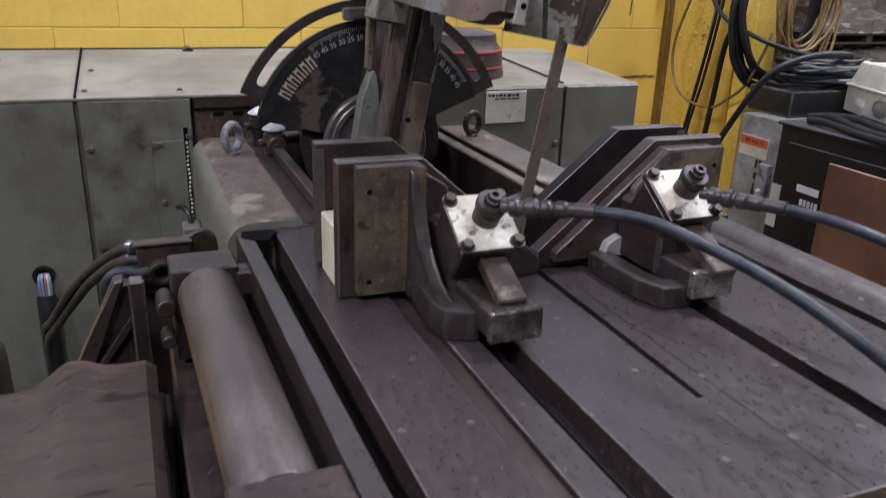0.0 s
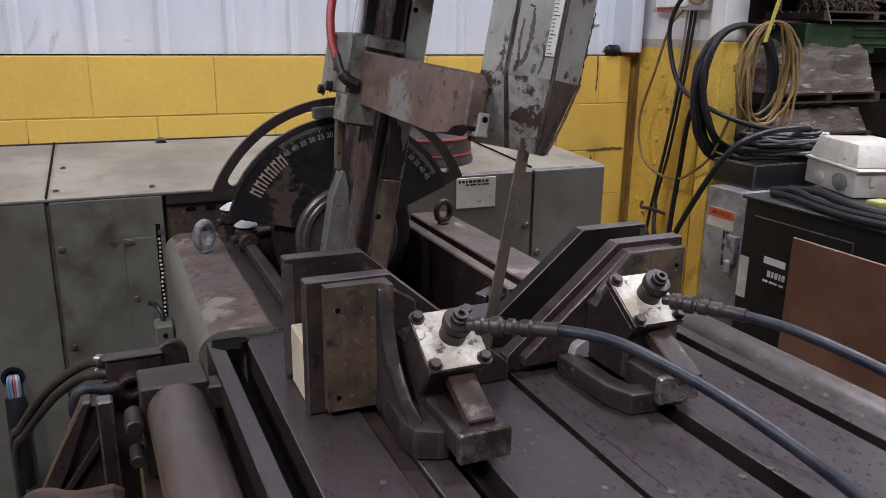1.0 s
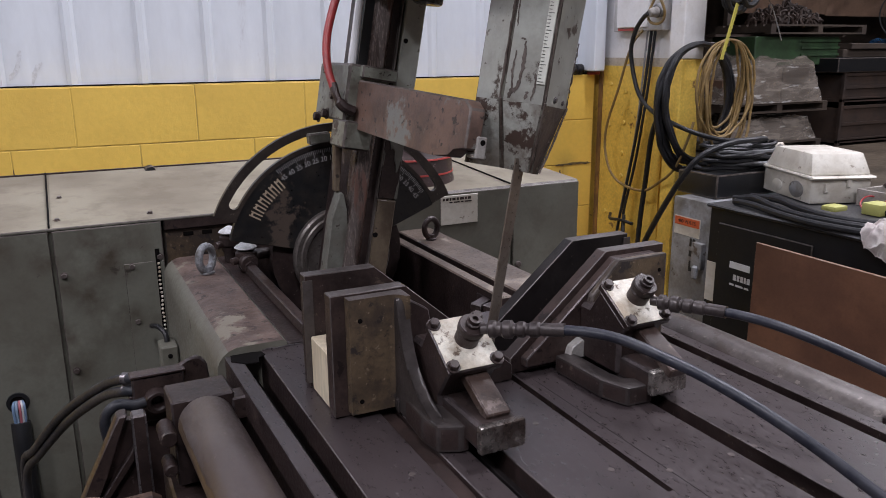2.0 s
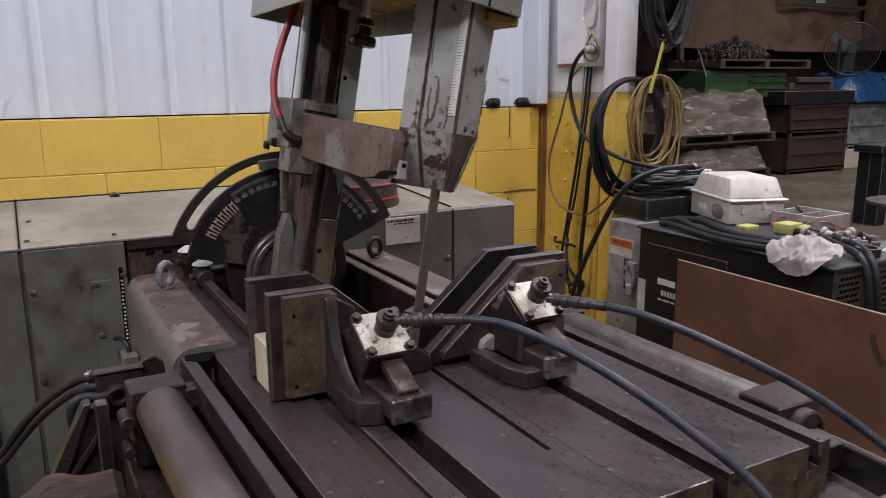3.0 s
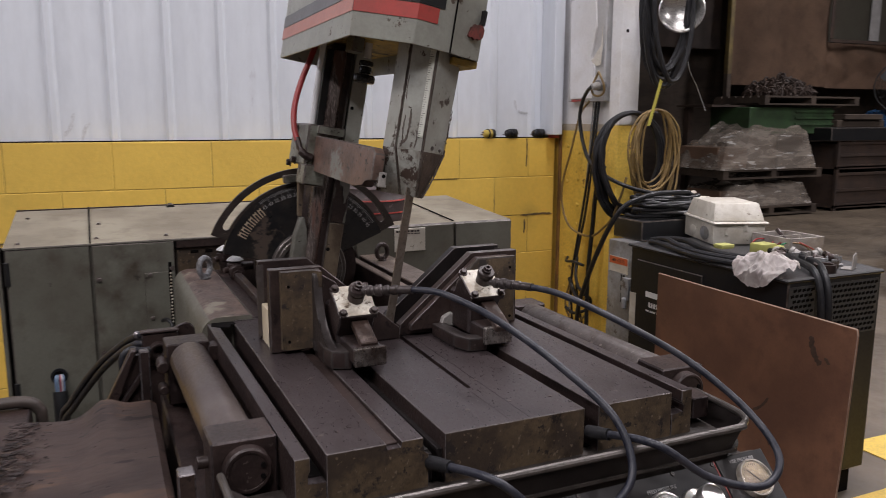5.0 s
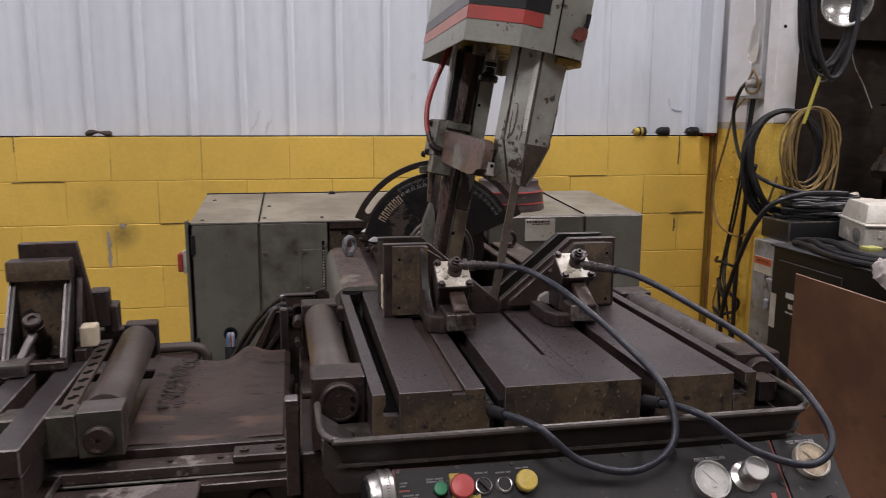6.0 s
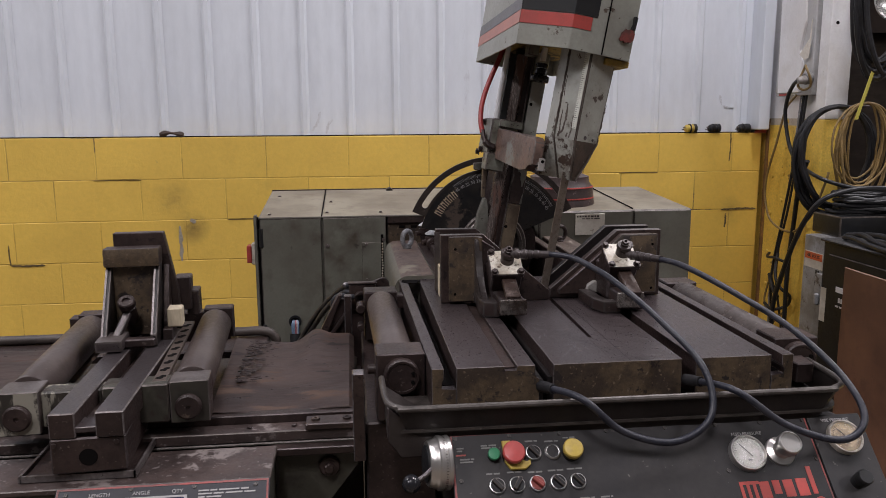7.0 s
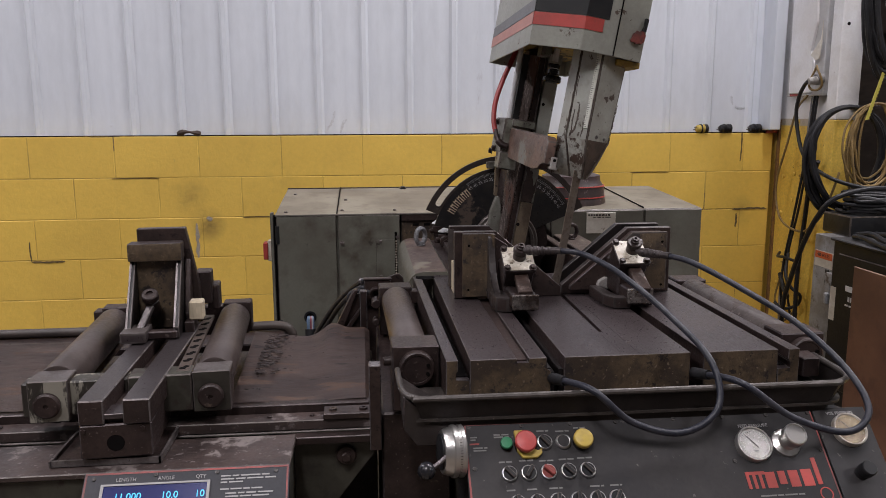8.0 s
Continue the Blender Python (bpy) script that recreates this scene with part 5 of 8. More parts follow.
for far_, mid_, e_ in ((radians(169), radians(163.5), -1), (radians(35), radians(40.5), 1)):
    # rounded ends of the slot
    tip_ = mid_ + e_ * 0.040
    ring_ = [(0.2790 + 0.0110 * math.sin(radians(q)), mid_ + e_ * 0.040 * (1.0 - math.cos(radians(q)))) for q in range(-90, 91, 15)]
    rim_ = [tip_ + (far_ - tip_) * k / 4 for k in range(5)]
    out_ = [(0.2600, a_) for a_ in rim_[::-1]] + ring_ + [(0.309, a_) for a_ in rim_]
    prism(bm, [(r_ * math.cos(a_), r_ * math.sin(a_)) for r_, a_ in out_], "y", 1.841, 1.854)
sector(bm, 0, 0, 0.2600, 0.2680, 42.79, 161.21, 1.841, 1.854, 64, 0.0)
part("slotted_arc", bm, surf("brown worn arc", (0.052, 0.040, 0.034), (0.024, 0.018, 0.016), 0.7, rough=0.45, metal=0.15, s=14, fine=150, bump=0.1, speck=(0.11, 0.09, 0.075), speck_at=0.66), prot, "dark brown slotted quadrant arc", m=PC)
part("hub", lathe(B(), [(0.0, 0.0), (0.117, 0.0), (0.117, 0.014), (0.113, 0.020), (0.104, 0.020), (0.101, 0.024), (0.092, 0.024), (0.088, 0.016), (0.0, 0.016)], (0, 1.842, 0.0), (0, -1, 0), 56), M_HUB, prot, "grey steel pivot hub", m=PC)
part("stop_block", box(B(), -0.03, 0.02, -0.012, 0.012, -0.012, 0.012, 0.003), M_SAWPAINT, prot, "grey green stop block", m=PC @ Matrix.Translation((-0.098, 1.83, 0.264)) @ Matrix.Rotation(radians(-16), 4, "Y"))
bm = B()
for k in range(-46, 47):
    a = radians(90 - k)
    r0 = 0.246 if k % 5 else 0.240
    c, s_ = math.cos(a), math.sin(a)
    box(bm, -0.0005, 0.0005, -0.0008, 0.0005, r0, 0.255, m=Matrix.Translation((0, 1.842, 0)) @ Matrix.Rotation(radians(k), 4, "Y"))
part("scale_marks", bm, M_WHITEINK, disc, "pale degree marks", m=PC)
for k in (45, 40, 35, 30, 25, 20, 15):
    for sgn in (-1, 1):
        mm = PC @ Matrix.Rotation(radians(sgn * k), 4, "Y") @ Matrix.Translation((0, 1.8412, 0.231)) @ Matrix.Rotation(radians(90), 4, "X")
        words("numeral", str(k), 0.0155, mm, M_WHITEINK, disc)
for k in range(6):
    # two strokes and a tie stand for each sign of the maker's mark
    turn_ = Matrix.Rotation(radians(-71.5 + k * 4.4), 4, "Y") @ Matrix.Translation((0, 1.842, 0))
    bm = box(box(B(), -0.0060, -0.0028, -0.0008, 0.0004, 0.211, 0.239, m=turn_), 0.0028, 0.0060, -0.0008, 0.0004, 0.211, 0.239, m=turn_)
    box(bm, -0.0028, 0.0028, -0.0008, 0.0004, 0.232, 0.2365, m=turn_)
    part("mark_bar", bm, M_CREAM, disc, "cream painted maker's mark bar", m=PC)

# ---- control console ----
SL = math.sqrt(0.5)
M_BONE = surf("chipped bone paint", (0.42, 0.39, 0.35), (0.22, 0.18, 0.14), 0.6, rough=0.45, s=60, fine=200, bump=0.08)
M_SATIN = plain("satin turned metal", (0.62, 0.60, 0.58), 0.28, 0.9)
M_THINRED = surf("worn thin red line", (0.30, 0.055, 0.050), (0.13, 0.045, 0.042), 0.8, rough=0.5, s=25, fine=120, bump=0.03)
M_SCREW = surf("dark screw steel", (0.045, 0.040, 0.038), (0.10, 0.09, 0.085), 0.4, rough=0.4, metal=0.4, s=60, fine=200)


def slope(y, z):
    """A 45 degree panel: x across, y up the slope, z out of it. The origin is on its top edge."""
    return Matrix(((1, 0, 0, 0), (0, SL, -SL, y), (0, SL, SL, z), (0, 0, 0, 1)))


console = thing("control_console", (0.85, 0.45, 0.0), "charcoal saw control console with buttons and pressure gauges", "control panel")
CM = slope(0.505, 0.738)
part("housing", prism(B(), [(0.512, 0.738), (0.285, 0.511), (0.285, 0.42), (0.42, 0.30), (0.42, 0.0), (0.60, 0.0), (0.60, 0.715), (0.53, 0.715)], "x", 0.492, 1.292, 0.004), M_BLACKMETAL, console)
pan = part("panel", box(B(), 0.488, 1.1855, -0.32, 0.0, 0.0, 0.004, 0.001), M_PANEL, console, "charcoal enamel panel with a red border", m=CM)
pan2 = part("side_panel", box(B(), 1.1885, 1.298, -0.32, 0.0, 0.0, 0.004, 0.001), M_PANEL, console, m=CM)
bm = box(box(box(B(), 0.490, 1.184, -0.0045, -0.001, 0.0038, 0.0046), 0.490, 0.4935, -0.318, -0.0045, 0.0038, 0.0046), 1.1815, 1.184, -0.318, -0.0045, 0.0038, 0.0046)
part("border", bm, M_THINRED, pan, "thin red border", m=CM)
for x, v in ((0.4985, -0.009), (0.60, -0.009), (0.695, -0.009), (0.785, -0.009), (0.90, -0.009), (1.0, -0.009), (1.09, -0.009), (1.177, -0.009), (0.503, -0.088), (1.177, -0.085), (1.0, -0.098)):
    part("screw", lathe(B(), [(0, 0), (0.0042, 0), (0.0036, 0.0018), (0.0015, 0.0018), (0.0014, 0.001), (0, 0.001)], CM @ Vector((x, v, 0.004)), CM.to_3x3() @ Vector((0, 0, 1)), 12), M_SCREW, pan)


def button(x, v, r, h, mat, label, dome=0.25):
    n = CM.to_3x3() @ Vector((0, 0, 1))
    p = CM @ Vector((x, v, 0.004))
    b = part("button", lathe(B(), [(0, 0), (r * 0.62, 0), (r * 0.62, h * 0.45), (r * 0.98, h * 0.5), (r, h * 0.6), (r, h * 0.9), (r * 0.9, h), (r * 0.4, h * (1 + dome * 0.3)), (0, h * (1 + dome * 0.35))], p, n, 28), mat, pan, label)
    part("collar", lathe(B(), [(r * 0.6, 0), (r * 0.95, 0), (r * 0.9, 0.004), (r * 0.6, 0.004)], p, n, 24), M_BLACKMETAL, b)


def selector(x, v, turn, knob=M_BLACKMETAL, ring=M_CHROME):
    n = CM.to_3x3() @ Vector((0, 0, 1))
    p = CM @ Vector((x, v, 0.004))
    s = part("selector", lathe(B(), [(0, 0), (0.0150, 0), (0.0150, 0.003), (0.0138, 0.006), (0.0125, 0.0062), (0.0120, 0.005), (0.0, 0.005)], p, n, 28), ring, pan, "chrome ringed selector switch")
    part("dial", cyl(B(), p + n * 0.0045, p + n * 0.0075, 0.0122, seg=24), knob, s)
    part("lever", box(B(), -0.0038, 0.0038, -0.0122, 0.0122, 0.006, 0.0175, 0.0015, m=CM @ Matrix.Translation((x, v, 0.004)) @ Matrix.Rotation(radians(turn), 4, "Z")), knob, s)


button(0.566, -0.045, 0.0115, 0.014, plain("green button", (0.02, 0.17, 0.075), 0.4), "green push button", 0.1)
part("stop_guard", prism(B(), [(0.583, -0.02), (0.60, -0.02), (0.605, -0.055), (0.625, -0.062), (0.632, -0.056), (0.632, -0.066), (0.622, -0.074), (0.594, -0.074), (0.585, -0.060)], "z", 0.0042, 0.012, 0.001), M_YELLOW, pan, "yellow stop button guard", m=CM)
button(0.601, -0.047, 0.0205, 0.025, surf("dirty red plastic", (0.42, 0.052, 0.048), (0.30, 0.05, 0.045), 0.6, rough=0.42, s=25, fine=150, bump=0.03, grain=0.1), "large red mushroom stop button")
button(0.711, -0.046, 0.0185, 0.024, M_YELLOW, "large yellow mushroom button")
selector(0.640, -0.044, 40)
n_ = CM.to_3x3() @ Vector((0, 0, 1))
part("ring", lathe(B(), [(0.010, 0), (0.0150, 0), (0.0150, 0.004), (0.0125, 0.006), (0.010, 0.005), (0.0, 0.005)], CM @ Vector((0.676, -0.044, 0.004)), n_, 28), M_CHROME, pan, "chrome ringed empty opening")
part("ring_core", cyl(B(), CM @ Vector((0.676, -0.044, 0.006)), CM @ Vector((0.676, -0.044, 0.0095)), 0.0112, seg=24), M_PANEL, pan)
M_REDKNOB = plain("dull red knob", (0.20, 0.035, 0.028), 0.45)
for i, (x, turn) in enumerate(((0.566, 42), (0.602, -35), (0.639, 45), (0.677, 42), (0.713, 40))):
    selector(x, -0.101, turn, M_REDKNOB if i == 2 else M_BLACKMETAL)
for i, (x, turn) in enumerate(((0.575, 0), (0.611, 20), (0.648, -10), (0.686, 0), (0.722, 10), (0.758, -30))):
    selector(x, -0.155, turn)
for x, v, w in ((0.545, -0.025, (0.012, 0.014)), (0.545, -0.0295, (0.018, 0.008)), (0.628, -0.021, (0.014, 0.006)), (0.664, -0.023, (0.016, 0.008)), (0.70, -0.018, (0.01, 0.01)), (0.500, -0.028, (0.013,)), (0.500, -0.033, (0.010,)), (0.504, -0.049, (0.018, 0.006)), (0.504, -0.054, (0.024,)), (0.549, -0.078, (0.011, 0.011)), (0.587, -0.077, (0.012, 0.012)), (0.625, -0.079, (0.012, 0.012)), (0.662, -0.078, (0.014, 0.012)), (0.697, -0.077, (0.014, 0.012)), (0.595, -0.131, (0.018,)), (0.636, -0.131, (0.016, 0.006)), (0.712, -0.131, (0.018, 0.006)), (0.557, -0.131, (0.016,)), (0.75, -0.131, (0.016, 0.004)), (1.03, -0.166, (0.03, 0.012, 0.024, 0.012))):
    part("caption_bar", bars(B(), CM @ Matrix.Translation((x, v, 0.0041)), w, 0.0028, 0.0025), M_CAPTION, pan, "small worn white caption")
part("red_caption", bars(B(), CM @ Matrix.Translation((0.498, -0.041, 0.0041)), (0.018,), 0.0028, 0), M_RED, pan)
words("caption", "FEED PRESSURE", 0.0088, CM @ Matrix.Translation((1.056, -0.030, 0.0046)), M_WHITEINK, pan)
words("caption", "VISE PRESSURE", 0.0088, CM @ Matrix.Translation((1.243, -0.012, 0.0046)), M_WHITEINK, pan2)


def gauge(x, v, r, face, rim, parent):
    p = CM @ Vector((x, v, 0.004))
    g = part("pressure_gauge", lathe(B(), [(0, 0), (r, 0), (r, 0.010), (r * 0.97, 0.0125), (r * 0.90, 0.0125), (r * 0.86, 0.008), (0, 0.008)], p, n_, 40), rim, parent, "round pressure gauge with a pale rim")
    part("face", cyl(B(), p + n_ * 0.0082, p + n_ * 0.0088, r * 0.855, seg=36), face, g)
    fm_ = CM @ Matrix.Translation((x, v, 0.004))
    part("needle", box(box(B(), -0.0008, 0.0008, -r * 0.3, r * 0.62, 0.0095, 0.0102, m=fm_ @ Matrix.Rotation(radians(38), 4, "Z")), -0.004, 0.004, -r * 0.45, -r * 0.38, 0.0089, 0.0092, m=fm_), M_INK, g)
    bm = B()
    for k in range(28):
        box(bm, -0.0003, 0.0003, r * (0.68 if k % 3 else 0.62), r * 0.76, 0.0088, 0.0092, m=fm_ @ Matrix.Rotation(radians(-140 + k * 10.4), 4, "Z"))
    part("marks", bm, M_INK, g)
    glass = part("glass", cyl(B(), p + n_ * 0.0108, p + n_ * 0.0114, r * 0.88, seg=36), M_GLASS, g)
    glass.visible_shadow = False


M_GLASS = plain("gauge glass", (1, 1, 1), 0.06, clear=1.0)
gauge(1.044, -0.069, 0.0345, surf("pale gauge face", (0.24, 0.235, 0.225), (0.15, 0.14, 0.125), 0.7, rough=0.5, s=30, fine=200, bump=0.02), M_SATIN, pan)
gauge(1.247, -0.049, 0.0335, surf("yellowed gauge face", (0.19, 0.145, 0.085), (0.075, 0.050, 0.030), 0.9, rough=0.5, s=28, fine=200, bump=0.02), M_BONE, pan2)
kp = CM @ Vector((1.110, -0.068, 0.004))
part("regulator_knob", lathe(B(), [(0, 0), (0.028, 0), (0.027, 0.006), (0.017, 0.010), (0.013, 0.022), (0.0135, 0.026), (0.0205, 0.028), (0.0215, 0.032), (0.0215, 0.048), (0.020, 0.050), (0.018, 0.050), (0.017, 0.049), (0, 0.049)], kp, n_, 40), M_SATIN, pan, "knurled aluminium regulator knob")
kp = CM @ Vector((1.240, -0.134, 0.004))
part("valve_knob", lathe(B(), [(0, 0), (0.013, 0), (0.013, 0.010), (0.0118, 0.012), (0.0145, 0.014), (0.0145, 0.030), (0.0125, 0.033), (0, 0.033)], kp, n_, 28), M_BLACKMETAL, pan2, "black knob")
# maker's mark, as plain strokes
x0 = 1.012
for w, lo_, hi_ in ((0.006, -0.152, -0.122), (0.006, -0.152, -0.122), (0.006, -0.152, -0.122), (0.019, -0.152, -0.122), (0.014, -0.146, -0.121), (0.019, -0.152, -0.121), (0.021, -0.152, -0.120), (0.009, -0.150, -0.099)):
    part("mark_stroke", box(B(), x0, x0 + w, lo_, hi_, 0.0039, 0.0048), M_RED, pan, "red stroke of the maker's mark", m=CM)
    x0 += w + 0.0065
part("mark_stroke", box(B(), 1.012, 1.05, -0.126, -0.120, 0.0039, 0.0047), M_RED, pan, m=CM)
part("round_mark", lathe(B(), [(0.0105, 0), (0.0125, 0), (0.0125, 0.0008), (0.0105, 0.0008)], CM @ Vector((1.158, -0.168, 0.004)), n_, 28), M_RED, pan)

hand = thing("feed_dial", (0.455, 0.47, 0.66), "knurled aluminium feed dial with a black ball crank", "hand crank")
DIAL = Vector((0.484, 0.468, 0.703))
AX = Vector((-1, -0.10, 0.04)).normalized()
part("drum", lathe(B(), [(0, 0), (0.046, 0), (0.0485, 0.002), (0.0485, 0.008), (0.0475, 0.009), (0.0475, 0.015), (0.0485, 0.016), (0.0485, 0.022), (0.0465, 0.024), (0.0, 0.024)], DIAL, AX, 56), M_SATIN, hand, "brushed aluminium ring")
part("cone", lathe(B(), [(0, 0.0), (0.0455, 0.0), (0.041, 0.014), (0.039, 0.016), (0.0, 0.016)], DIAL + AX * 0.0242, AX, 48), M_SATIN, hand, "smooth bright cone")
bm = B()
for k in range(60):
    box(bm, 0.010, 0.014, -0.0004, 0.0004, 0.0473, 0.0477, m=Matrix.Translation(DIAL) @ AX.to_track_quat("X", "Z").to_matrix().to_4x4() @ Matrix.Rotation(radians(k * 6), 4, "X"))
part("marks", bm, M_BROWN, hand, "fine dark graduations")
part("crank_face", lathe(B(), [(0, 0), (0.033, 0), (0.033, 0.003), (0.026, 0.005), (0, 0.005)], DIAL + AX * 0.0404, AX, 32), M_BLACKMETAL, hand)
part("crank_arm", sweep(B(), curve_points([(0.452, 0.430, 0.712), (0.441, 0.428, 0.703), (0.432, 0.426, 0.697), (0.420, 0.425, 0.690)], 5), 0.0045, 10), M_EDGE, hand)
bm = B()
bmesh.ops.create_uvsphere(bm, u_segments=24, v_segments=14, radius=0.0165, matrix=Matrix.Translation((0.413, 0.425, 0.687)))
part("ball", bm, plain("glossy black ball", (0.015, 0.015, 0.018), 0.18), hand, "glossy black ball")

# ---- infeed bed, left of the table ----
bed = thing("infeed_bed", (-0.5, 0.9, 0), "dirty green infeed bed with worn ledge and sheet way covers", "machine bed")
part("body", prism(B(), [(-1.9, 0.0), (-1.9, 0.66), (0.325, 0.66), (0.325, 0.60), (0.20, 0.45), (0.15, 0.0)], "y", 0.70, 1.26, 0.004), M_GREENBASE, bed)
part("front_box", box(B(), -1.9, 0.152, 0.535, 0.705, 0.0, 0.655, 0.004), M_GREENBASE, bed)
part("ledge", box(B(), -1.9, 0.160, 0.526, 0.668, 0.655, 0.666, 0.002), M_LEDGE, bed, "ledge with badly worn paint")
part("gutter", box(B(), -1.9, 0.325, 0.672, 0.70, 0.638, 0.655, 0.002), M_CAST, bed)
part("rail_strip", box(B(), -1.9, 0.325, 0.700, 0.748, 0.66, 0.682, 0.002), M_LEDGE, bed)
part("rail_step", box(B(), -1.9, 0.325, 0.748, 0.775, 0.66, 0.700, 0.002), M_CAST, bed)
for x in (0.10, 0.19, -0.45, -0.7):
    part("screw", bolt(B(), (x, 0.724, 0.682), (0, 0, 1), 0.006, 0.004, False), M_CAST, bed)
part("back_rail", box(B(), -1.9, 0.06, 1.36, 1.53, 0.0, 0.658, 0.004), M_CAST, bed)
tab = part("stop_tab", box(B(), 0.215, 0.318, 0.695, 0.742, 0.682, 0.696, 0.002), M_BROWN, bed)
for x in (0.235, 0.30):
    part("screw", lathe(B(), [(0, 0), (0.009, 0), (0.009, 0.004), (0.004, 0.004), (0.004, 0.002), (0, 0.002)], (x, 0.718, 0.696), (0, 0, 1), 16), M_CAST, tab)
part("upright", box(B(), 0.313, 0.338, 0.668, 0.700, 0.62, 0.808, 0.002), M_BROWN, bed, top=M_EDGE)
part("drain_plug", bolt(cyl(B(), (0.262, 0.699, 0.602), (0.262, 0.690, 0.602), 0.022, seg=20, bev=0.003), (0.262, 0.69, 0.602), (0, -1, 0), 0.011, 0.012), M_CAST, bed)


def cover(name, x0, x1, bumps):
    bm = B()
    nx, ny = 48, 22
    g = [[None] * (ny + 1) for _ in range(nx + 1)]
    for i in range(nx + 1):
        for j in range(ny + 1):
            u, v = i / nx, j / ny
            x, y = x0 + (x1 - x0) * u, 0.765 + (1.195 - 0.765) * v
            z = 0.703 + 0.022 * v + bumps * ((0.027 * math.exp(-((u - 0.65) / 0.11) ** 2) + 0.017 * max(0.0, min(1.0, (u - 0.60) / 0.14)) + 0.016 * (1 - u) ** 4) * v ** 2.2 - 0.010 * math.exp(-((u - 0.48) / 0.2) ** 2) * (1 - v) ** 2 + 0.003 * math.sin(7 * u + 1) * v)
            if u > 0.96:
                z -= (u - 0.96) * 0.25
            g[i][j] = bm.verts.new((x, y, z))
    for i in range(nx):
        for j in range(ny):
            bm.faces.new((g[i][j], g[i + 1][j], g[i + 1][j + 1], g[i][j + 1]))
    bmesh.ops.solidify(bm, geom=bm.faces[:], thickness=0.003)
    return part(name, bm, M_COVER, bed, "bent brown sheet way cover")


# Added dark plate: puts the darkness under the shuttle bars into colour.
part("bed_top", box(B(), -0.42, 0.30, 0.775, 1.262, 0.655, 0.667, 0.002), M_CAST, bed)
cover("way_cover", 0.010, 0.318, 1.0)
cover("way_cover", -1.6, -0.335, 0.2)
rnd = random.Random(11)
bm = B()
for k in range(190):
    u = abs(rnd.gauss(0, 0.034))
    px, py = 0.047 + u, rnd.choice((0.93, 0.985, 1.02, 1.06, 1.10, 1.14, 1.17)) + rnd.gauss(0, 0.012)
    size = rnd.uniform(0.0012, 0.0042) * (1.0 if u < 0.05 else 0.55)
    bmesh.ops.create_icosphere(bm, subdivisions=1, radius=size, matrix=Matrix.Translation((px, py, 0.708 + 0.052 * (py - 0.765) + 0.012 * max(0.0, 1 - u * 12) * (py - 0.765))) @ Matrix.Rotation(rnd.uniform(-0.5, 0.5), 4, "Z") @ Matrix.Diagonal((2.6, 0.9, 0.5, 1)))
solo("swarf", bm, M_CAST, "dark grey swarf scattered on the way cover", "metal chips", kind="stuff")

# readout console on the ledge
DM = slope(0.527, 0.664)
read = thing("readout_console", (-0.03, 0.45, 0.4), "grey readout console with a blue lit number display", "control panel")
part("housing", prism(B(), [(0.532, 0.662), (0.36, 0.49), (0.36, 0.40), (0.533, 0.40)], "x", -0.212, 0.158, 0.003), M_BLACKMETAL, read)
M_DPAN = surf("grey readout enamel", (0.050, 0.050, 0.058), (0.040, 0.040, 0.045), 0.4, rough=0.62, s=10, fine=120, bump=0.02, gloss=0.3)
dp = part("panel", box(B(), -0.214, 0.160, -0.22, 0.0, 0.0, 0.004, 0.001), M_DPAN, read, m=DM)
part("border", box(box(box(B(), -0.212, 0.158, -0.0045, -0.001, 0.0038, 0.0046), -0.212, -0.2085, -0.218, -0.0045, 0.0038, 0.0046), 0.1545, 0.158, -0.218, -0.0045, 0.0038, 0.0046), M_THINRED, dp, "thin red border", m=DM)
scr = part("display", box(B(), -0.176, 0.010, -0.078, -0.027, 0.0038, 0.0052), plain("blue display", (0.006, 0.010, 0.085), 0.25, glow=0.20, gloss=0.3), dp, "blue lit display", m=DM)
part("display_frame", box(box(box(box(B(), -0.181, 0.015, -0.027, -0.0235, 0.0038, 0.0075), -0.181, 0.015, -0.0815, -0.078, 0.0038, 0.0075), -0.181, -0.176, -0.078, -0.027, 0.0038, 0.0075), 0.010, 0.015, -0.078, -0.027, 0.0038, 0.0075), M_WHITEINK, dp, m=DM)
M_DIGIT = plain("lit digits", (0.05, 0.45, 0.72), 0.4, glow=0.8)
for txt, x in (("11.000", -0.131), ("10.0", -0.056), ("10", -0.002)):
    words("digits", txt, 0.018, DM @ Matrix.Translation((x, -0.048, 0.0058)), M_DIGIT, scr)
for txt, x in (("LENGTH", -0.138), ("ANGLE", -0.066), ("QTY", -0.003)):
    words("caption", txt, 0.0095, DM @ Matrix.Translation((x, -0.0155, 0.0046)), M_WHITEINK, dp)
bm = B()
for x, v, w in ((0.034, -0.017, (0.018, 0.012, 0.036, 0.014)), (0.034, -0.023, (0.024, 0.018, 0.03, 0.02)), (0.034, -0.029, (0.012, 0.026)), (0.034, -0.042, (0.016, 0.02, 0.012, 0.02)), (0.044, -0.050, (0.02, 0.012, 0.018, 0.028)), (0.044, -0.056, (0.024, 0.02, 0.03))):
    bars(bm, DM @ Matrix.Translation((x, v, 0.0041)), w, 0.0026, 0.003)
part("caption_bars", bm, M_WHITEINK, dp)
for x, v in ((-0.196, -0.012), (-0.085, -0.008), (0.026, -0.009), (0.135, -0.011)):
    part("screw", lathe(B(), [(0, 0), (0.004, 0), (0.0035, 0.0018), (0.0014, 0.0018), (0, 0.001)], DM @ Vector((x, v, 0.004)), DM.to_3x3() @ Vector((0, 0, 1)), 12), M_SCREW, dp)

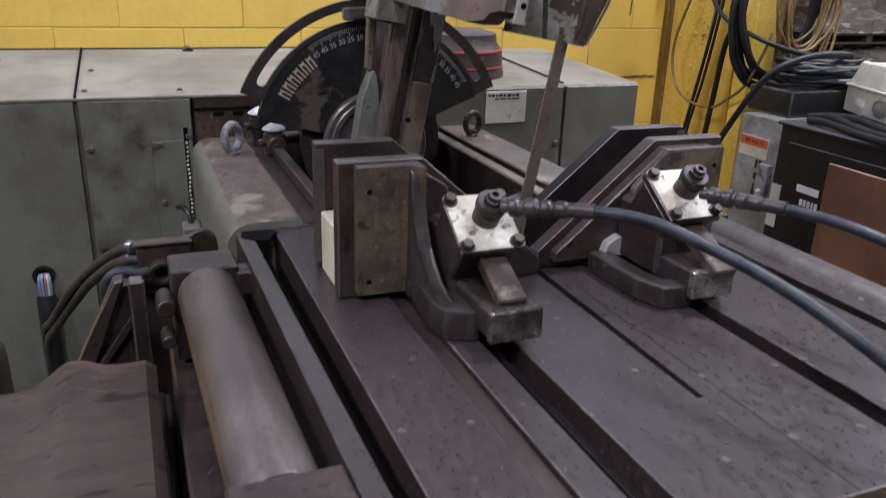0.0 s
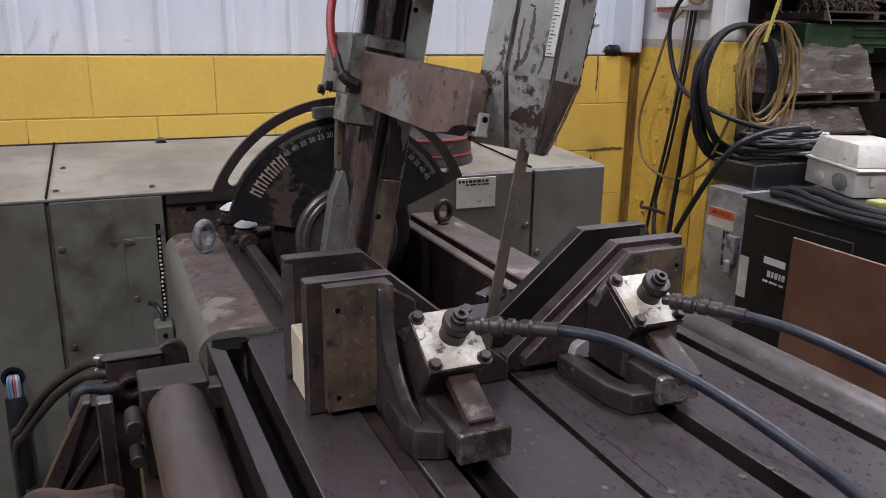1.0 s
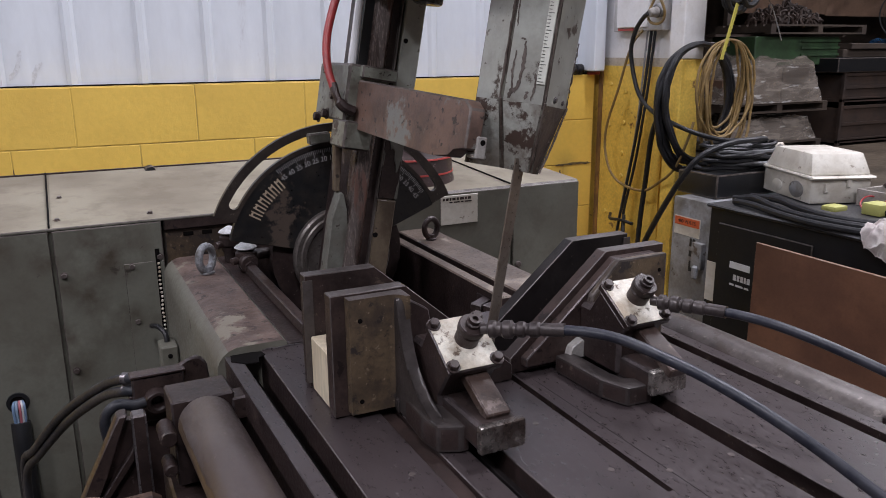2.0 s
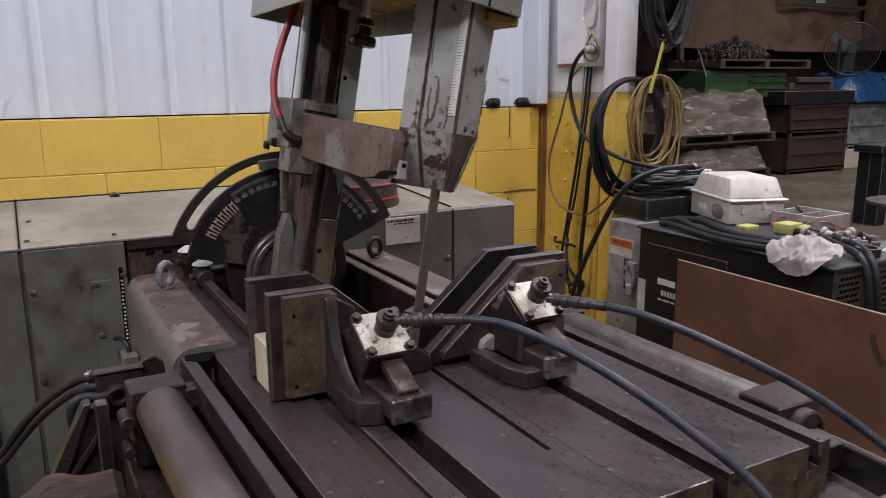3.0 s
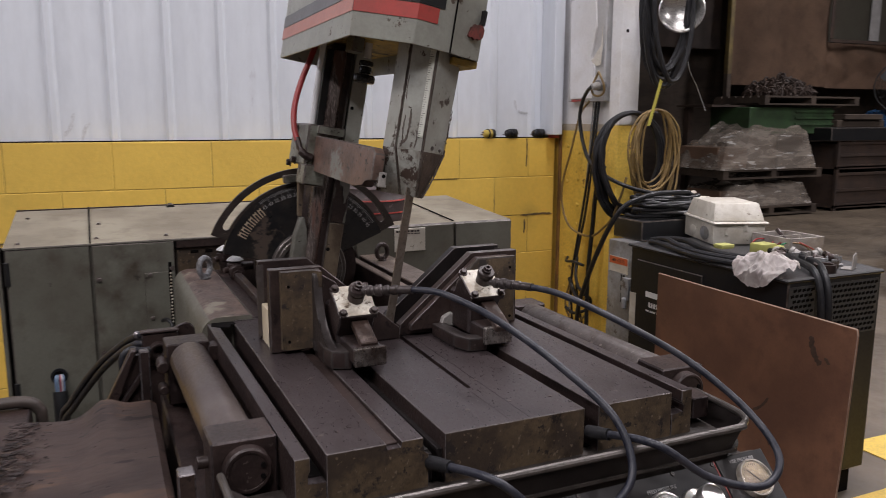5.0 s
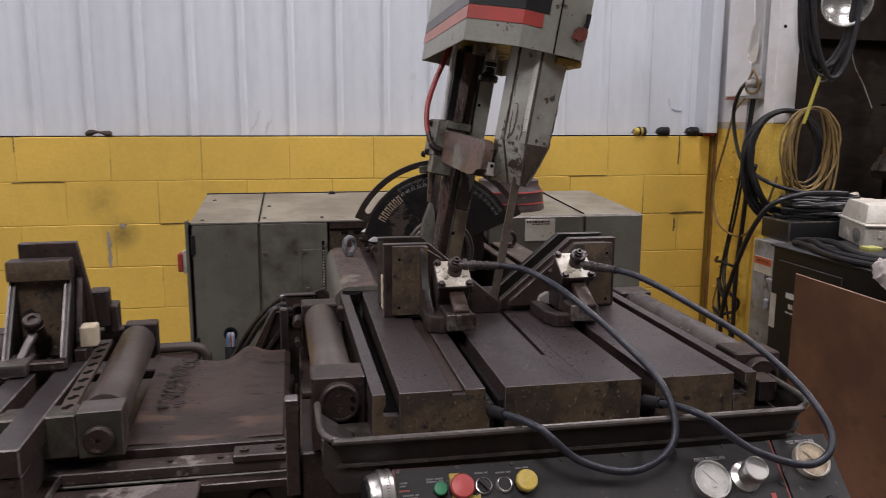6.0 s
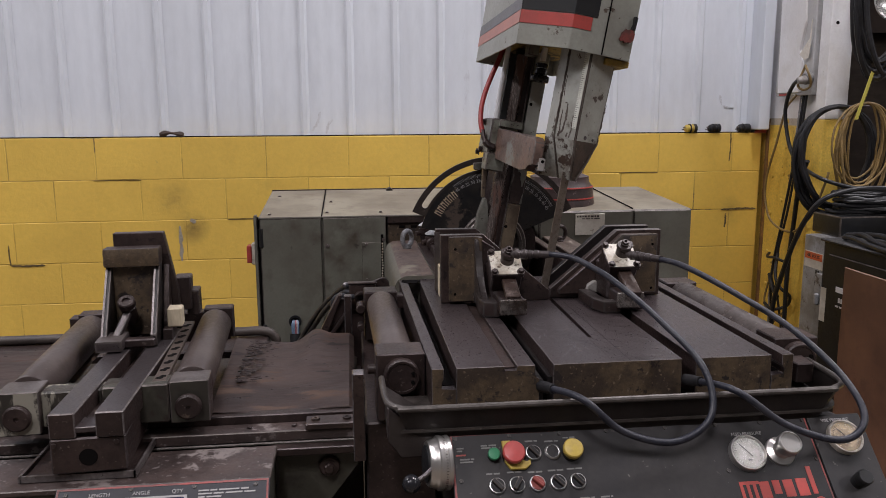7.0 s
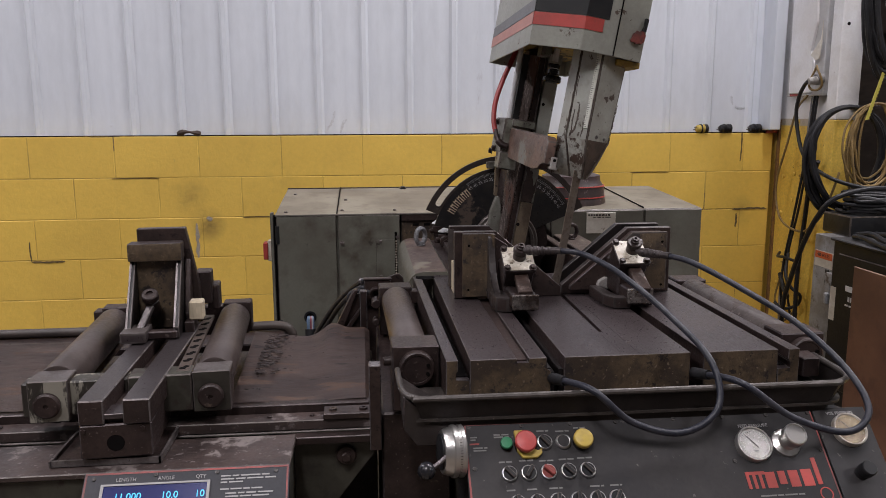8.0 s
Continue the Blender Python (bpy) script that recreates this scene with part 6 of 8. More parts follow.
# ---- added dark box between the bed and the console ----
# Added box: its dark surfaces stand in for darkness in the gap.
sump = thing("gap_filler", (0.40, 1.05, 0), "added dark box filling the gap between bed and saw", "sump")
part("tank", box(B(), 0.339, 0.487, 0.70, 1.40, 0.0, 0.69, 0.004), M_CAST, sump)
part("rear_tank", box(B(), 0.16, 0.335, 1.265, 1.358, 0.0, 0.60, 0.004), M_CAST, sump)
M_FLAKY = surf("flaking pale paint", (0.042, 0.036, 0.029), (0.022, 0.018, 0.015), 0.7, rough=0.5, s=12, fine=130, bump=0.2, chip=(0.27, 0.25, 0.205), chip_at=0.50, chip_s=10, stretch=(1.5, 1.5, 0.5))

M_SHUTTLEROLL = surf("dull brown roller skin", (0.096, 0.075, 0.069), (0.048, 0.034, 0.031), 0.7, rough=0.42, metal=0.25, s=6, fine=150, bump=0.06, grain=0.25, speck=(0.13, 0.105, 0.10), speck_at=0.68, speck_s=110)
M_RAILTOP = surf("rubbed dark rail steel", (0.056, 0.047, 0.049), (0.030, 0.024, 0.025), 0.6, rough=0.36, metal=0.3, s=5, fine=170, bump=0.04, grain=0.2)
WORN[M_SHUTTLEROLL.name], WORN[M_RAILTOP.name] = M_WORNSTEEL, M_BAREEDGE

# ---- shuttle on the bed ----
SH = Matrix.Translation((-0.16, 0.54, 0)) @ Matrix.Rotation(radians(4.0), 4, "Z") @ Matrix.Translation((0.16, -0.54, 0))
SB = Matrix.Translation((-0.16, 0.54, 0)) @ Matrix.Rotation(radians(1.2), 4, "Z") @ Matrix.Translation((0.16, -0.54, 0))
SV = Matrix.Translation((0.030, 0, 0)) @ SH
sh = thing("infeed_shuttle", (-0.16, 0.85, 0.70), "dark infeed shuttle with two rollers and a gripping vise", "shuttle")
for a, b in ((-0.226, -0.180), (-0.146, -0.096)):
    part("slide_bar", box(B(), a, b, 0.545, 1.12, 0.752, 0.800, 0.0025), M_CAST, sh, top=M_RAILTOP, m=SB)
part("slot_bottom", box(B(), -0.182, -0.144, 0.56, 1.12, 0.75, 0.766), M_CAST, sh, m=SB)
part("nose_plate", box(B(), -0.190, -0.140, 0.548, 0.60, 0.762, 0.772, 0.001), M_STEEL, sh, m=SH)
bm = box(B(), -0.226, -0.096, 0.548, 0.76, 0.685, 0.752, 0.003)
nose = part("nose_block", bm, M_CAST, sh, m=SH)
part("bore", cyl(B(), (-0.162, 0.547, 0.715), (-0.162, 0.552, 0.715), 0.016, seg=24), M_DARKGAP, nose, m=SH)
for x in (-0.218, -0.112):
    part("nose_screw", bolt(B(), (x, 0.548, 0.742), (0, -1, 0), 0.005, 0.004, False), M_CAST, nose, m=SH)
part("beam", box(B(), -0.37, -0.165, 0.69, 0.74, 0.722, 0.793, 0.003), M_FLAKY, sh, "dark beam with flaking pale paint", m=SH)
part("beam", box(B(), -0.165, -0.040, 0.681, 0.74, 0.718, 0.798, 0.003), M_GREENBASE, sh, "dark oily green beam", m=SH)
part("beam", box(B(), -0.37, 0.035, 1.24, 1.28, 0.722, 0.803, 0.003), M_CAST, sh, m=SH)
for cx in (-0.002, -0.317):
    part("roller", cyl(B(), (cx, 0.745, 0.770), (cx, 1.235, 0.770), 0.041, seg=44, bev=0.004, bevseg=2), M_SHUTTLEROLL, sh, m=SH)
    bk = part("front_bearing", box(B(), cx - 0.036, cx + 0.040, 0.672 if cx < -0.1 else 0.679, 0.742, 0.715, 0.802, 0.002), M_CAST, sh, m=SH, top=M_JAWTOP, front=M_FLAKY if cx < -0.1 else M_GREENBASE)
    part("cap", lathe(B(), [(0, 0), (0.026, 0), (0.026, 0.008), (0.022, 0.011), (0.005, 0.011), (0.004, 0.007), (0, 0.007)], (cx, 0.673, 0.752), (0, -1, 0), 28), M_CAST, bk, m=SH)
    part("back_bearing", box(B(), cx - 0.03, cx + 0.046, 1.238, 1.285, 0.73, 0.812, 0.003), M_CAST, sh, m=SH)
part("block_rest", box(B(), -0.098, -0.075, 0.995, 1.06, 0.79, 0.826, 0.002), M_CAST, sh, m=SH)
strip = part("holed_strip", box(B(), -0.073, -0.047, 0.70, 1.165, 0.790, 0.799, 0.001), surf("brown strip", (0.082, 0.060, 0.050), (0.04, 0.030, 0.026), 0.5, rough=0.5, metal=0.2, s=14, fine=140, bump=0.08), sh, "tan drilled strip", m=SH)
for k in range(9):
    y = 0.718 + k * 0.050
    part("slot_hole", cyl(cyl(B(), (-0.062, y, 0.798), (-0.062, y, 0.7996), 0.0075, seg=12), (-0.056, y + 0.010, 0.798), (-0.056, y + 0.010, 0.7996), 0.0065, seg=12), M_DARKGAP, strip, m=SH)
solo("cream_block", box(B(), -0.088, -0.054, 1.010, 1.050, 0.826, 0.872, 0.003), M_WOOD, "small pale wood block on the drilled strip", "wood block", m=SH)
vb = [(1.075, 0.975), (1.048, 0.975), (0.945, 0.828), (0.945, 0.802), (1.075, 0.802)]
for x in (-0.254, -0.146):
    part("vise_rib", prism(B(), vb, "x", x, x + 0.014, 0.003, 2), M_JAWBLACK, sh, m=SV, top=M_JAWTOP)
    part("rib_edge", prism(B(), [(1.047, 0.973), (0.9455, 0.828), (0.9455, 0.806), (0.9440, 0.806), (0.9440, 0.829), (1.0455, 0.975)], "x", x + 0.001, x + 0.0055), M_BAREEDGE, sh, "rubbed rib edge", m=SV)
part("vise_top", box(B(), -0.256, -0.130, 1.030, 1.078, 0.972, 1.016, 0.005, 2), M_CAST, sh, m=SV, front=M_RUSTPAINT)
part("vise_back", box(B(), -0.242, -0.144, 1.052, 1.078, 0.80, 0.975, 0.002), M_RUSTPAINT, sh, m=SV)
part("vise_jaw", prism(B(), [(-0.214, 0.802), (-0.214, 1.044), (-0.098, 1.044), (-0.072, 0.90), (-0.066, 0.802)], "y", 1.092, 1.118, 0.002), M_BROWN, sh, m=SH)
part("vise_side", prism(B(), [(1.118, 0.802), (1.092, 0.802), (1.03, 0.80), (1.03, 0.84), (1.085, 0.965), (1.118, 0.965)], "x", -0.131, -0.118, 0.002), M_BROWN, sh, m=SV)
part("jaw_lug", box(box(B(), -0.085, -0.045, 1.12, 1.17, 0.84, 0.925, 0.003), -0.06, -0.03, 1.14, 1.20, 0.82, 0.885, 0.003), M_CAST, sh, m=SH)
part("clamp_tail", box(B(), -0.258, -0.200, 0.905, 0.99, 0.803, 0.829, 0.005, 2), M_STEEL, sh, m=SV, top=M_JAWTOP)
part("foot_bar", box(B(), -0.24, -0.135, 0.935, 0.96, 0.803, 0.822, 0.003), M_CAST, sh, m=SV)
part("push_link", box(B(), -0.009, 0.009, -0.006, 0.006, 0, 0.085, 0.002, m=SV @ Matrix.Translation((-0.222, 0.955, 0.822)) @ Vector((0.02, 0.055, 0.05)).to_track_quat("Z", "Y").to_matrix().to_4x4()), M_COUPLING, sh)
part("stem", lathe(B(), [(0, -0.04), (0.017, -0.04), (0.017, 0.004), (0.014, 0.006), (0.014, 0.010), (0.0195, 0.011), (0.0195, 0.024), (0.017, 0.027), (0.009, 0.027), (0.009, 0.022), (0, 0.022)], SV @ Vector((-0.203, 1.012, 0.878)), CAP_N, 28), M_CAST, sh, "dark turned cylinder stem")
part("drip_pan", box(box(box(box(B(), -0.287, -0.085, 0.558, 0.775, 0.668, 0.671), -0.287, -0.085, 0.555, 0.560, 0.668, 0.680), -0.290, -0.285, 0.555, 0.775, 0.668, 0.680), -0.089, -0.084, 0.555, 0.775, 0.668, 0.680), M_BAREEDGE, sh, "thin worn drip pan")
part("pan_floor", box(B(), -0.283, -0.090, 0.562, 0.772, 0.6715, 0.6735), M_CAST, sh)

# ---- hose behind the bed ----
solo("drain_hose", sweep(B(), curve_points([(-1.6, 1.50, 0.672), (-0.80, 1.50, 0.672), (-0.40, 1.50, 0.673), (-0.05, 1.50, 0.674), (0.04, 1.50, 0.674), (0.075, 1.50, 0.655), (0.082, 1.50, 0.60), (0.082, 1.50, 0.30)], 8), 0.014, 12), surf("brown dusty hose", (0.062, 0.047, 0.040), (0.030, 0.023, 0.021), 0.7, rough=0.55, s=10, fine=150, bump=0.1), "thick brown drain hose behind the bed", "hose")
M_DUSTYHOSE = surf("dusty hose rubber", (0.016, 0.017, 0.022), (0.038, 0.036, 0.040), 0.6, rough=0.5, s=14, fine=160, bump=0.08, gloss=0.35)
cl = thing("cable_bundle", (0.25, 1.6, 0.5), "dark rubber hoses running to the roller bracket", "hose")
for pts in ([(0.325, 1.405, 0.826), (0.301, 1.42, 0.825), (0.273, 1.5, 0.79), (0.226, 1.6, 0.726), (0.183, 1.7, 0.653), (0.132, 1.8, 0.554), (0.103, 1.9, 0.478), (0.095, 1.94, 0.30)], [(0.325, 1.405, 0.806), (0.295, 1.42, 0.804), (0.267, 1.5, 0.769), (0.224, 1.6, 0.704), (0.19, 1.7, 0.635), (0.139, 1.8, 0.54), (0.105, 1.9, 0.453), (0.098, 1.93, 0.30)], [(0.32, 1.365, 0.803), (0.304, 1.36, 0.804), (0.279, 1.36, 0.809), (0.262, 1.36, 0.793), (0.262, 1.36, 0.762), (0.272, 1.37, 0.72)]):
    part("hose", sweep(B(), curve_points(pts, 8), 0.0085, 12), M_DUSTYHOSE, cl)
for fz in (0.8255, 0.805):
    part("ferrule", cyl(B(), (0.320, 1.407, fz), (0.294, 1.425, fz), 0.0098, seg=14, bev=0.001), M_EDGE, cl, "bright hose ferrule")

# ---- electrical cabinets ----


def cabinet_shell(x0, x1, y0, z0, y1, z1):
    return prism(B(), [(y0, 0.06), (y0, z0), (y1, z1), (y1, 0.06)], "x", x0, x1, 0.004)


def sloped(ob):
    """Lets the sloping top take the second material."""
    ob.data.materials[1] = M_CABTOP
    for f in ob.data.polygons:
        if f.normal.z > 0.8:
            f.material_index = 1


cab = thing("electrical_cabinet", (0.22, 2.35, 0), "grey green electrical cabinet with two stained doors", "cabinet")
part("body", cabinet_shell(-0.026, 0.449, 2.097, 0.940, 2.63, 0.986), M_CAB, cab)
sloped(part("top_sheet", prism(B(), [(2.086, 0.940), (2.086, 0.947), (2.64, 0.994), (2.64, 0.987)], "x", -0.028, 1.028, 0.002), M_CAB, cab, "dusty sloping top sheet"))
for x, y in ((0.010, 2.13), (0.017, 2.50), (0.225, 2.15), (0.235, 2.36), (0.43, 2.14), (0.72, 2.13), (0.98, 2.5)):
    part("top_screw", bolt(B(), (x, y, 0.9475 + (y - 2.086) * 0.0848), (0, -0.08, 1), 0.0055, 0.005), M_ROLLER, cab)
# Added brown strip: paints the dark shading along the top's back edge.
part("rear_lip", box(B(), -0.028, 1.028, 2.640, 2.646, 0.975, 0.9985, 0.001), M_BROWN, cab)
part("plinth", box(B(), 0.0, 0.44, 2.13, 2.6, 0.0, 0.06), M_DARKGAP, cab)
part("top_seam", box(B(), 0.205, 0.209, 2.09, 2.64, 0.948, 0.9535, m=Matrix.Translation((0, 2.1, 0.95)) @ Matrix.Rotation(math.atan2(0.048, 0.545), 4, "X") @ Matrix.Translation((0, -2.1, -0.95))), M_DARKGAP, cab)
d1 = part("door", box(B(), -0.022, 0.203, 2.086, 2.095, 0.08, 0.940, 0.002), M_CAB, cab)
d2 = part("door", box(B(), 0.211, 0.447, 2.084, 2.095, 0.08, 0.940, 0.002), M_CAB, cab)
part("hinge_post", box(B(), -0.046, -0.034, 2.090, 2.12, 0.06, 0.955, 0.002), M_CAB, cab, "grey hinge post beside a dark gap")
part("post_gap", box(B(), -0.034, -0.024, 2.10, 2.12, 0.06, 0.945), M_DARKGAP, cab)
hatch = part("hatch", box(B(), 0.355, 0.446, 2.080, 2.084, 0.55, 0.845, 0.001), M_CAB, d2, "small screwed hatch cover")
for x, z in ((0.372, 0.838), (0.372, 0.70), (0.436, 0.855), (0.225, 0.835), (0.225, 0.60)):
    part("screw", bolt(B(), (x, 2.082, z), (0, -1, 0), 0.0065, 0.008), M_ROLLER, d2)
for z in (0.87, 0.50):
    part("hinge", cyl(B(), (-0.020, 2.088, z - 0.035), (-0.020, 2.088, z + 0.035), 0.008, seg=12, bev=0.001), M_BLACKMETAL, cab)
part("cable_gland", lathe(B(), [(0.016, 0), (0.024, 0), (0.024, 0.006), (0.016, 0.006)], (0.094, 2.086, 0.545), (0, -1, 0), 24), M_BLACKMETAL, d1)
part("gland_hole", cyl(B(), (0.094, 2.0855, 0.545), (0.094, 2.0835, 0.545), 0.017, seg=20), M_DARKGAP, d1)
part("elbow", sweep(B(), curve_points([(0.094, 2.07, 0.50), (0.094, 2.06, 0.46), (0.094, 2.055, 0.40), (0.093, 2.06, 0.28)], 5), 0.021, 14), M_BLACKMETAL, d1, "black cable sleeve")
for k, (c_, dx) in enumerate((((0.12, 0.18, 0.28), -0.010), ((0.16, 0.22, 0.30), -0.004), ((0.28, 0.09, 0.11), 0.003), ((0.38, 0.38, 0.40), 0.008), ((0.12, 0.17, 0.26), 0.012))):
    part("wire", sweep(B(), curve_points([(0.094 + dx * 0.5, 2.092, 0.548), (0.094 + dx, 2.070, 0.543), (0.094 + dx, 2.066, 0.51), (0.094 + dx * 0.7, 2.066, 0.49)], 5), 0.0032, 8), plain("wire colour %d" % k, c_, 0.45), d1)
part("isolator", box(B(), -0.062, -0.020, 2.11, 2.16, 0.765, 0.845, 0.003), M_WHITEPATCH, cab)
part("red_handle", box(B(), -0.078, -0.060, 2.105, 2.150, 0.772, 0.838, 0.003), M_RED, cab, "red isolator handle")

mid = thing("center_enclosure", (0.75, 2.35, 0), "stained enclosure behind the protractor", "cabinet")
part("body", cabinet_shell(0.452, 1.026, 2.125, 0.935, 2.63, 0.980), M_CAB, mid)
part("back_plate", box(B(), 0.454, 1.02, 2.10, 2.125, 0.60, 0.915, 0.003), M_RUSTPAINT, mid)
part("lip", box(B(), 0.453, 0.70, 2.088, 2.125, 0.915, 0.945, 0.003), M_BROWN, mid)
for x in (0.51, 0.555):
    part("slot", box(B(), x - 0.012, x + 0.012, 2.098, 2.101, 0.895, 0.905), M_DARKGAP, mid)
part("pivot_support", cyl(B(), (0.815, 1.86, 0.868), (0.815, 2.10, 0.868), 0.16, seg=32), M_CAST, mid)
part("rear_clip", prism(B(), [(0.470, 0.985), (0.505, 0.985), (0.50, 1.0), (0.492, 1.004), (0.476, 1.0)], "y", 2.60, 2.64, 0.002), M_BLACKMETAL, mid)
bm = B()
for k in range(24):
    bmesh.ops.create_icosphere(bm, subdivisions=1, radius=0.0036, matrix=Matrix.Translation((0.4315 + 0.001 * math.sin(k), 2.0745, 0.84 - 0.0105 * k)))
part("bead_chain", bm, M_WHITEPATCH, mid, "pale bead chain")
# Dark strip in place of the shaded gap behind the chain.
part("chain_gap", box(B(), 0.4265, 0.4365, 2.0785, 2.0815, 0.50, 0.875), M_DARKGAP, mid)

cabr = thing("electrical_cabinet", (1.34, 2.3, 0), "grey green electrical cabinet with a white label plate", "cabinet")
sloped(part("body", cabinet_shell(1.030, 1.642, 2.042, 0.955, 2.62, 0.990), M_CAB, cabr))
part("plinth", box(B(), 1.05, 1.62, 2.08, 2.58, 0.0, 0.06), M_DARKGAP, cabr)
part("top_seam", box(B(), 1.402, 1.406, 2.045, 2.62, 0.958, 0.962, m=Matrix.Translation((0, 2.05, 0.96)) @ Matrix.Rotation(math.atan2(0.035, 0.578), 4, "X") @ Matrix.Translation((0, -2.05, -0.96))), M_DARKGAP, cabr)
da = part("door", box(B(), 1.034, 1.401, 2.033, 2.042, 0.08, 0.951, 0.002), M_CAB, cabr)
part("door", box(B(), 1.408, 1.638, 2.033, 2.042, 0.08, 0.951, 0.002), M_CAB, cabr)
for x, z in ((1.385, 0.80), (1.425, 0.72)):
    part("latch", cyl(B(), (x, 2.033, z), (x, 2.022, z), 0.009, seg=16, bev=0.002), M_ROLLER, da)
lab = part("label_plate", box(B(), 1.172, 1.288, 2.0305, 2.0335, 0.862, 0.944, 0.001), M_PLASTIC, da, "scratched white label plate")
LM = Matrix(((1, 0, 0, 1.178), (0, 0, -1, 2.0306), (0, 1, 0, 0.934), (0, 0, 0, 1)))
part("label_bars", bars(bars(B(), LM, (0.006, 0.008, 0.005, 0.010, 0.007, 0.012, 0.006, 0.009), 0.007, 0.0035), LM @ Matrix.Translation((0.02, -0.009, 0)), (0.010, 0.018, 0.008, 0.022), 0.0035, 0.004), M_BROWN, lab, "smeared dark printing")

drum = thing("motor_cover", (1.165, 2.25, 0.965), "dark round motor cover with red stripes on the cabinet", "motor")
part("cover", lathe(B(), [(0, 0), (0.143, 0), (0.143, 0.014), (0.139, 0.024), (0.136, 0.072), (0.120, 0.094), (0.118, 0.116), (0.094, 0.124), (0, 0.124)], (1.165, 2.25, 0.958), (0, 0, 1), 56), surf("dark maroon motor paint", (0.062, 0.038, 0.036), (0.028, 0.019, 0.018), 0.6, rough=0.45, s=12, fine=100, bump=0.15, speck=(0.12, 0.09, 0.085), speck_at=0.66, speck_s=60), drum)
part("red_stripe", lathe(B(), [(0.137, 0.030), (0.1405, 0.030), (0.1402, 0.0345), (0.137, 0.0345)], (1.165, 2.25, 0.958), (0, 0, 1), 56), M_RED, drum)
part("red_stripe", lathe(B(), [(0.133, 0.073), (0.1372, 0.073), (0.1360, 0.0775), (0.132, 0.0775)], (1.165, 2.25, 0.958), (0, 0, 1), 56), M_RED, drum)

# ---- side wall, post and what hangs there ----
ret = thing("wall_return", (2.56, 2.8, 0), "yellow and white painted steel return wall", "wall", kind="structure")
part("yellow_sheet", box(B(), 2.53, 2.60, 2.60, 3.33, 0.0, 1.260), M_POSTY, ret)
# Beige strip between the yellow and the white paint.
part("dusty_band", box(B(), 2.53, 2.60, 2.60, 3.33, 1.260, 1.295), surf("beige band paint", (0.50, 0.44, 0.36), (0.36, 0.29, 0.22), 0.6, rough=0.6, s=6, fine=90, bump=0.05), ret, "beige strip above the yellow paint")
part("white_sheet", box(B(), 2.53, 2.60, 2.60, 3.33, 1.295, 5.2), M_POSTW, ret)
part("angle_edge", box(B(), 2.522, 2.530, 3.074, 3.099, 0.0, 1.29, 0.001), M_RUSTY, ret, "rusted orange angle edge")
part("angle_edge", box(B(), 2.5225, 2.530, 2.66, 2.70, 0.0, 1.258, 0.001), M_POSTY, ret)
for y, z in ((3.015, 0.42), (3.015, 0.593), (3.015, 0.80), (3.015, 0.994), (3.015, 1.18), (2.913, 0.45), (2.913, 0.62), (2.914, 0.774), (2.915, 0.877), (2.913, 1.013), (2.912, 1.15), (2.906, 1.28)):
    part("rivet", cyl(B(), (2.530, y, z), (2.522, y, z), 0.012, seg=12, bev=0.004), M_POSTY, ret)
post = thing("steel_post", (2.55, 2.56, 0), "white steel building post with a yellow painted foot", "post", kind="structure")
part("foot", prism(B(), [(2.475, 2.52), (2.585, 2.52), (2.585, 2.60), (2.475, 2.60)], "z", 0, 1.292, 0.004), M_POSTY, post)
part("shaft", prism(B(), [(2.475, 2.52), (2.585, 2.52), (2.585, 2.60), (2.475, 2.60)], "z", 1.292, 5.2, 0.004), M_POSTW, post)
part("hole", cyl(B(), (2.505, 2.5195, 1.72), (2.505, 2.523, 1.72), 0.008, seg=14), M_DARKGAP, post)

outlet = thing("outlet_box", (2.52, 2.8, 1.41), "white outlet box with a plugged in cord", "outlet box")
part("box", box(B(), 2.485, 2.53, 2.655, 2.965, 1.405, 1.93, 0.004), surf("grey white box paint", (0.50, 0.50, 0.51), (0.36, 0.345, 0.33), 0.6, rough=0.5, s=6, fine=90, bump=0.04, grain=0.08), outlet)
part("cover", prism(B(), [(2.93, 1.42), (2.945, 1.90), (2.74, 1.92), (2.72, 1.75), (2.76, 1.62), (2.73, 1.56), (2.74, 1.42)], "x", 2.474, 2.485, 0.002), M_POSTW, outlet, "bent white cover plate")
part("socket", cyl(B(), (2.484, 2.668, 1.485), (2.452, 2.661, 1.478), 0.027, seg=20, bev=0.003), M_GREYBOX, outlet)
part("plug", cyl(B(), (2.455, 2.660, 1.477), (2.412, 2.658, 1.47), 0.021, 0.015, seg=18, bev=0.003), M_PALESTEEL, outlet, "metal plug shell")
part("torn_flap", prism(B(), [(2.662, 1.753), (2.670, 1.666), (2.746, 1.598), (2.704, 1.571), (2.671, 1.577), (2.660, 1.649)], "x", 2.4675, 2.4705), M_PLASTIC, outlet, "torn hanging flap of white sheet")
part("cord_loop", sweep(B(), [(2.445 + 0.012 * math.sin(2 * q), 2.650 + 0.042 * math.cos(q), 1.485 + 0.056 * math.sin(q)) for q in [2 * math.pi * i / 24 for i in range(25)]], 0.0055, 8), M_CORD, outlet, "loop of brown cord round the plug")
part("warning_label", box(B(), 2.4825, 2.485, 2.83, 2.93, 1.407, 1.437), M_RED, outlet, "small red warning label")
part("label_bars", bars(B(), Matrix(((0, 0, -1, 2.4823), (-1, 0, 0, 2.925), (0, 1, 0, 1.422), (0, 0, 0, 1))), (0.02, 0.03, 0.02), 0.010, 0.006), M_WHITEINK, outlet)

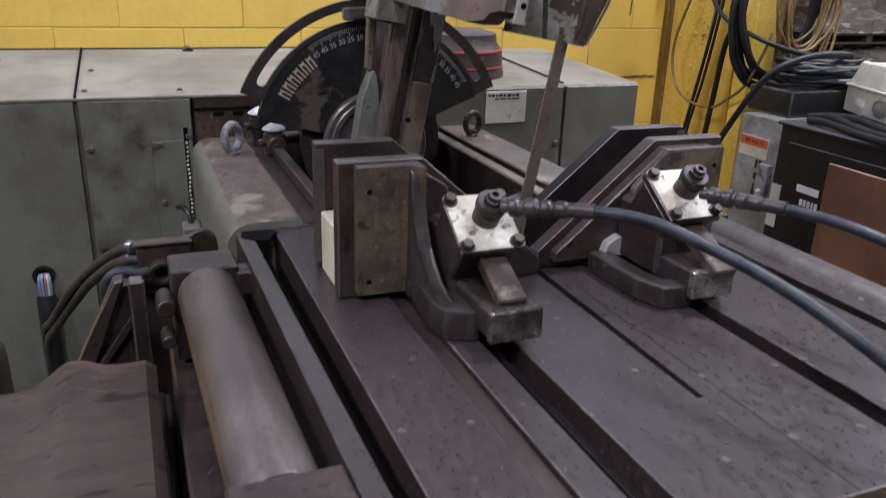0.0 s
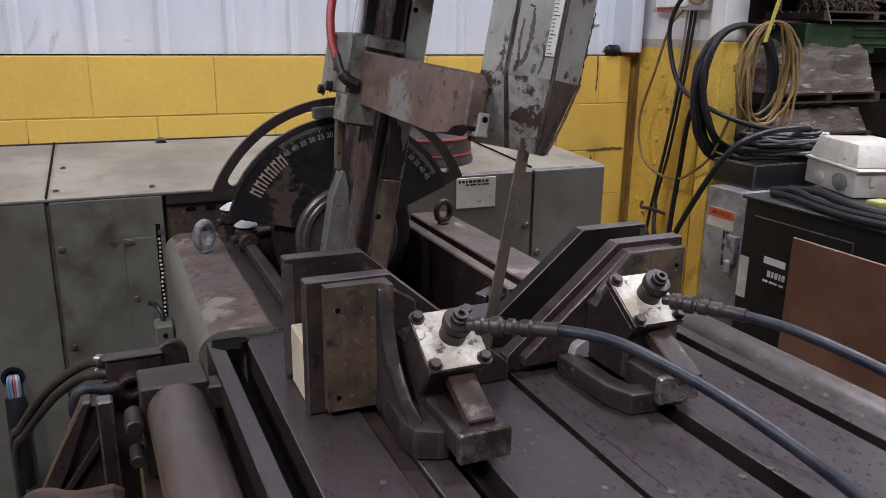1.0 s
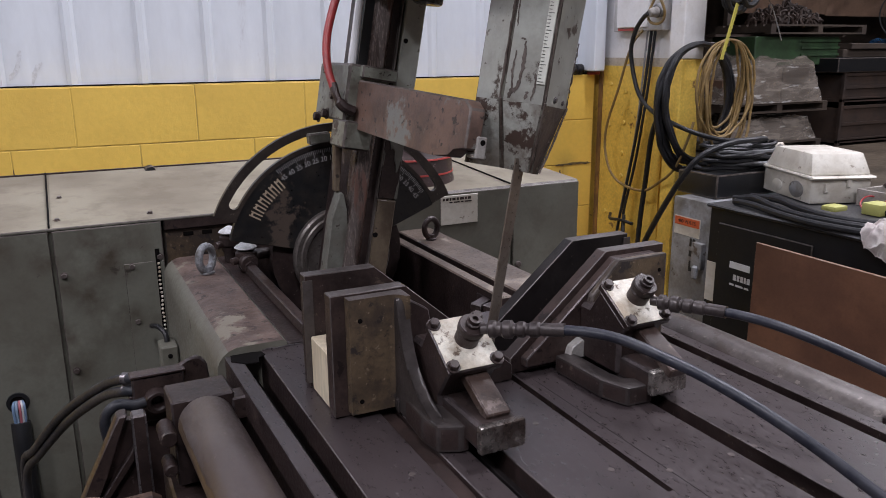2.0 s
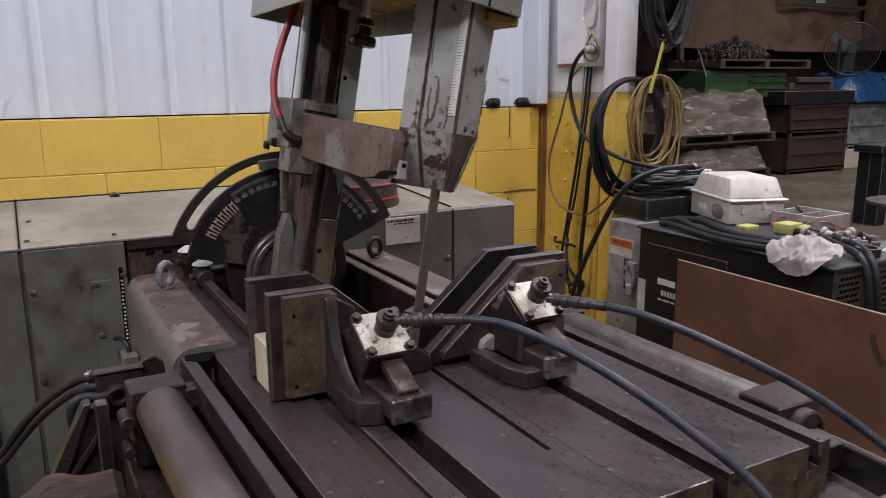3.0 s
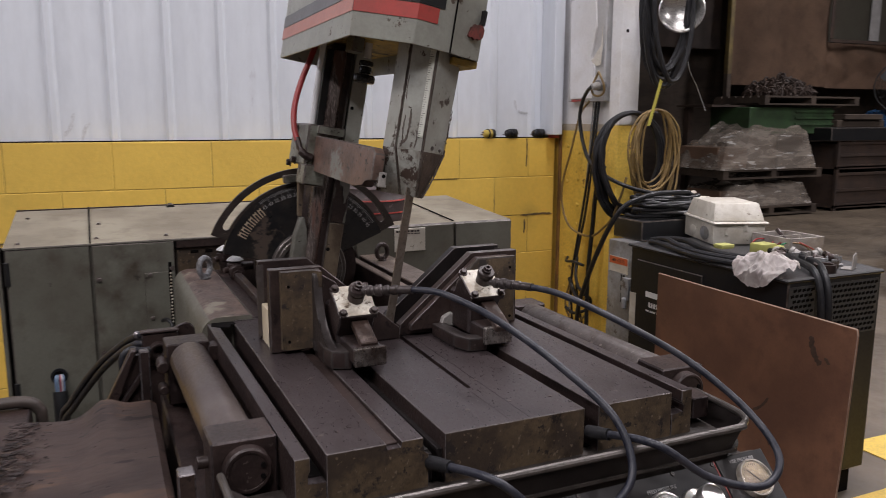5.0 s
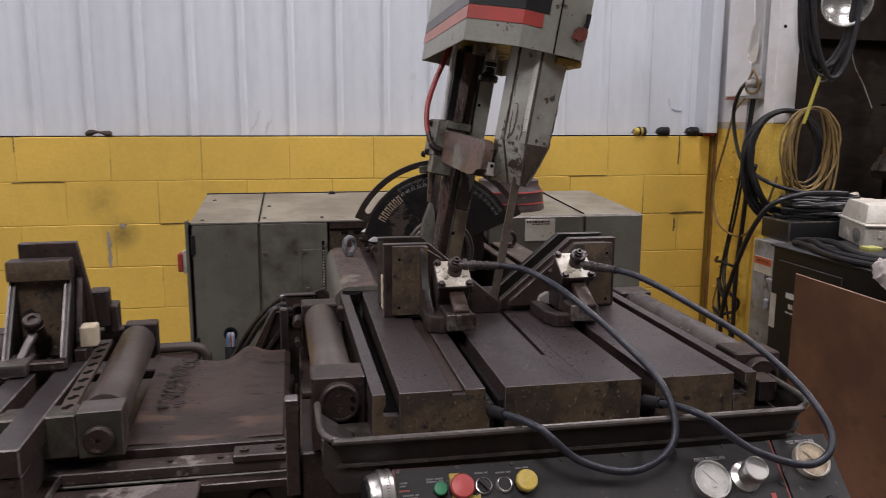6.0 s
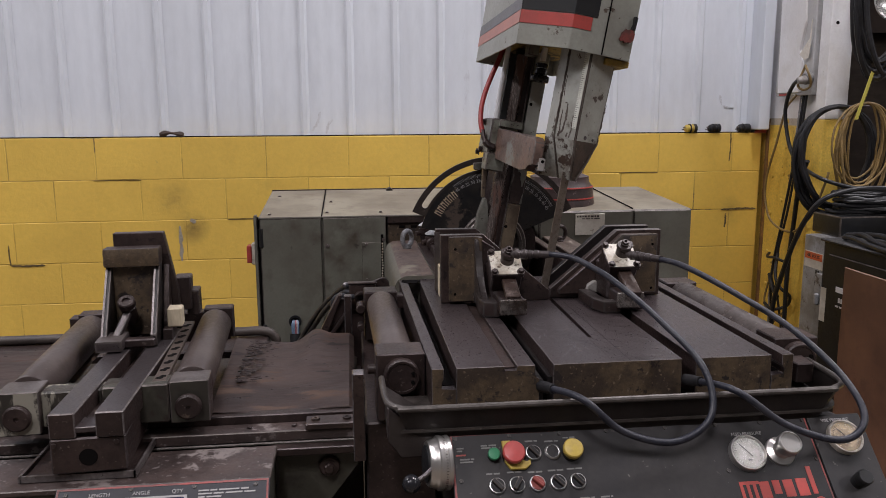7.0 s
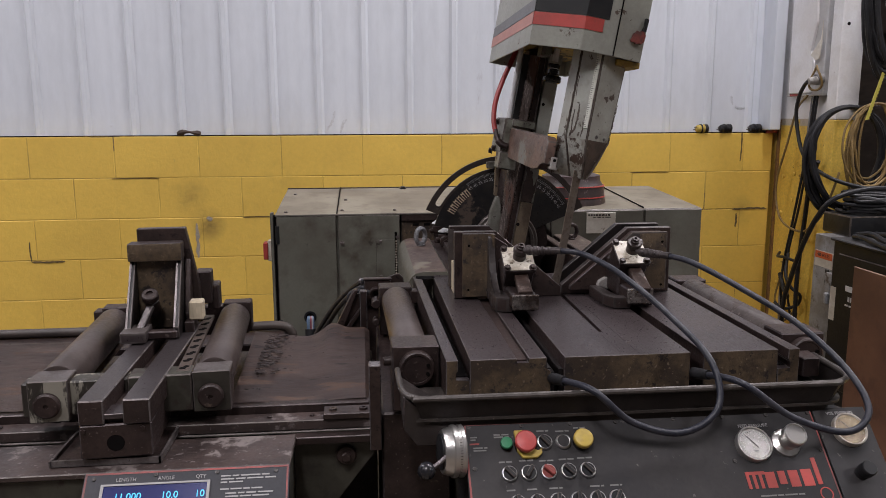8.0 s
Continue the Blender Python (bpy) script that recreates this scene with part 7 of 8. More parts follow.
cords = thing("power_cords", (2.5, 2.8, 0.6), "black and tan power cords hanging down the side wall", "cable")
for mat_, r, pts in (
    (M_RUBBER, 0.009, [(2.412, 2.658, 1.47), (2.42, 2.70, 1.452), (2.43, 2.755, 1.40), (2.44, 2.785, 1.31), (2.445, 2.735, 1.16), (2.43, 2.62, 1.085), (2.40, 2.40, 1.035), (2.52, 2.34, 0.995), (2.66, 2.32, 0.985)]),
    (M_RUBBER, 0.0065, [(2.50, 2.735, 1.41), (2.49, 2.745, 1.2), (2.48, 2.765, 1.0), (2.47, 2.80, 0.777), (2.46, 2.845, 0.506), (2.48, 2.86, 0.3), (2.48, 2.84, 0.1)]),
    (M_RUBBER, 0.006, [(2.50, 2.712, 1.41), (2.49, 2.73, 1.15), (2.48, 2.77, 0.85), (2.465, 2.81, 0.62), (2.465, 2.80, 0.45), (2.48, 2.76, 0.25), (2.48, 2.74, 0.1)]),
    (M_GREYBOX, 0.004, [(2.50, 2.758, 1.41), (2.49, 2.785, 1.0), (2.475, 2.83, 0.7), (2.47, 2.87, 0.45), (2.48, 2.88, 0.2)]),
    (M_RUBBER, 0.011, [(2.44, 2.57, 1.10), (2.45, 2.637, 1.0), (2.45, 2.662, 0.795), (2.45, 2.687, 0.553), (2.46, 2.70, 0.3), (2.47, 2.72, 0.1)]),
    (M_RUBBER, 0.011, [(2.72, 2.30, 0.99), (2.56, 2.21, 1.004), (2.42, 2.19, 1.002), (2.30, 2.205, 0.963), (2.26, 2.253, 0.88), (2.265, 2.355, 0.738), (2.30, 2.489, 0.563), (2.33, 2.59, 0.40), (2.36, 2.64, 0.12)]),
    (M_CORD, 0.0055, [(2.48, 2.765, 1.41), (2.45, 2.80, 1.339), (2.45, 2.867, 1.169), (2.45, 2.939, 0.989), (2.45, 2.929, 0.859), (2.45, 2.851, 0.77), (2.45, 2.684, 0.748), (2.44, 2.557, 0.809), (2.42, 2.46, 0.88), (2.43, 2.41, 1.00), (2.44, 2.40, 1.06)]),
    (M_RUBBER, 0.008, [(2.46, 2.80, 0.62), (2.43, 2.76, 0.52), (2.44, 2.72, 0.46), (2.48, 2.70, 0.42), (2.49, 2.74, 0.36), (2.45, 2.80, 0.33), (2.44, 2.86, 0.35)]),
    (M_RUBBER, 0.012, [(2.46, 2.86, 0.50), (2.44, 2.80, 0.46), (2.43, 2.73, 0.41)]),
    (M_RUBBER, 0.007, [(2.49, 2.93, 0.60), (2.45, 2.88, 0.59), (2.44, 2.80, 0.60), (2.46, 2.74, 0.59)]),
    (M_CORD, 0.005, [(2.46, 2.86, 0.48), (2.45, 2.88, 0.36), (2.46, 2.84, 0.28), (2.45, 2.78, 0.27), (2.46, 2.72, 0.33)]),
):
    part("cord", sweep(B(), curve_points(pts, 8), r, 10), mat_, cords)


def coil(name, c, rx, rz, turns, r, mat, label, category, seed, wob=0.10, depth=0.05, group=""):
    """Loose loops of cord hanging in a plane that faces the shop."""
    rn = random.Random(seed)
    t = thing(name, (c[0], c[1], c[2] - rz), label, category, group)
    for k in range(turns):
        a, b = rx * (1 + rn.uniform(-wob, wob)), rz * (1 + rn.uniform(-wob, wob * 0.6))
        ox, oy, oz = rn.uniform(-0.03, 0.03), rn.uniform(-depth, depth), rz - b
        tw = rn.uniform(-0.10, 0.10)
        pts = []
        for i in range(33):
            q = 2 * math.pi * i / 32
            px, pz = a * math.sin(q) * (1 + 0.10 * math.cos(q)), b * math.cos(q)
            pts.append((c[0] + ox * (1 - math.cos(q)) * 0.5 + px * math.cos(tw), c[1] + oy * (1 - math.cos(q)) * 0.5 + px * math.sin(tw) + rn.uniform(-0.004, 0.004), c[2] + oz + pz))
        part("loop", sweep(B(), curve_points(pts, 2), r, 8), mat, t)
    return t


coil("hose_coil", (2.50, 2.455, 1.105), 0.185, 0.245, 7, 0.0108, M_RUBBER, "coil of thick black hose hung on the post", "hose coil", 3, 0.10)
coil("cord_coil", (2.595, 2.40, 1.165), 0.105, 0.200, 10, 0.0050, M_CORD, "coil of tan extension cord hung from a toothed yellow tie", "cord coil", 5, 0.34)
coil("cable_coil", (2.665, 2.42, 1.85), 0.125, 0.345, 9, 0.0115, M_RUBBER, "long coil of black cable hung high on the post", "cable coil", 8, 0.10)
teeth = [(-0.008, 0.0), (-0.008, 0.215)]
for k in range(14, -1, -1):
    teeth += [(0.008, 0.2 * k / 14 + 0.010), (0.004, 0.2 * k / 14 + 0.003)]
solo("toothed_tie", prism(B(), teeth, "y", -0.002, 0.002), plain("olive yellow plastic", (0.42, 0.37, 0.07), 0.45), "yellow toothed plastic tie holding the cord coil", "cable tie", m=Matrix.Translation((2.532, 2.375, 1.29)) @ Matrix.Rotation(math.atan2(0.056, 0.19), 4, "Y"))
hw = thing("lamp_wire", (2.74, 2.43, 1.72), "thin pale wire hanging from the lamp", "wire")
part("wire", sweep(B(), curve_points([(2.74, 2.43, 1.76), (2.768, 2.43, 1.653), (2.798, 2.43, 1.551), (2.85, 2.43, 1.471), (2.885, 2.43, 1.406), (2.909, 2.43, 1.361)], 6), 0.0025, 6), M_GREYBOX, hw)
solo("hook_bar", box(B(), 2.54, 2.64, 2.44, 2.52, 1.34, 1.355, 0.002), M_CAST, "dark steel hook bar on the post", "hook")
solo("lamp_bowl", lathe(B(), [(0.0, -0.05), (0.04, -0.046), (0.075, -0.032), (0.098, 0.0), (0.104, 0.004), (0.098, 0.007), (0.072, -0.022), (0.038, -0.036), (0.0, -0.040)], (2.735, 2.43, 1.815), (-0.62, -0.78, 0.05), 36), M_ALU, "polished bowl shaped lamp reflector", "lamp")

for x, mt_ in ((2.105, M_YELLOW), (2.235, M_RUBBER), (2.40, M_RUBBER)):
    pl = thing("cable_connector", (x, 3.105, BLOCK_TOP), "dark cable connector lying on the wall ledge", "connector", "connectors on the ledge")
    part("body", lathe(B(), [(0, -0.034), (0.014, -0.034), (0.020, -0.026), (0.020, 0.0), (0.017, 0.004), (0.023, 0.009), (0.023, 0.026), (0.018, 0.030), (0, 0.030)], (x, 3.108, BLOCK_TOP + 0.018), (1, 0.1, 0), 20), mt_, pl)
    part("grip", lathe(B(), [(0.016, 0.0), (0.0245, 0.001), (0.0245, 0.007), (0.018, 0.009)], (x - 0.012, 3.107, BLOCK_TOP + 0.018), (1, 0.1, 0), 20), M_RUBBER, pl)
    part("tail_half", lathe(B(), [(0, 0.010), (0.0238, 0.010), (0.0238, 0.027), (0.0185, 0.031), (0, 0.031)], (x, 3.108, BLOCK_TOP + 0.018), (1, 0.1, 0), 20), M_RUBBER, pl)
    part("prongs", cyl(cyl(B(), (x - 0.034, 3.10, BLOCK_TOP + 0.024), (x - 0.046, 3.10, BLOCK_TOP + 0.024), 0.003, seg=8), (x - 0.034, 3.113, BLOCK_TOP + 0.013), (x - 0.046, 3.113, BLOCK_TOP + 0.013), 0.003, seg=8), M_EDGE, pl)
solo("red_cap", lathe(B(), [(0, 0), (0.03, 0), (0.03, 0.012), (0.02, 0.02), (0, 0.022)], (2.49, 3.10, BLOCK_TOP - 0.006), (0, 0, 1), 20), M_RED, "flat red plastic cap on the wall ledge", "cap")
solo("ledge_debris", sweep(B(), curve_points([(-0.60, 3.11, BLOCK_TOP + 0.005), (-0.565, 3.105, BLOCK_TOP + 0.016), (-0.525, 3.11, BLOCK_TOP + 0.012), (-0.49, 3.11, BLOCK_TOP + 0.004)], 4), lambda u: 0.010 + 0.005 * math.sin(9 * u), 8), M_RUSTBIN, "brown clump of debris on the wall ledge", "debris")

# ---- welding machines ----
grey = thing("welding_power_source", (2.52, 2.3, 0), "light grey welding power source with an orange voltage label", "welder")
part("case", box(B(), 2.315, 2.80, 2.15, 2.345, 0.08, 0.795, 0.008, 2), M_GREYBOX, grey)
part("base", box(B(), 2.33, 2.79, 2.17, 2.33, 0.0, 0.08), M_DARKGAP, grey)
gl = part("voltage_label", box(B(), 2.3125, 2.315, 2.20, 2.33, 0.655, 0.725), M_PLASTIC, grey, "white label with an orange band")
part("band", box(B(), 2.311, 2.3125, 2.203, 2.327, 0.692, 0.722), plain("orange red print", (0.55, 0.11, 0.04), 0.5), gl)
words("caption", "480 VOLTS", 0.019, Matrix(((0, 0, -1, 2.3105), (-1, 0, 0, 2.265), (0, 1, 0, 0.707), (0, 0, 0, 1))), M_INK, gl)
part("latch", box(box(B(), 2.292, 2.315, 2.165, 2.215, 0.545, 0.645, 0.006, 2), 2.280, 2.300, 2.175, 2.20, 0.51, 0.56, 0.006), M_GREYBOX, grey, "grey draw latch")
part("print_bars", bars(bars(bars(B(), Matrix(((0, 0, -1, 2.3122), (-1, 0, 0, 2.245), (0, 1, 0, 0.635), (0, 0, 0, 1))), (0.010, 0.012), 0.030, 0.006), Matrix(((0, 0, -1, 2.3122), (-1, 0, 0, 2.245), (0, 1, 0, 0.592), (0, 0, 0, 1))), (0.014, 0.008), 0.022, 0.006), Matrix(((0, 0, -1, 2.3122), (-1, 0, 0, 2.242), (0, 1, 0, 0.545), (0, 0, 0, 1))), (0.020,), 0.040, 0.006), M_INK, grey, "worn black printing")
part("dark_panel", box(B(), 2.312, 2.315, 2.17, 2.225, 0.55, 0.635), M_BLACKMETAL, grey)
mod = thing("cable_tray_module", (2.56, 2.42, 0.795), "black module on the welder heaped with grey cable", "box")
part("module", box(B(), 2.38, 2.78, 2.20, 2.40, 0.797, 0.885, 0.006, 2), M_BLACKMETAL, mod)
M_GREYLOOP = plain("grey cable sheath", (0.10, 0.10, 0.105), 0.5)
rn = random.Random(21)
for k in range(9):
    cx_, cy_, z_ = 2.60 + rn.uniform(-0.03, 0.03), 2.31 + rn.uniform(-0.02, 0.02), 0.896 + 0.010 * k
    pts = [(cx_ + (0.17 + rn.uniform(-0.02, 0.02)) * math.cos(2 * math.pi * i / 20), cy_ + (0.085 + rn.uniform(-0.01, 0.01)) * math.sin(2 * math.pi * i / 20), z_ + rn.uniform(-0.004, 0.004)) for i in range(21)]
    part("cable_loop", sweep(B(), curve_points(pts, 3), 0.0085, 8), M_RUBBER if k % 4 != 2 else M_GREYLOOP, mod)
part("cable_ends", cyl(cyl(B(), (2.80, 2.42, 0.955), (2.88, 2.44, 0.965), 0.018, seg=12, bev=0.003), (2.86, 2.40, 0.945), (2.93, 2.39, 0.94), 0.016, seg=12, bev=0.003), M_WHITEPATCH, mod)

BW = Matrix.Translation((2.225, 2.085, 0)) @ Matrix.Rotation(radians(-90), 4, "Z")
# local x runs along the long side, local y to the back
bw = thing("black_welder", (2.6, 1.7, 0), "large black welding machine with clutter on its top", "welder")
part("case", prism(B(), [(0.0, 0.012), (0.80, 0.012), (0.80, 0.45), (0.0, 0.60)], "z", 0.10, 0.812, 0.006), M_BLACKMETAL, bw, m=BW)
part("lid", prism(B(), [(-0.006, -0.002), (0.806, -0.002), (0.806, 0.457), (-0.006, 0.608)], "z", 0.806, 0.818, 0.004), M_BLACKMETAL, bw, "dusty dark lid", m=BW, top=surf("dusty lid top", (0.055, 0.054, 0.056), (0.028, 0.026, 0.026), 0.7, rough=0.5, s=5, fine=110, bump=0.04, speck=(0.12, 0.11, 0.105), speck_at=0.67))
part("base", box(B(), 0.03, 0.77, 0.05, 0.42, 0.0, 0.10), M_DARKGAP, bw, m=BW)
part("front_panel", box(B(), 0.05, 0.42, 0.004, 0.012, 0.20, 0.76, 0.003), M_BLACKMETAL, bw, m=BW)
M_GRILLE = surf("worn grille edge", (0.060, 0.058, 0.057), (0.022, 0.021, 0.021), 0.5, rough=0.5, s=20, fine=120)
VF = BW @ Matrix.Translation((0.80, 0.0, 0)) @ Matrix.Rotation(radians(90), 4, "Z")
slot_me = None
for x0_, n_c in ((0.022, 5), (0.185, 12)):
    part("vent_grille", box(B(), x0_ - 0.008, x0_ + n_c * 0.020 + 0.010, -0.0020, 0.0, 0.606, 0.792), M_GRILLE, bw, "worn vent grille", m=VF)
    for j in range(10):
        for i in range(n_c):
            # slanted slots, every second row shifted by half a pitch
            at_ = VF @ Matrix.Translation((x0_ + i * 0.020 + (0.010 if j % 2 else 0), -0.0022, 0.612 + j * 0.018))
            if slot_me is None:
                slot_ob = part("vent_slot", prism(B(), [(0.0, 0.0), (0.014, 0.003), (0.0125, 0.0115), (-0.0015, 0.0085)], "y", -0.0015, 0.0), M_DARKGAP, bw)
                slot_me = slot_ob.data
            else:
                slot_ob = new("vent_slot", slot_me)
                slot_ob.parent = bw
                slot_ob.matrix_parent_inverse = base_matrix(bw).inverted()
            slot_ob.matrix_basis = at_
LBL = BW @ Matrix(((1, 0, 0, 0), (0, 0, -1, 0.0035), (0, 1, 0, 0), (0, 0, 0, 1)))
part("rating_label", box(B(), 2.2345, 2.2372, 2.035, 2.078, 0.475, 0.615), M_PLASTIC, bw, "tall white rating label")
part("model_label", box(B(), 0.115, 0.20, 0.618, 0.640, -0.002, 0.0015), M_POSTW, bw, m=LBL)
part("label_bars", bars(bars(B(), LBL @ Matrix.Translation((0.135, 0.588, 0.001)), (0.012, 0.010, 0.012, 0.008, 0.012), 0.020, 0.004), LBL @ Matrix.Translation((0.12, 0.562, 0.001)), (0.020, 0.032, 0.018), 0.007, 0.006), M_POSTW, bw)

jb = thing("junction_box", (2.65, 1.97, 0.818), "dirty white plastic junction box on the welder", "junction box")
JB = Matrix.Translation((2.497, 1.900, 0.82)) @ Matrix.Rotation(radians(-21), 4, "Z") @ Matrix.Diagonal((0.72, 1.70, 1.10, 1.0))
part("body", box(B(), 0.0, 0.30, 0.0, 0.185, 0.0, 0.078, 0.008, 2), M_PLASTIC, jb, m=JB)
part("flange", box(B(), -0.010, 0.310, -0.010, 0.195, 0.076, 0.086, 0.004), M_PLASTIC, jb, m=JB)
bm = B()
r0 = [bm.verts.new(p) for p in ((0.002, 0.002, 0.086), (0.298, 0.002, 0.086), (0.298, 0.183, 0.086), (0.002, 0.183, 0.086))]
r1 = [bm.verts.new(p) for p in ((0.022, 0.022, 0.152), (0.278, 0.022, 0.152), (0.278, 0.163, 0.152), (0.022, 0.163, 0.152))]
bm.faces.new(r0[::-1]), bm.faces.new(r1)
for i in range(4):
    bm.faces.new((r0[i], r0[(i + 1) % 4], r1[(i + 1) % 4], r1[i]))
soften(bm, bm.verts[:], 0.008, 2)
part("lid", bm, M_PLASTIC, jb, m=JB)
for x, z in ((0.06, 0.035), (0.17, 0.05)):
    part("latch", box(B(), x, x + 0.022, -0.008, 0.0, z, z + 0.03, 0.004), M_PLASTIC, jb, m=JB)
part("knockout", cyl(B(), (-0.001, 0.05, 0.035), (-0.006, 0.05, 0.035), 0.026, seg=24, bev=0.001), M_GREYBOX, jb, m=JB)
part("knockout", cyl(B(), (-0.001, 0.125, 0.03), (-0.005, 0.125, 0.03), 0.020, seg=24, bev=0.001), M_PLASTIC, jb, m=JB)

wc = thing("welding_cables", (2.4, 1.8, 0.818), "black welding cables lying along the welder's top", "cable")
for r, pts in ((0.012, [(2.32, 2.06, 0.830), (2.33, 1.98, 0.842), (2.30, 1.86, 0.832), (2.27, 1.72, 0.832), (2.29, 1.58, 0.832), (2.36, 1.45, 0.832)]), (0.012, [(2.40, 2.06, 0.830), (2.40, 1.95, 0.838), (2.36, 1.82, 0.832), (2.33, 1.68, 0.832), (2.37, 1.52, 0.832)]), (0.011, [(2.28, 2.02, 0.830), (2.27, 1.94, 0.834), (2.24, 1.80, 0.830), (2.22, 1.66, 0.830), (2.24, 1.52, 0.830)]), (0.012, [(2.56, 1.70, 0.832), (2.51, 1.55, 0.834), (2.425, 1.40, 0.838), (2.365, 1.30, 0.83), (2.348, 1.255, 0.76), (2.350, 1.245, 0.62), (2.36, 1.24, 0.4)]), (0.012, [(2.60, 1.68, 0.832), (2.555, 1.53, 0.834), (2.47, 1.38, 0.838), (2.395, 1.29, 0.83), (2.372, 1.245, 0.76), (2.375, 1.235, 0.6), (2.385, 1.23, 0.4)])):
    part("cable", sweep(B(), curve_points(pts, 8), r, 10), M_RUBBER, wc)
solo("yellow_plug", box(B(), 2.345, 2.405, 1.69, 1.74, 0.845, 0.862, 0.006, 2), M_LIME, "small yellow plastic plug on the cables", "plug")
solo("lime_connector", box(box(B(), 2.51, 2.585, 1.655, 1.72, 0.82, 0.858, 0.006, 2), 2.56, 2.61, 1.64, 1.67, 0.82, 0.85, 0.005), M_LIME, "lime coloured plastic connector on the welder", "connector")
wires = thing("loose_wires", (2.62, 1.72, 0.82), "tangle of thin red, brown and green wires", "wire")
rn = random.Random(31)
for k, c_ in enumerate(((0.30, 0.03, 0.03), (0.20, 0.04, 0.03), (0.02, 0.22, 0.10), (0.25, 0.15, 0.05), (0.30, 0.05, 0.04))):
    o = Vector((2.60 + 0.03 * k, 1.74 - 0.03 * k, 0.83))
    pts = [o + Vector((0.045 * math.cos(q) * (1 + 0.2 * rn.random()), 0.03 * math.sin(q), 0.012 + 0.018 * math.sin(q * 1.3 + k))) for q in [i * 0.8 for i in range(8)]]
    part("wire", sweep(B(), curve_points(pts, 5), 0.0028, 6), plain("loose wire %d" % k, c_, 0.45), wires)
M_BOXWHITE = surf("dirty pale box", (0.40, 0.365, 0.335), (0.22, 0.19, 0.17), 0.7, rough=0.6, s=12, fine=100, bump=0.06, grain=0.15)
solo("brown_collar", lathe(B(), [(0.026, 0), (0.036, 0), (0.036, 0.026), (0.026, 0.026), (0.026, 0)], (2.455, 1.335, 0.819), (0, 0, 1), 28), M_BROWN, "short brown pipe collar on the welder", "collar")
bk_ = thing("conduit_bracket", (2.575, 1.34, 0.818), "bent bright conduit bracket on the welder", "bracket")
part("foot", box(B(), -0.03, 0.03, -0.02, 0.02, 0, 0.004, 0.001), M_PALESTEEL, bk_, m=Matrix.Translation((2.575, 1.34, 0.8185)) @ Matrix.Rotation(radians(25), 4, "Z"))
part("upright", prism(B(), [(-0.03, 0.004), (0.02, 0.004), (0.03, 0.035), (0.01, 0.058), (-0.02, 0.05)], "y", -0.02, -0.016, 0.001), M_PALESTEEL, bk_, m=Matrix.Translation((2.575, 1.34, 0.8185)) @ Matrix.Rotation(radians(25), 4, "Z"))
ob_ = thing("parts_box", (2.72, 1.73, 0.82), "small open grey box with odd parts", "box")
part("box", box(box(box(box(box(B(), 2.63, 2.81, 1.635, 1.825, 0.820, 0.824), 2.63, 2.81, 1.635, 1.643, 0.824, 0.875, 0.001), 2.63, 2.81, 1.817, 1.825, 0.824, 0.875, 0.001), 2.63, 2.638, 1.643, 1.817, 0.824, 0.875, 0.001), 2.802, 2.81, 1.643, 1.817, 0.824, 0.875, 0.001), M_BOXWHITE, ob_)
part("divider", box(B(), 2.638, 2.802, 1.735, 1.741, 0.824, 0.870), M_BOXWHITE, ob_)
part("tool", cyl(B(), (2.66, 1.66, 0.84), (2.74, 1.80, 0.882), 0.008, seg=10), M_CAST, ob_)
rn = random.Random(41)
for k in range(19):
    p = Vector((2.55 + rn.uniform(-0.06, 0.09), 1.47 + rn.uniform(-0.10, 0.12), 0.818))
    kind_ = k % 3
    if kind_ == 0:
        solo("pipe_fitting", lathe(B(), [(0, 0), (0.014, 0), (0.014, 0.02), (0.018, 0.022), (0.018, 0.034), (0.008, 0.034), (0.008, 0.02), (0, 0.02)], p + Vector((0, 0, 0.018)), (rn.uniform(-1, 1), rn.uniform(-1, 1), 0.2), 14), M_PALESTEEL if k % 2 else M_BROWN, "small metal pipe fitting on the welder", "fitting", "fittings on the welder")
    else:
        solo("metal_bracket", box(box(B(), -0.02, 0.02, -0.012, 0.012, 0, 0.005, 0.001), -0.02, -0.014, -0.012, 0.012, 0.005, 0.03, 0.001), M_PALESTEEL if kind_ == 1 else M_GREYBOX, "small bright metal bracket on the welder", "bracket", "fittings on the welder", m=Matrix.Translation(p + Vector((0, 0, 0.001))) @ Matrix.Rotation(rn.uniform(0, 6), 4, "Z"))

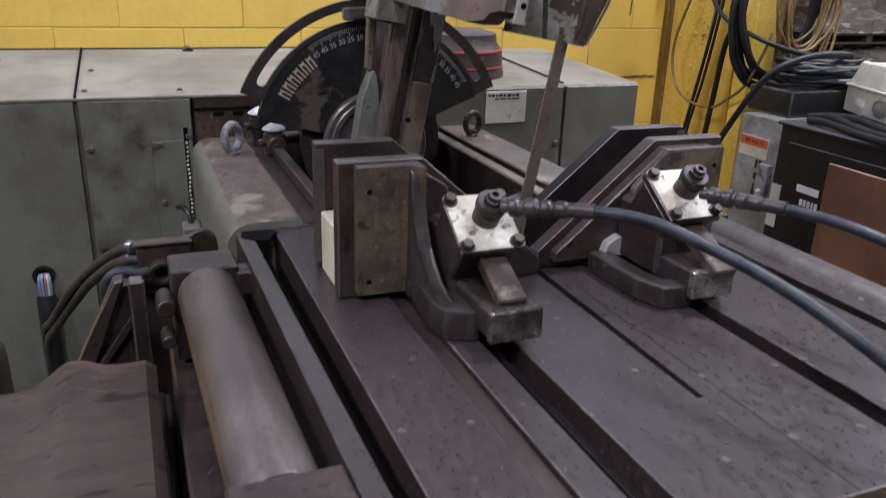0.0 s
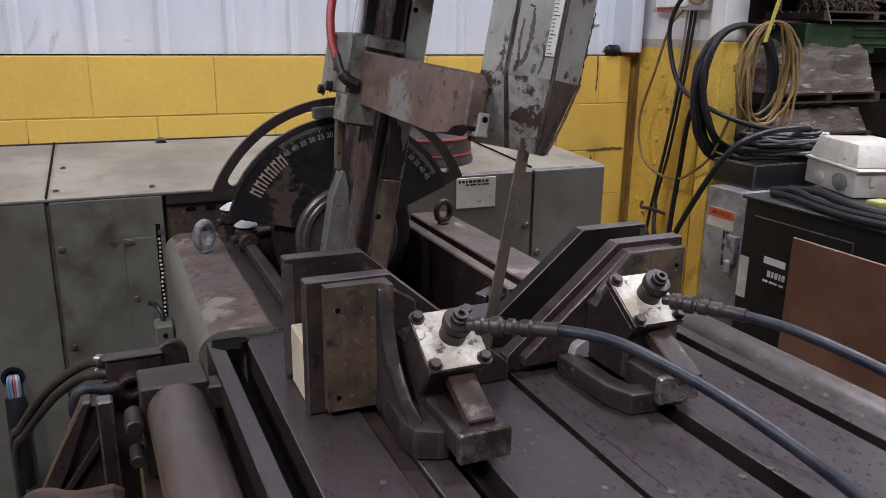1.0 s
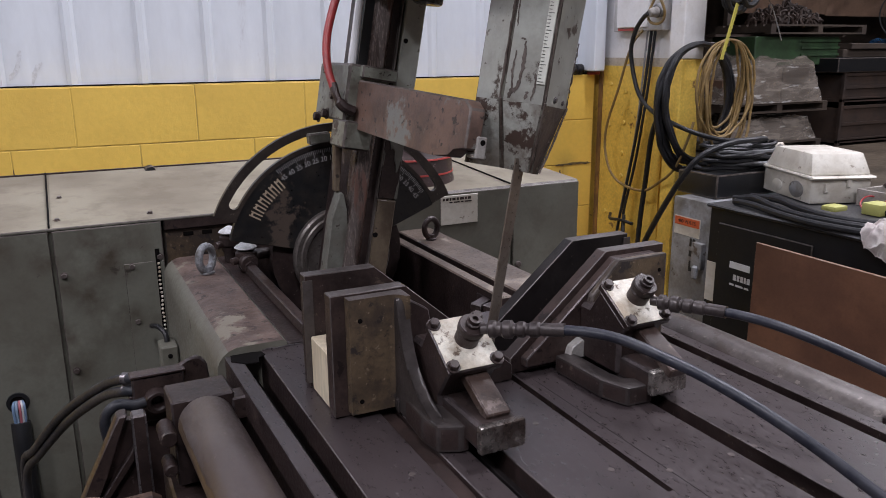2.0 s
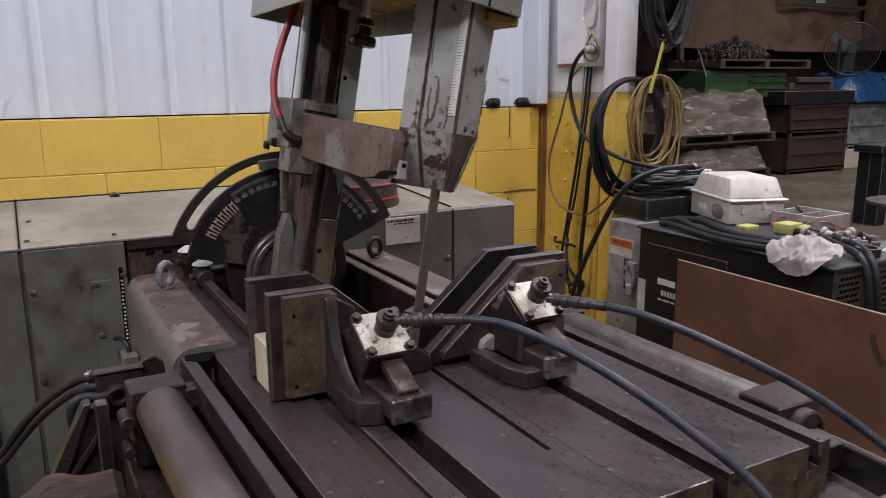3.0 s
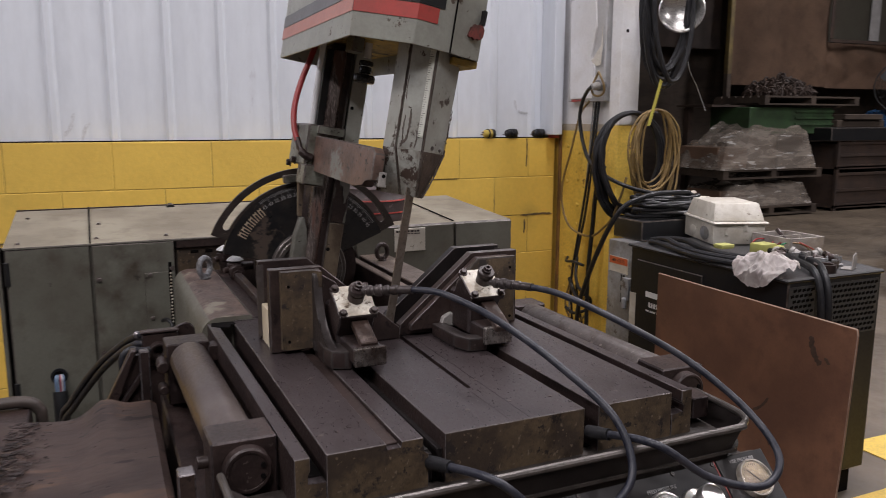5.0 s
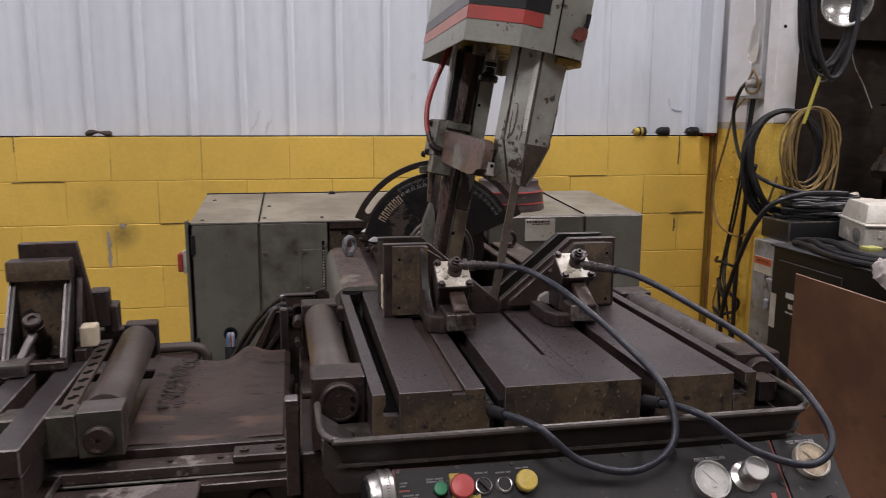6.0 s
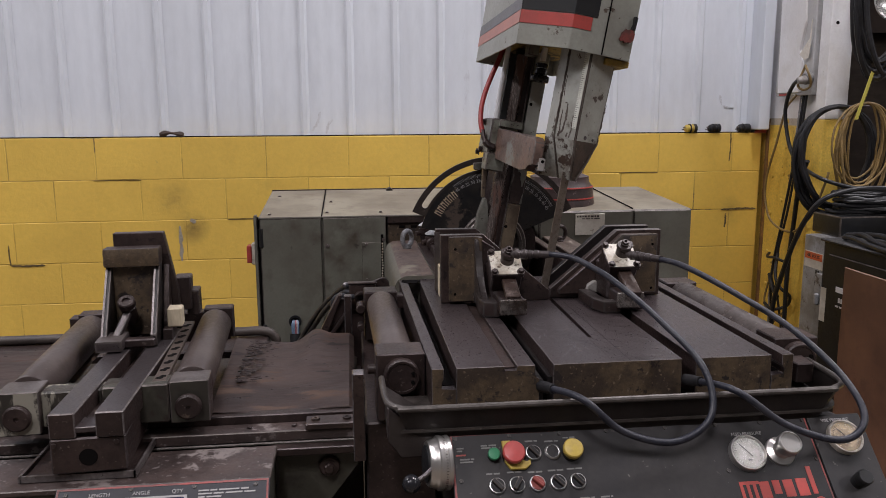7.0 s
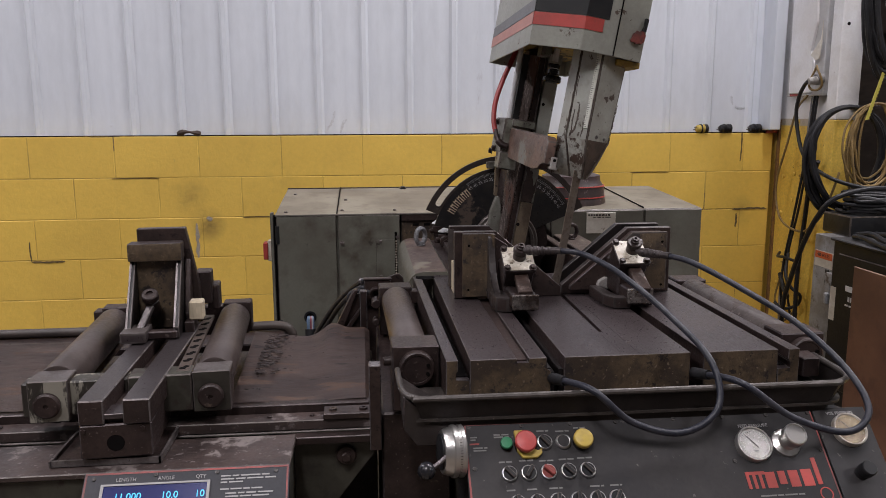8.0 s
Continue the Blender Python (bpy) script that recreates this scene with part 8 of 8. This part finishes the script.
# crumpled rag draped over the edge
bm = B()
N_ = 60
g = [[None] * (N_ + 1) for _ in range(N_ + 1)]
for i in range(N_ + 1):
    for j in range(N_ + 1):
        u, v = i / N_ * 2 - 1, j / N_ * 2 - 1
        u, v = u * math.sqrt(1 - v * v / 2), v * math.sqrt(1 - u * u / 2)
        q = math.atan2(v, u)
        rr = math.hypot(u, v)
        edge = 1 + 0.16 * noise.noise(Vector((math.cos(q) * 1.3, math.sin(q) * 1.3, 2.0)))
        a, b = u * 0.100 * edge, v * 0.105 * edge
        fold = 0.020 * math.sin(3.2 * q + 5 * rr + 2.5 * noise.noise(Vector((u, v, 5)))) * rr
        crumple = 0.014 * (1 - 2.6 * abs(noise.noise(Vector((u * 2.3 + 0.4 * v, v * 1.8, 1.3))))) + 0.008 * (1 - 2.6 * abs(noise.noise(Vector((u * 4.6, v * 5.2 + u, 7.3))))) + 0.002 * (1 - 2.6 * abs(noise.noise(Vector((u * 10, v * 9, 3.3)))))
        hgt = 0.012 + 0.034 * (1 - rr ** 2.2) * (1 + 0.5 * noise.noise(Vector((u * 1.6, v * 1.6, 9)))) + abs(fold) + crumple * (1 - 0.35 * rr)
        over = max(0.0, -0.030 - a)
        x_, z_ = a, hgt
        if over > 0:
            x_, z_ = -0.030 - min(over, 0.035) - 0.25 * fold - 0.5 * crumple, hgt * 0.8 - over * 1.0
        else:
            z_ = max(z_, 0.005)
        g[i][j] = bm.verts.new((x_, b + 0.010 * noise.noise(Vector((u * 2.5, v * 2.5, 6))), z_))
for i in range(N_):
    for j in range(N_):
        bm.faces.new((g[i][j], g[i + 1][j], g[i + 1][j + 1], g[i][j + 1]))
bmesh.ops.solidify(bm, geom=bm.faces[:], thickness=0.002)
rag = solo("rag", bm, M_CLOTH, "crumpled dirty white rag hanging over the welder's edge", "rag", m=Matrix.Translation((2.265, 1.405, 0.821)))
rag.data.set_sharp_from_angle(angle=3.1)

# hardboard sheet leaning in front
bm = B()
pl_pts = [(0.0, 0.757), (0.845, 0.757), (0.850, 0.74), (0.835, 0.40), (0.815, 0.0), (0.0, 0.0)]
prism(bm, pl_pts, "y", -0.004, 0.004, 0.0022)
PLY = Matrix.Translation((2.135, 1.787, 0)) @ Matrix.Rotation(math.atan2(-0.837, -0.016), 4, "Z") @ Matrix.Rotation(radians(0), 4, "X")
board = solo("hardboard_sheet", bm, M_PLY, "brown hardboard sheet leaning before the welder", "board", m=PLY)
M_SCUFFDARK = surf("dark scuff", (0.055, 0.032, 0.024), (0.10, 0.06, 0.042), 0.6, rough=0.6, s=40, fine=150)
for k, path in enumerate(([(0.700, 0.700), (0.706, 0.670), (0.722, 0.640), (0.738, 0.622)], [(0.752, 0.648), (0.768, 0.632)], [(0.50, 0.40), (0.53, 0.42), (0.56, 0.46)], [(0.58, 0.35), (0.575, 0.31)])):
    part("scuff", streak(path, 0.016 if k == 0 else 0.008, 90 + k, -0.0056), M_SCUFFDARK, board, "dark scuff mark", m=PLY)
solo("floor_marking", prism(B(), [(2.35, 0.80), (6.5, 0.80), (6.5, 1.50), (3.0, 1.595), (3.0, 1.26), (2.35, 1.26)], "z", 0.0, 0.004), M_POSTY, "worn yellow painted floor marking beside the welder", "floor marking", kind="structure")

# ---- far bay ----
cur = thing("canvas_curtain", (11, 9, 0), "brown canvas curtain with a clear window hung across the bay", "curtain", kind="structure")


def canvas(x0, x1, y, z0, z1, seed):
    bm = B()
    nx, nz = int((x1 - x0) * 16), 24
    rows = []
    for i in range(nx + 1):
        x = x0 + (x1 - x0) * i / nx
        rows.append([bm.verts.new((x, y + 0.03 * math.sin(x * 4.1 + k * 0.06 + seed) + 0.09 * noise.noise(Vector((x * 1.3 + k * 0.05, k * 0.07, seed))) + 0.03 * noise.noise(Vector((x * 4.0 - k * 0.12, k * 0.09, seed + 4))), z0 + (z1 - z0) * k / nz)) for k in range(nz + 1)])
    for a, b in zip(rows, rows[1:]):
        for k in range(nz):
            bm.faces.new((a[k], b[k], b[k + 1], a[k + 1]))
    bmesh.ops.solidify(bm, geom=bm.faces[:], thickness=0.01)
    return bm


part("cloth", canvas(9.45, 11.55, 9.0, 1.84, 5.1, 1), M_CANVAS, cur)
part("cloth", canvas(11.55, 13.85, 9.0, 1.82, 2.58, 2), M_CANVAS, cur)
part("cloth", canvas(11.55, 13.85, 9.0, 3.7, 5.1, 3), M_CANVAS, cur)
part("cloth", canvas(13.85, 16.9, 9.0, 1.86, 5.1, 4), M_CANVAS, cur)
part("window_frame", box(box(B(), 11.50, 13.85, 8.90, 8.93, 2.555, 2.615, 0.01), 11.50, 11.57, 8.90, 8.93, 2.615, 3.7, 0.01), M_RUSTBIN, cur, "dark sewn window hem")
part("window_strip", box(B(), 12.62, 12.86, 9.05, 9.06, 2.64, 3.75, 0.004), M_FARWALL, cur, "pale strip beyond the window")
part("window_film", box(B(), 11.55, 13.85, 9.10, 9.105, 2.6, 3.75), surf("dusty brown film", (0.060, 0.056, 0.043), (0.05, 0.042, 0.034), 0.6, rough=0.4, s=2, fine=30, bump=0.1), cur, "dusty dark window film")
solo("dark_hanging", canvas(3.2, 9.5, 9.3, 2.4, 5.1, 9), M_RUSTBIN, "dark hanging sheet beside the canvas curtain", "curtain", kind="structure")
# Added sheet: its dark colour stands in for darkness below the canvas.
solo("dark_hanging", canvas(3.2, 16.9, 9.6, 0.0, 2.5, 7), M_DARKWOOD, "added dark sheet for the darkness at the back of the bay", "curtain", kind="structure")
pole = thing("bay_pole", (9.16, 8.7, 0), "tall dark pole with a dull yellow upper half", "pole")
part("lower", box(B(), 9.08, 9.16, 8.66, 8.74, 0.0, 1.98, 0.005), M_DARKWOOD, pole)
part("upper", box(B(), 9.08, 9.16, 8.66, 8.74, 1.98, 4.5, 0.005), surf("dull yellow pole paint", (0.20, 0.145, 0.05), (0.09, 0.062, 0.034), 0.7, rough=0.6, s=5, fine=60), pole)


def bin_(x0, x1, y0, y1, z0, z1, mat, label, name="steel_bin"):
    t = thing(name, ((x0 + x1) / 2, (y0 + y1) / 2, z0), label, "bin", "stacked bins")
    f = 0.05
    for cx_ in (x0, x1 - f):
        for cy_ in (y0, y1 - f):
            part("corner_post", box(B(), cx_, cx_ + f, cy_, cy_ + f, z0, z1, 0.004), mat, t)
    part("front", box(B(), x0 + f, x1 - f, y0 + 0.02, y0 + 0.03, z0 + 0.08, z1 - 0.04), mat, t)
    part("side", box(B(), x0 + 0.02, x0 + 0.03, y0 + f, y1 - f, z0 + 0.08, z1 - 0.04), mat, t)
    part("back", box(B(), x0 + f, x1 - f, y1 - 0.03, y1 - 0.02, z0 + 0.08, z1 - 0.04), mat, t)
    part("far_side", box(B(), x1 - 0.03, x1 - 0.02, y0 + f, y1 - f, z0 + 0.08, z1 - 0.04), mat, t)
    for zz in (z0 + 0.06, (z0 + z1) / 2, z1 - 0.05):
        part("rail", box(B(), x0 + f, x1 - f, y0, y0 + 0.02, zz, zz + 0.04), mat, t)
    part("bottom", box(B(), x0, x1, y0, y1, z0 + 0.04, z0 + 0.08), mat, t)
    return t


bin_(9.90, 11.20, 7.28, 8.3, 0.0, 0.56, M_RUSTBIN, "dark rusted steel stacking bin")
bin_(9.90, 11.20, 7.28, 8.3, 0.56, 1.0, M_RUSTBIN, "dark rusted steel stacking bin on another")
solo("steel_trough", box(B(), 9.70, 11.25, 7.25, 8.2, 1.0, 1.19, 0.01), M_BLACKMETAL, "dark steel trough on the stacked bins", "trough")
gb = thing("green_crate", (9.3, 7.9, 1.19), "green painted steel crate on the stack", "crate")
part("crate", box(B(), 8.45, 10.05, 7.55, 8.3, 1.10, 1.47, 0.01), M_GREEN, gb)
for zz in (1.22, 1.31, 1.40):
    part("rib", box(B(), 9.3, 10.05, 7.53, 7.55, zz, zz + 0.03), M_GREEN, gb)
solo("timber_pack", box(box(B(), 10.1, 11.1, 7.5, 8.1, 1.19, 1.30, 0.01), 10.2, 11.0, 7.45, 8.0, 1.30, 1.38, 0.01), M_DARKWOOD, "old timber pack on the trough", "timber")


def pallet(x0, x1, y0, y1, z, label):
    t = thing("pallet", ((x0 + x1) / 2, (y0 + y1) / 2, z), label, "pallet", "pallets")
    n_ = 7
    for k in range(n_):
        a = y0 + (y1 - y0) * k / n_
        part("deck_board", box(B(), x0, x1, a, a + (y1 - y0) / n_ * 0.75, z + 0.10, z + 0.125), M_DARKWOOD, t)
    for k in range(3):
        a = x0 + (x1 - x0 - 0.09) * k / 2
        part("bearer", box(B(), a, a + 0.09, y0, y1, z + 0.022, z + 0.10), M_DARKWOOD, t)
    part("bottom_board", box(B(), x0, x1, y0, y0 + 0.1, z, z + 0.022), M_DARKWOOD, t)
    return t


solo("shelf_rack", box(box(box(B(), 8.0, 10.5, 7.8, 8.5, 1.47, 1.50), 8.05, 8.13, 8.3, 8.4, 0.0, 1.47), 10.2, 10.28, 8.3, 8.4, 0, 1.47), M_RUSTBIN, "dark steel shelf carrying a pallet", "shelf")
pallet(8.6, 10.45, 7.45, 8.4, 1.50, "old dark pallet loaded with chain")
bm = B()
rn = random.Random(51)
for k in range(240):
    q, rr = rn.uniform(0, 6.28), rn.random() ** 0.6
    px, py = 9.35 + 0.62 * rr * math.cos(q), 7.9 + 0.32 * rr * math.sin(q)
    pz = 1.64 + 0.27 * (1 - rr * rr) * rn.random()
    m_ = Matrix.Translation((px, py, pz)) @ Euler((rn.uniform(0, 6), rn.uniform(0, 6), rn.uniform(0, 6))).to_matrix().to_4x4()
    ring = [m_ @ Vector((0.075 * math.cos(2 * math.pi * i / 10), 0.042 * math.sin(2 * math.pi * i / 10), 0)) for i in range(11)]
    sweep(bm, ring, 0.015, 5)
solo("chain_heap", bm, M_RUSTBIN, "heap of dark rusty chain links on the pallet", "chain", kind="stuff")


def wrapped(x0, x1, y0, y1, z0, z1, seed, label):
    bm = B()
    nx, ny = 56, 36
    g = [[None] * (ny + 1) for _ in range(nx + 1)]
    for i in range(nx + 1):
        for j in range(ny + 1):
            u, v = i / nx, j / ny
            edge = min(u, 1 - u, v, 1 - v)
            top = z1 - (z1 - z0) * 0.30 * noise.noise(Vector((u * 3, v * 3, seed))) - (0.9 * (z1 - z0) * max(0, 0.42 - u)) - 0.5 * (z1 - z0) * max(0, u - 0.7)
            z = z0 if edge < 0.001 else z0 + (top - z0) * min(1, edge * 12)
            j_ = 0.05 * noise.noise(Vector((u * 7, v * 7, seed + 3)))
            g[i][j] = bm.verts.new((x0 + (x1 - x0) * u + j_, y0 + (y1 - y0) * v + j_, z + min(1, edge * 10) * (0.05 * noise.noise(Vector((u * 8, v * 6, seed + 9))) - 0.05 * abs(noise.noise(Vector((u * 14 + v * 5, v * 7, seed + 5)))) - 0.025 * abs(noise.noise(Vector((u * 26, v * 22, seed + 7)))))))
    for i in range(nx):
        for j in range(ny):
            bm.faces.new((g[i][j], g[i + 1][j], g[i + 1][j + 1], g[i][j + 1]))
    load = thing("wrapped_load", ((x0 + x1) / 2, (y0 + y1) / 2, z0), label, "wrapped load", "loads in film")
    part("film", bm, M_FILM, load, "crumpled clear stretch film")
    rn = random.Random(seed)
    n_ = 3
    for k in range(n_):
        a = x0 + 0.06 + (x1 - x0 - 0.12) * k / n_
        top = z0 + (z1 - z0) * (0.62 + 0.22 * rn.random()) * (0.70 if k == 0 else 1)
        part("carton", box(B(), a + 0.01, a + (x1 - x0 - 0.12) / n_ - 0.01, y0 + 0.10 + 0.08 * rn.random(), y1 - 0.12, z0, top, 0.01), (M_CANVAS, M_CARTON, M_DARKWOOD)[k], load, "brown carton under the film")
    return load


pallet(7.75, 9.45, 7.2, 8.2, 0.02, "old dark pallet on the floor")
wrapped(7.78, 9.40, 7.22, 8.15, 0.15, 0.50, 2.0, "low load wrapped in crumpled clear film")
pallet(7.70, 9.50, 7.2, 8.2, 0.52, "old dark pallet stacked on a load")
wrapped(7.62, 9.35, 7.15, 8.15, 0.65, 1.20, 5.0, "bulky load wrapped in crumpled clear film")

fan = thing("pedestal_fan", (11.5, 7.7, 0), "large grey pedestal fan with a wire guard", "fan")
FAN = Matrix.Translation((11.56, 7.58, 1.80)) @ Matrix.Rotation(radians(-50), 4, "Z") @ Matrix.Scale(0.88, 4)
part("pole", cyl(cyl(B(), (11.5, 7.75, 0.0), (11.5, 7.75, 1.95), 0.03, seg=12), (11.5, 7.75, 0), (11.5, 7.75, 0.04), 0.3, seg=24), M_BLACKMETAL, fan)
part("motor", cyl(B(), (0, 0.05, 0), (0, 0.25, 0), 0.09, seg=18, bev=0.01), M_FANGREY, fan, m=FAN)
for rr in [0.06 + 0.055 * k for k in range(8)]:
    part("guard_ring", sweep(B(), [(rr * math.cos(2 * math.pi * i / 32), -0.06 * (1 - rr / 0.45), rr * math.sin(2 * math.pi * i / 32)) for i in range(33)], 0.003 if rr < 0.43 else 0.011, 5), M_FANGREY, fan, m=FAN)
for k in range(24):
    q = 2 * math.pi * k / 24
    part("guard_wire", sweep(B(), [(0.05 * math.cos(q), -0.06, 0.05 * math.sin(q)), (0.45 * math.cos(q), 0, 0.45 * math.sin(q))], 0.0022, 4), M_FANGREY, fan, m=FAN)
for k in range(3):
    part("blade", box(B(), 0.05, 0.40, -0.09, 0.09, -0.004, 0.004, 0.002, m=FAN @ Matrix.Translation((0, 0.08, 0)) @ Matrix.Rotation(radians(90), 4, "X") @ Matrix.Rotation(radians(120 * k + 25), 4, "Z") @ Matrix.Rotation(radians(22), 4, "X")), M_FANGREY, fan)

tarp = B()
nx, ny = 20, 12
g = [[None] * (ny + 1) for _ in range(nx + 1)]
for i in range(nx + 1):
    for j in range(ny + 1):
        u, v = i / nx, j / ny
        z = 1.02 + 0.42 * min(1, v * 3) * min(1, u * 4 + 0.2) + 0.07 * noise.noise(Vector((u * 5, v * 4, 2))) + 0.04 * noise.noise(Vector((u * 12, v * 11, 8)))
        g[i][j] = tarp.verts.new((11.25 + 1.6 * u, 7.25 + 0.9 * v, z))
for i in range(nx):
    for j in range(ny):
        tarp.faces.new((g[i][j], g[i + 1][j], g[i + 1][j + 1], g[i][j + 1]))
bmesh.ops.solidify(tarp, geom=tarp.faces[:], thickness=0.006)
solo("tarpaulin", tarp, M_TARP, "shiny blue tarpaulin over grey crates", "tarpaulin")
bin_(11.32, 12.7, 7.35, 8.2, 0.30, 0.98, M_GREYBOX, "grey steel crate under a blue tarpaulin", "steel_crate")
solo("timber_block", box(B(), 11.32, 12.6, 7.35, 8.2, 0.0, 0.30, 0.01), M_WOOD, "pale timber blocks under the crate", "timber")

wb = thing("welding_table", (7.2, 4.4, 0), "black steel table with a round plate beside it", "table")
part("top", box(B(), 7.12, 8.5, 4.20, 4.48, 0.68, 0.75, 0.006), M_BLACKMETAL, wb)
for x in (7.18, 8.25):
    for y in (4.22, 4.34):
        part("leg", box(B(), x, x + 0.14, y, y + 0.12, 0, 0.68, 0.005), M_BLACKMETAL, wb)
rt = thing("round_stand", (6.3, 3.5, 0), "round grey steel plate on a stand", "stand")
part("plate", cyl(B(), (6.38, 3.45, 0.375), (6.38, 3.45, 0.40), 0.33, seg=40, bev=0.004), M_ROLLER, rt)
part("column", cyl(cyl(B(), (6.38, 3.45, 0), (6.38, 3.45, 0.375), 0.06, seg=16), (6.38, 3.45, 0), (6.38, 3.45, 0.02), 0.2, seg=24), M_BLACKMETAL, rt)

# ---- ceiling lights ----
for lx, ly in ((-3.0, -1.5), (-0.3, -2.2), (5.4, -3.0), (-3.0, 1.6), (2.2, 1.6), (4.6, 1.3), (8.6, 2.6), (11.0, 6.0)):
    fx = thing("ceiling_light", (lx, ly, 5.0), "long white fluorescent ceiling light", "ceiling light", "ceiling lights")
    part("tray", prism(B(), [(-0.14, 5.12), (-0.09, 5.20), (0.09, 5.20), (0.14, 5.12)], "y", -0.62, 0.62, 0.003), M_POSTW, fx, m=Matrix.Translation((lx, ly, 0)))
    part("tube", cyl(cyl(B(), (lx - 0.06, ly - 0.6, 5.10), (lx - 0.06, ly + 0.6, 5.10), 0.016, seg=10), (lx + 0.06, ly - 0.6, 5.10), (lx + 0.06, ly + 0.6, 5.10), 0.016, seg=10), M_TIN, fx, "lit tubes")
    ld = bpy.data.lights.new("ceiling_lamp", "AREA")
    ld.shape, ld.size, ld.size_y, ld.energy, ld.color = "RECTANGLE", 0.5, 1.3, LAMP_WATTS * (1.05 if lx > 8 else 1.0), (1.0, 0.965, 1.0)
    lamp = new("ceiling_lamp", ld)
    lamp.matrix_basis = Matrix.Translation((lx, ly, 5.05))

# ---- block wall pieces ----


def block_mesh(name, width, seed):
    """A block whose painted front has slightly wavering, rounded edges."""
    rn_ = random.Random(seed)
    w, h = width, 0.2033
    ring = [(u * w, 0.0) for u in (0, 0.2, 0.45, 0.7)] + [(w, v * h) for v in (0, 0.3, 0.7)] + [(u * w, h) for u in (1, 0.75, 0.5, 0.25)] + [(0.0, v * h) for v in (1, 0.6, 0.3)]
    cx_, cz_ = w / 2, h / 2
    verts, faces = [], []
    n_v = len(ring)
    slip = [rn_.uniform(0.0004, 0.0024) for _ in ring]
    for y_, inset in ((0.05, 0.0), (0.0022, 0.0), (0.0, 0.0022)):
        for (a_, b_), d_ in zip(ring, slip):
            k = d_ + inset
            verts.append((a_ + (k if a_ < cx_ - 0.49 * w else -k if a_ > cx_ + 0.49 * w else 0.0), y_, b_ + (k if b_ < 0.01 else -k if b_ > h - 0.01 else 0.0)))
    for lay in range(2):
        for k in range(n_v):
            m_ = (k + 1) % n_v
            faces.append((lay * n_v + k, lay * n_v + m_, (lay + 1) * n_v + m_, (lay + 1) * n_v + k))
    faces.append(tuple(range(2 * n_v, 3 * n_v)))
    me = bpy.data.meshes.new(name)
    me.from_pydata(verts, [], faces)
    me.materials.append(M_BLOCK)
    return me


blk_set = [block_mesh("block", 0.406, 200 + k) for k in range(7)]
half_set = [block_mesh("half_block", 0.203, 300 + k) for k in range(3)]
rn = random.Random(7)
for c_ in range(6):
    z = BLOCK_TOP - 0.006 - 0.2033 * (c_ + 1)
    off = 0.0 if c_ % 2 == 0 else 0.203
    x = -0.097 + off - 0.406 * 14
    while x < 2.5:
        whole = x + 0.406 <= 2.505
        b_ = new("block", rn.choice(blk_set) if whole else rn.choice(half_set))
        b_.parent = north
        b_.matrix_parent_inverse = north.matrix_basis.inverted()
        b_.matrix_basis = Matrix.Translation((x, WALL_Y + 0.0012 + rn.uniform(-0.0007, 0.0007), z)) @ Matrix.Diagonal((1 if whole else (2.5 - x) / 0.203, 1, 1, 1))
        x += 0.406
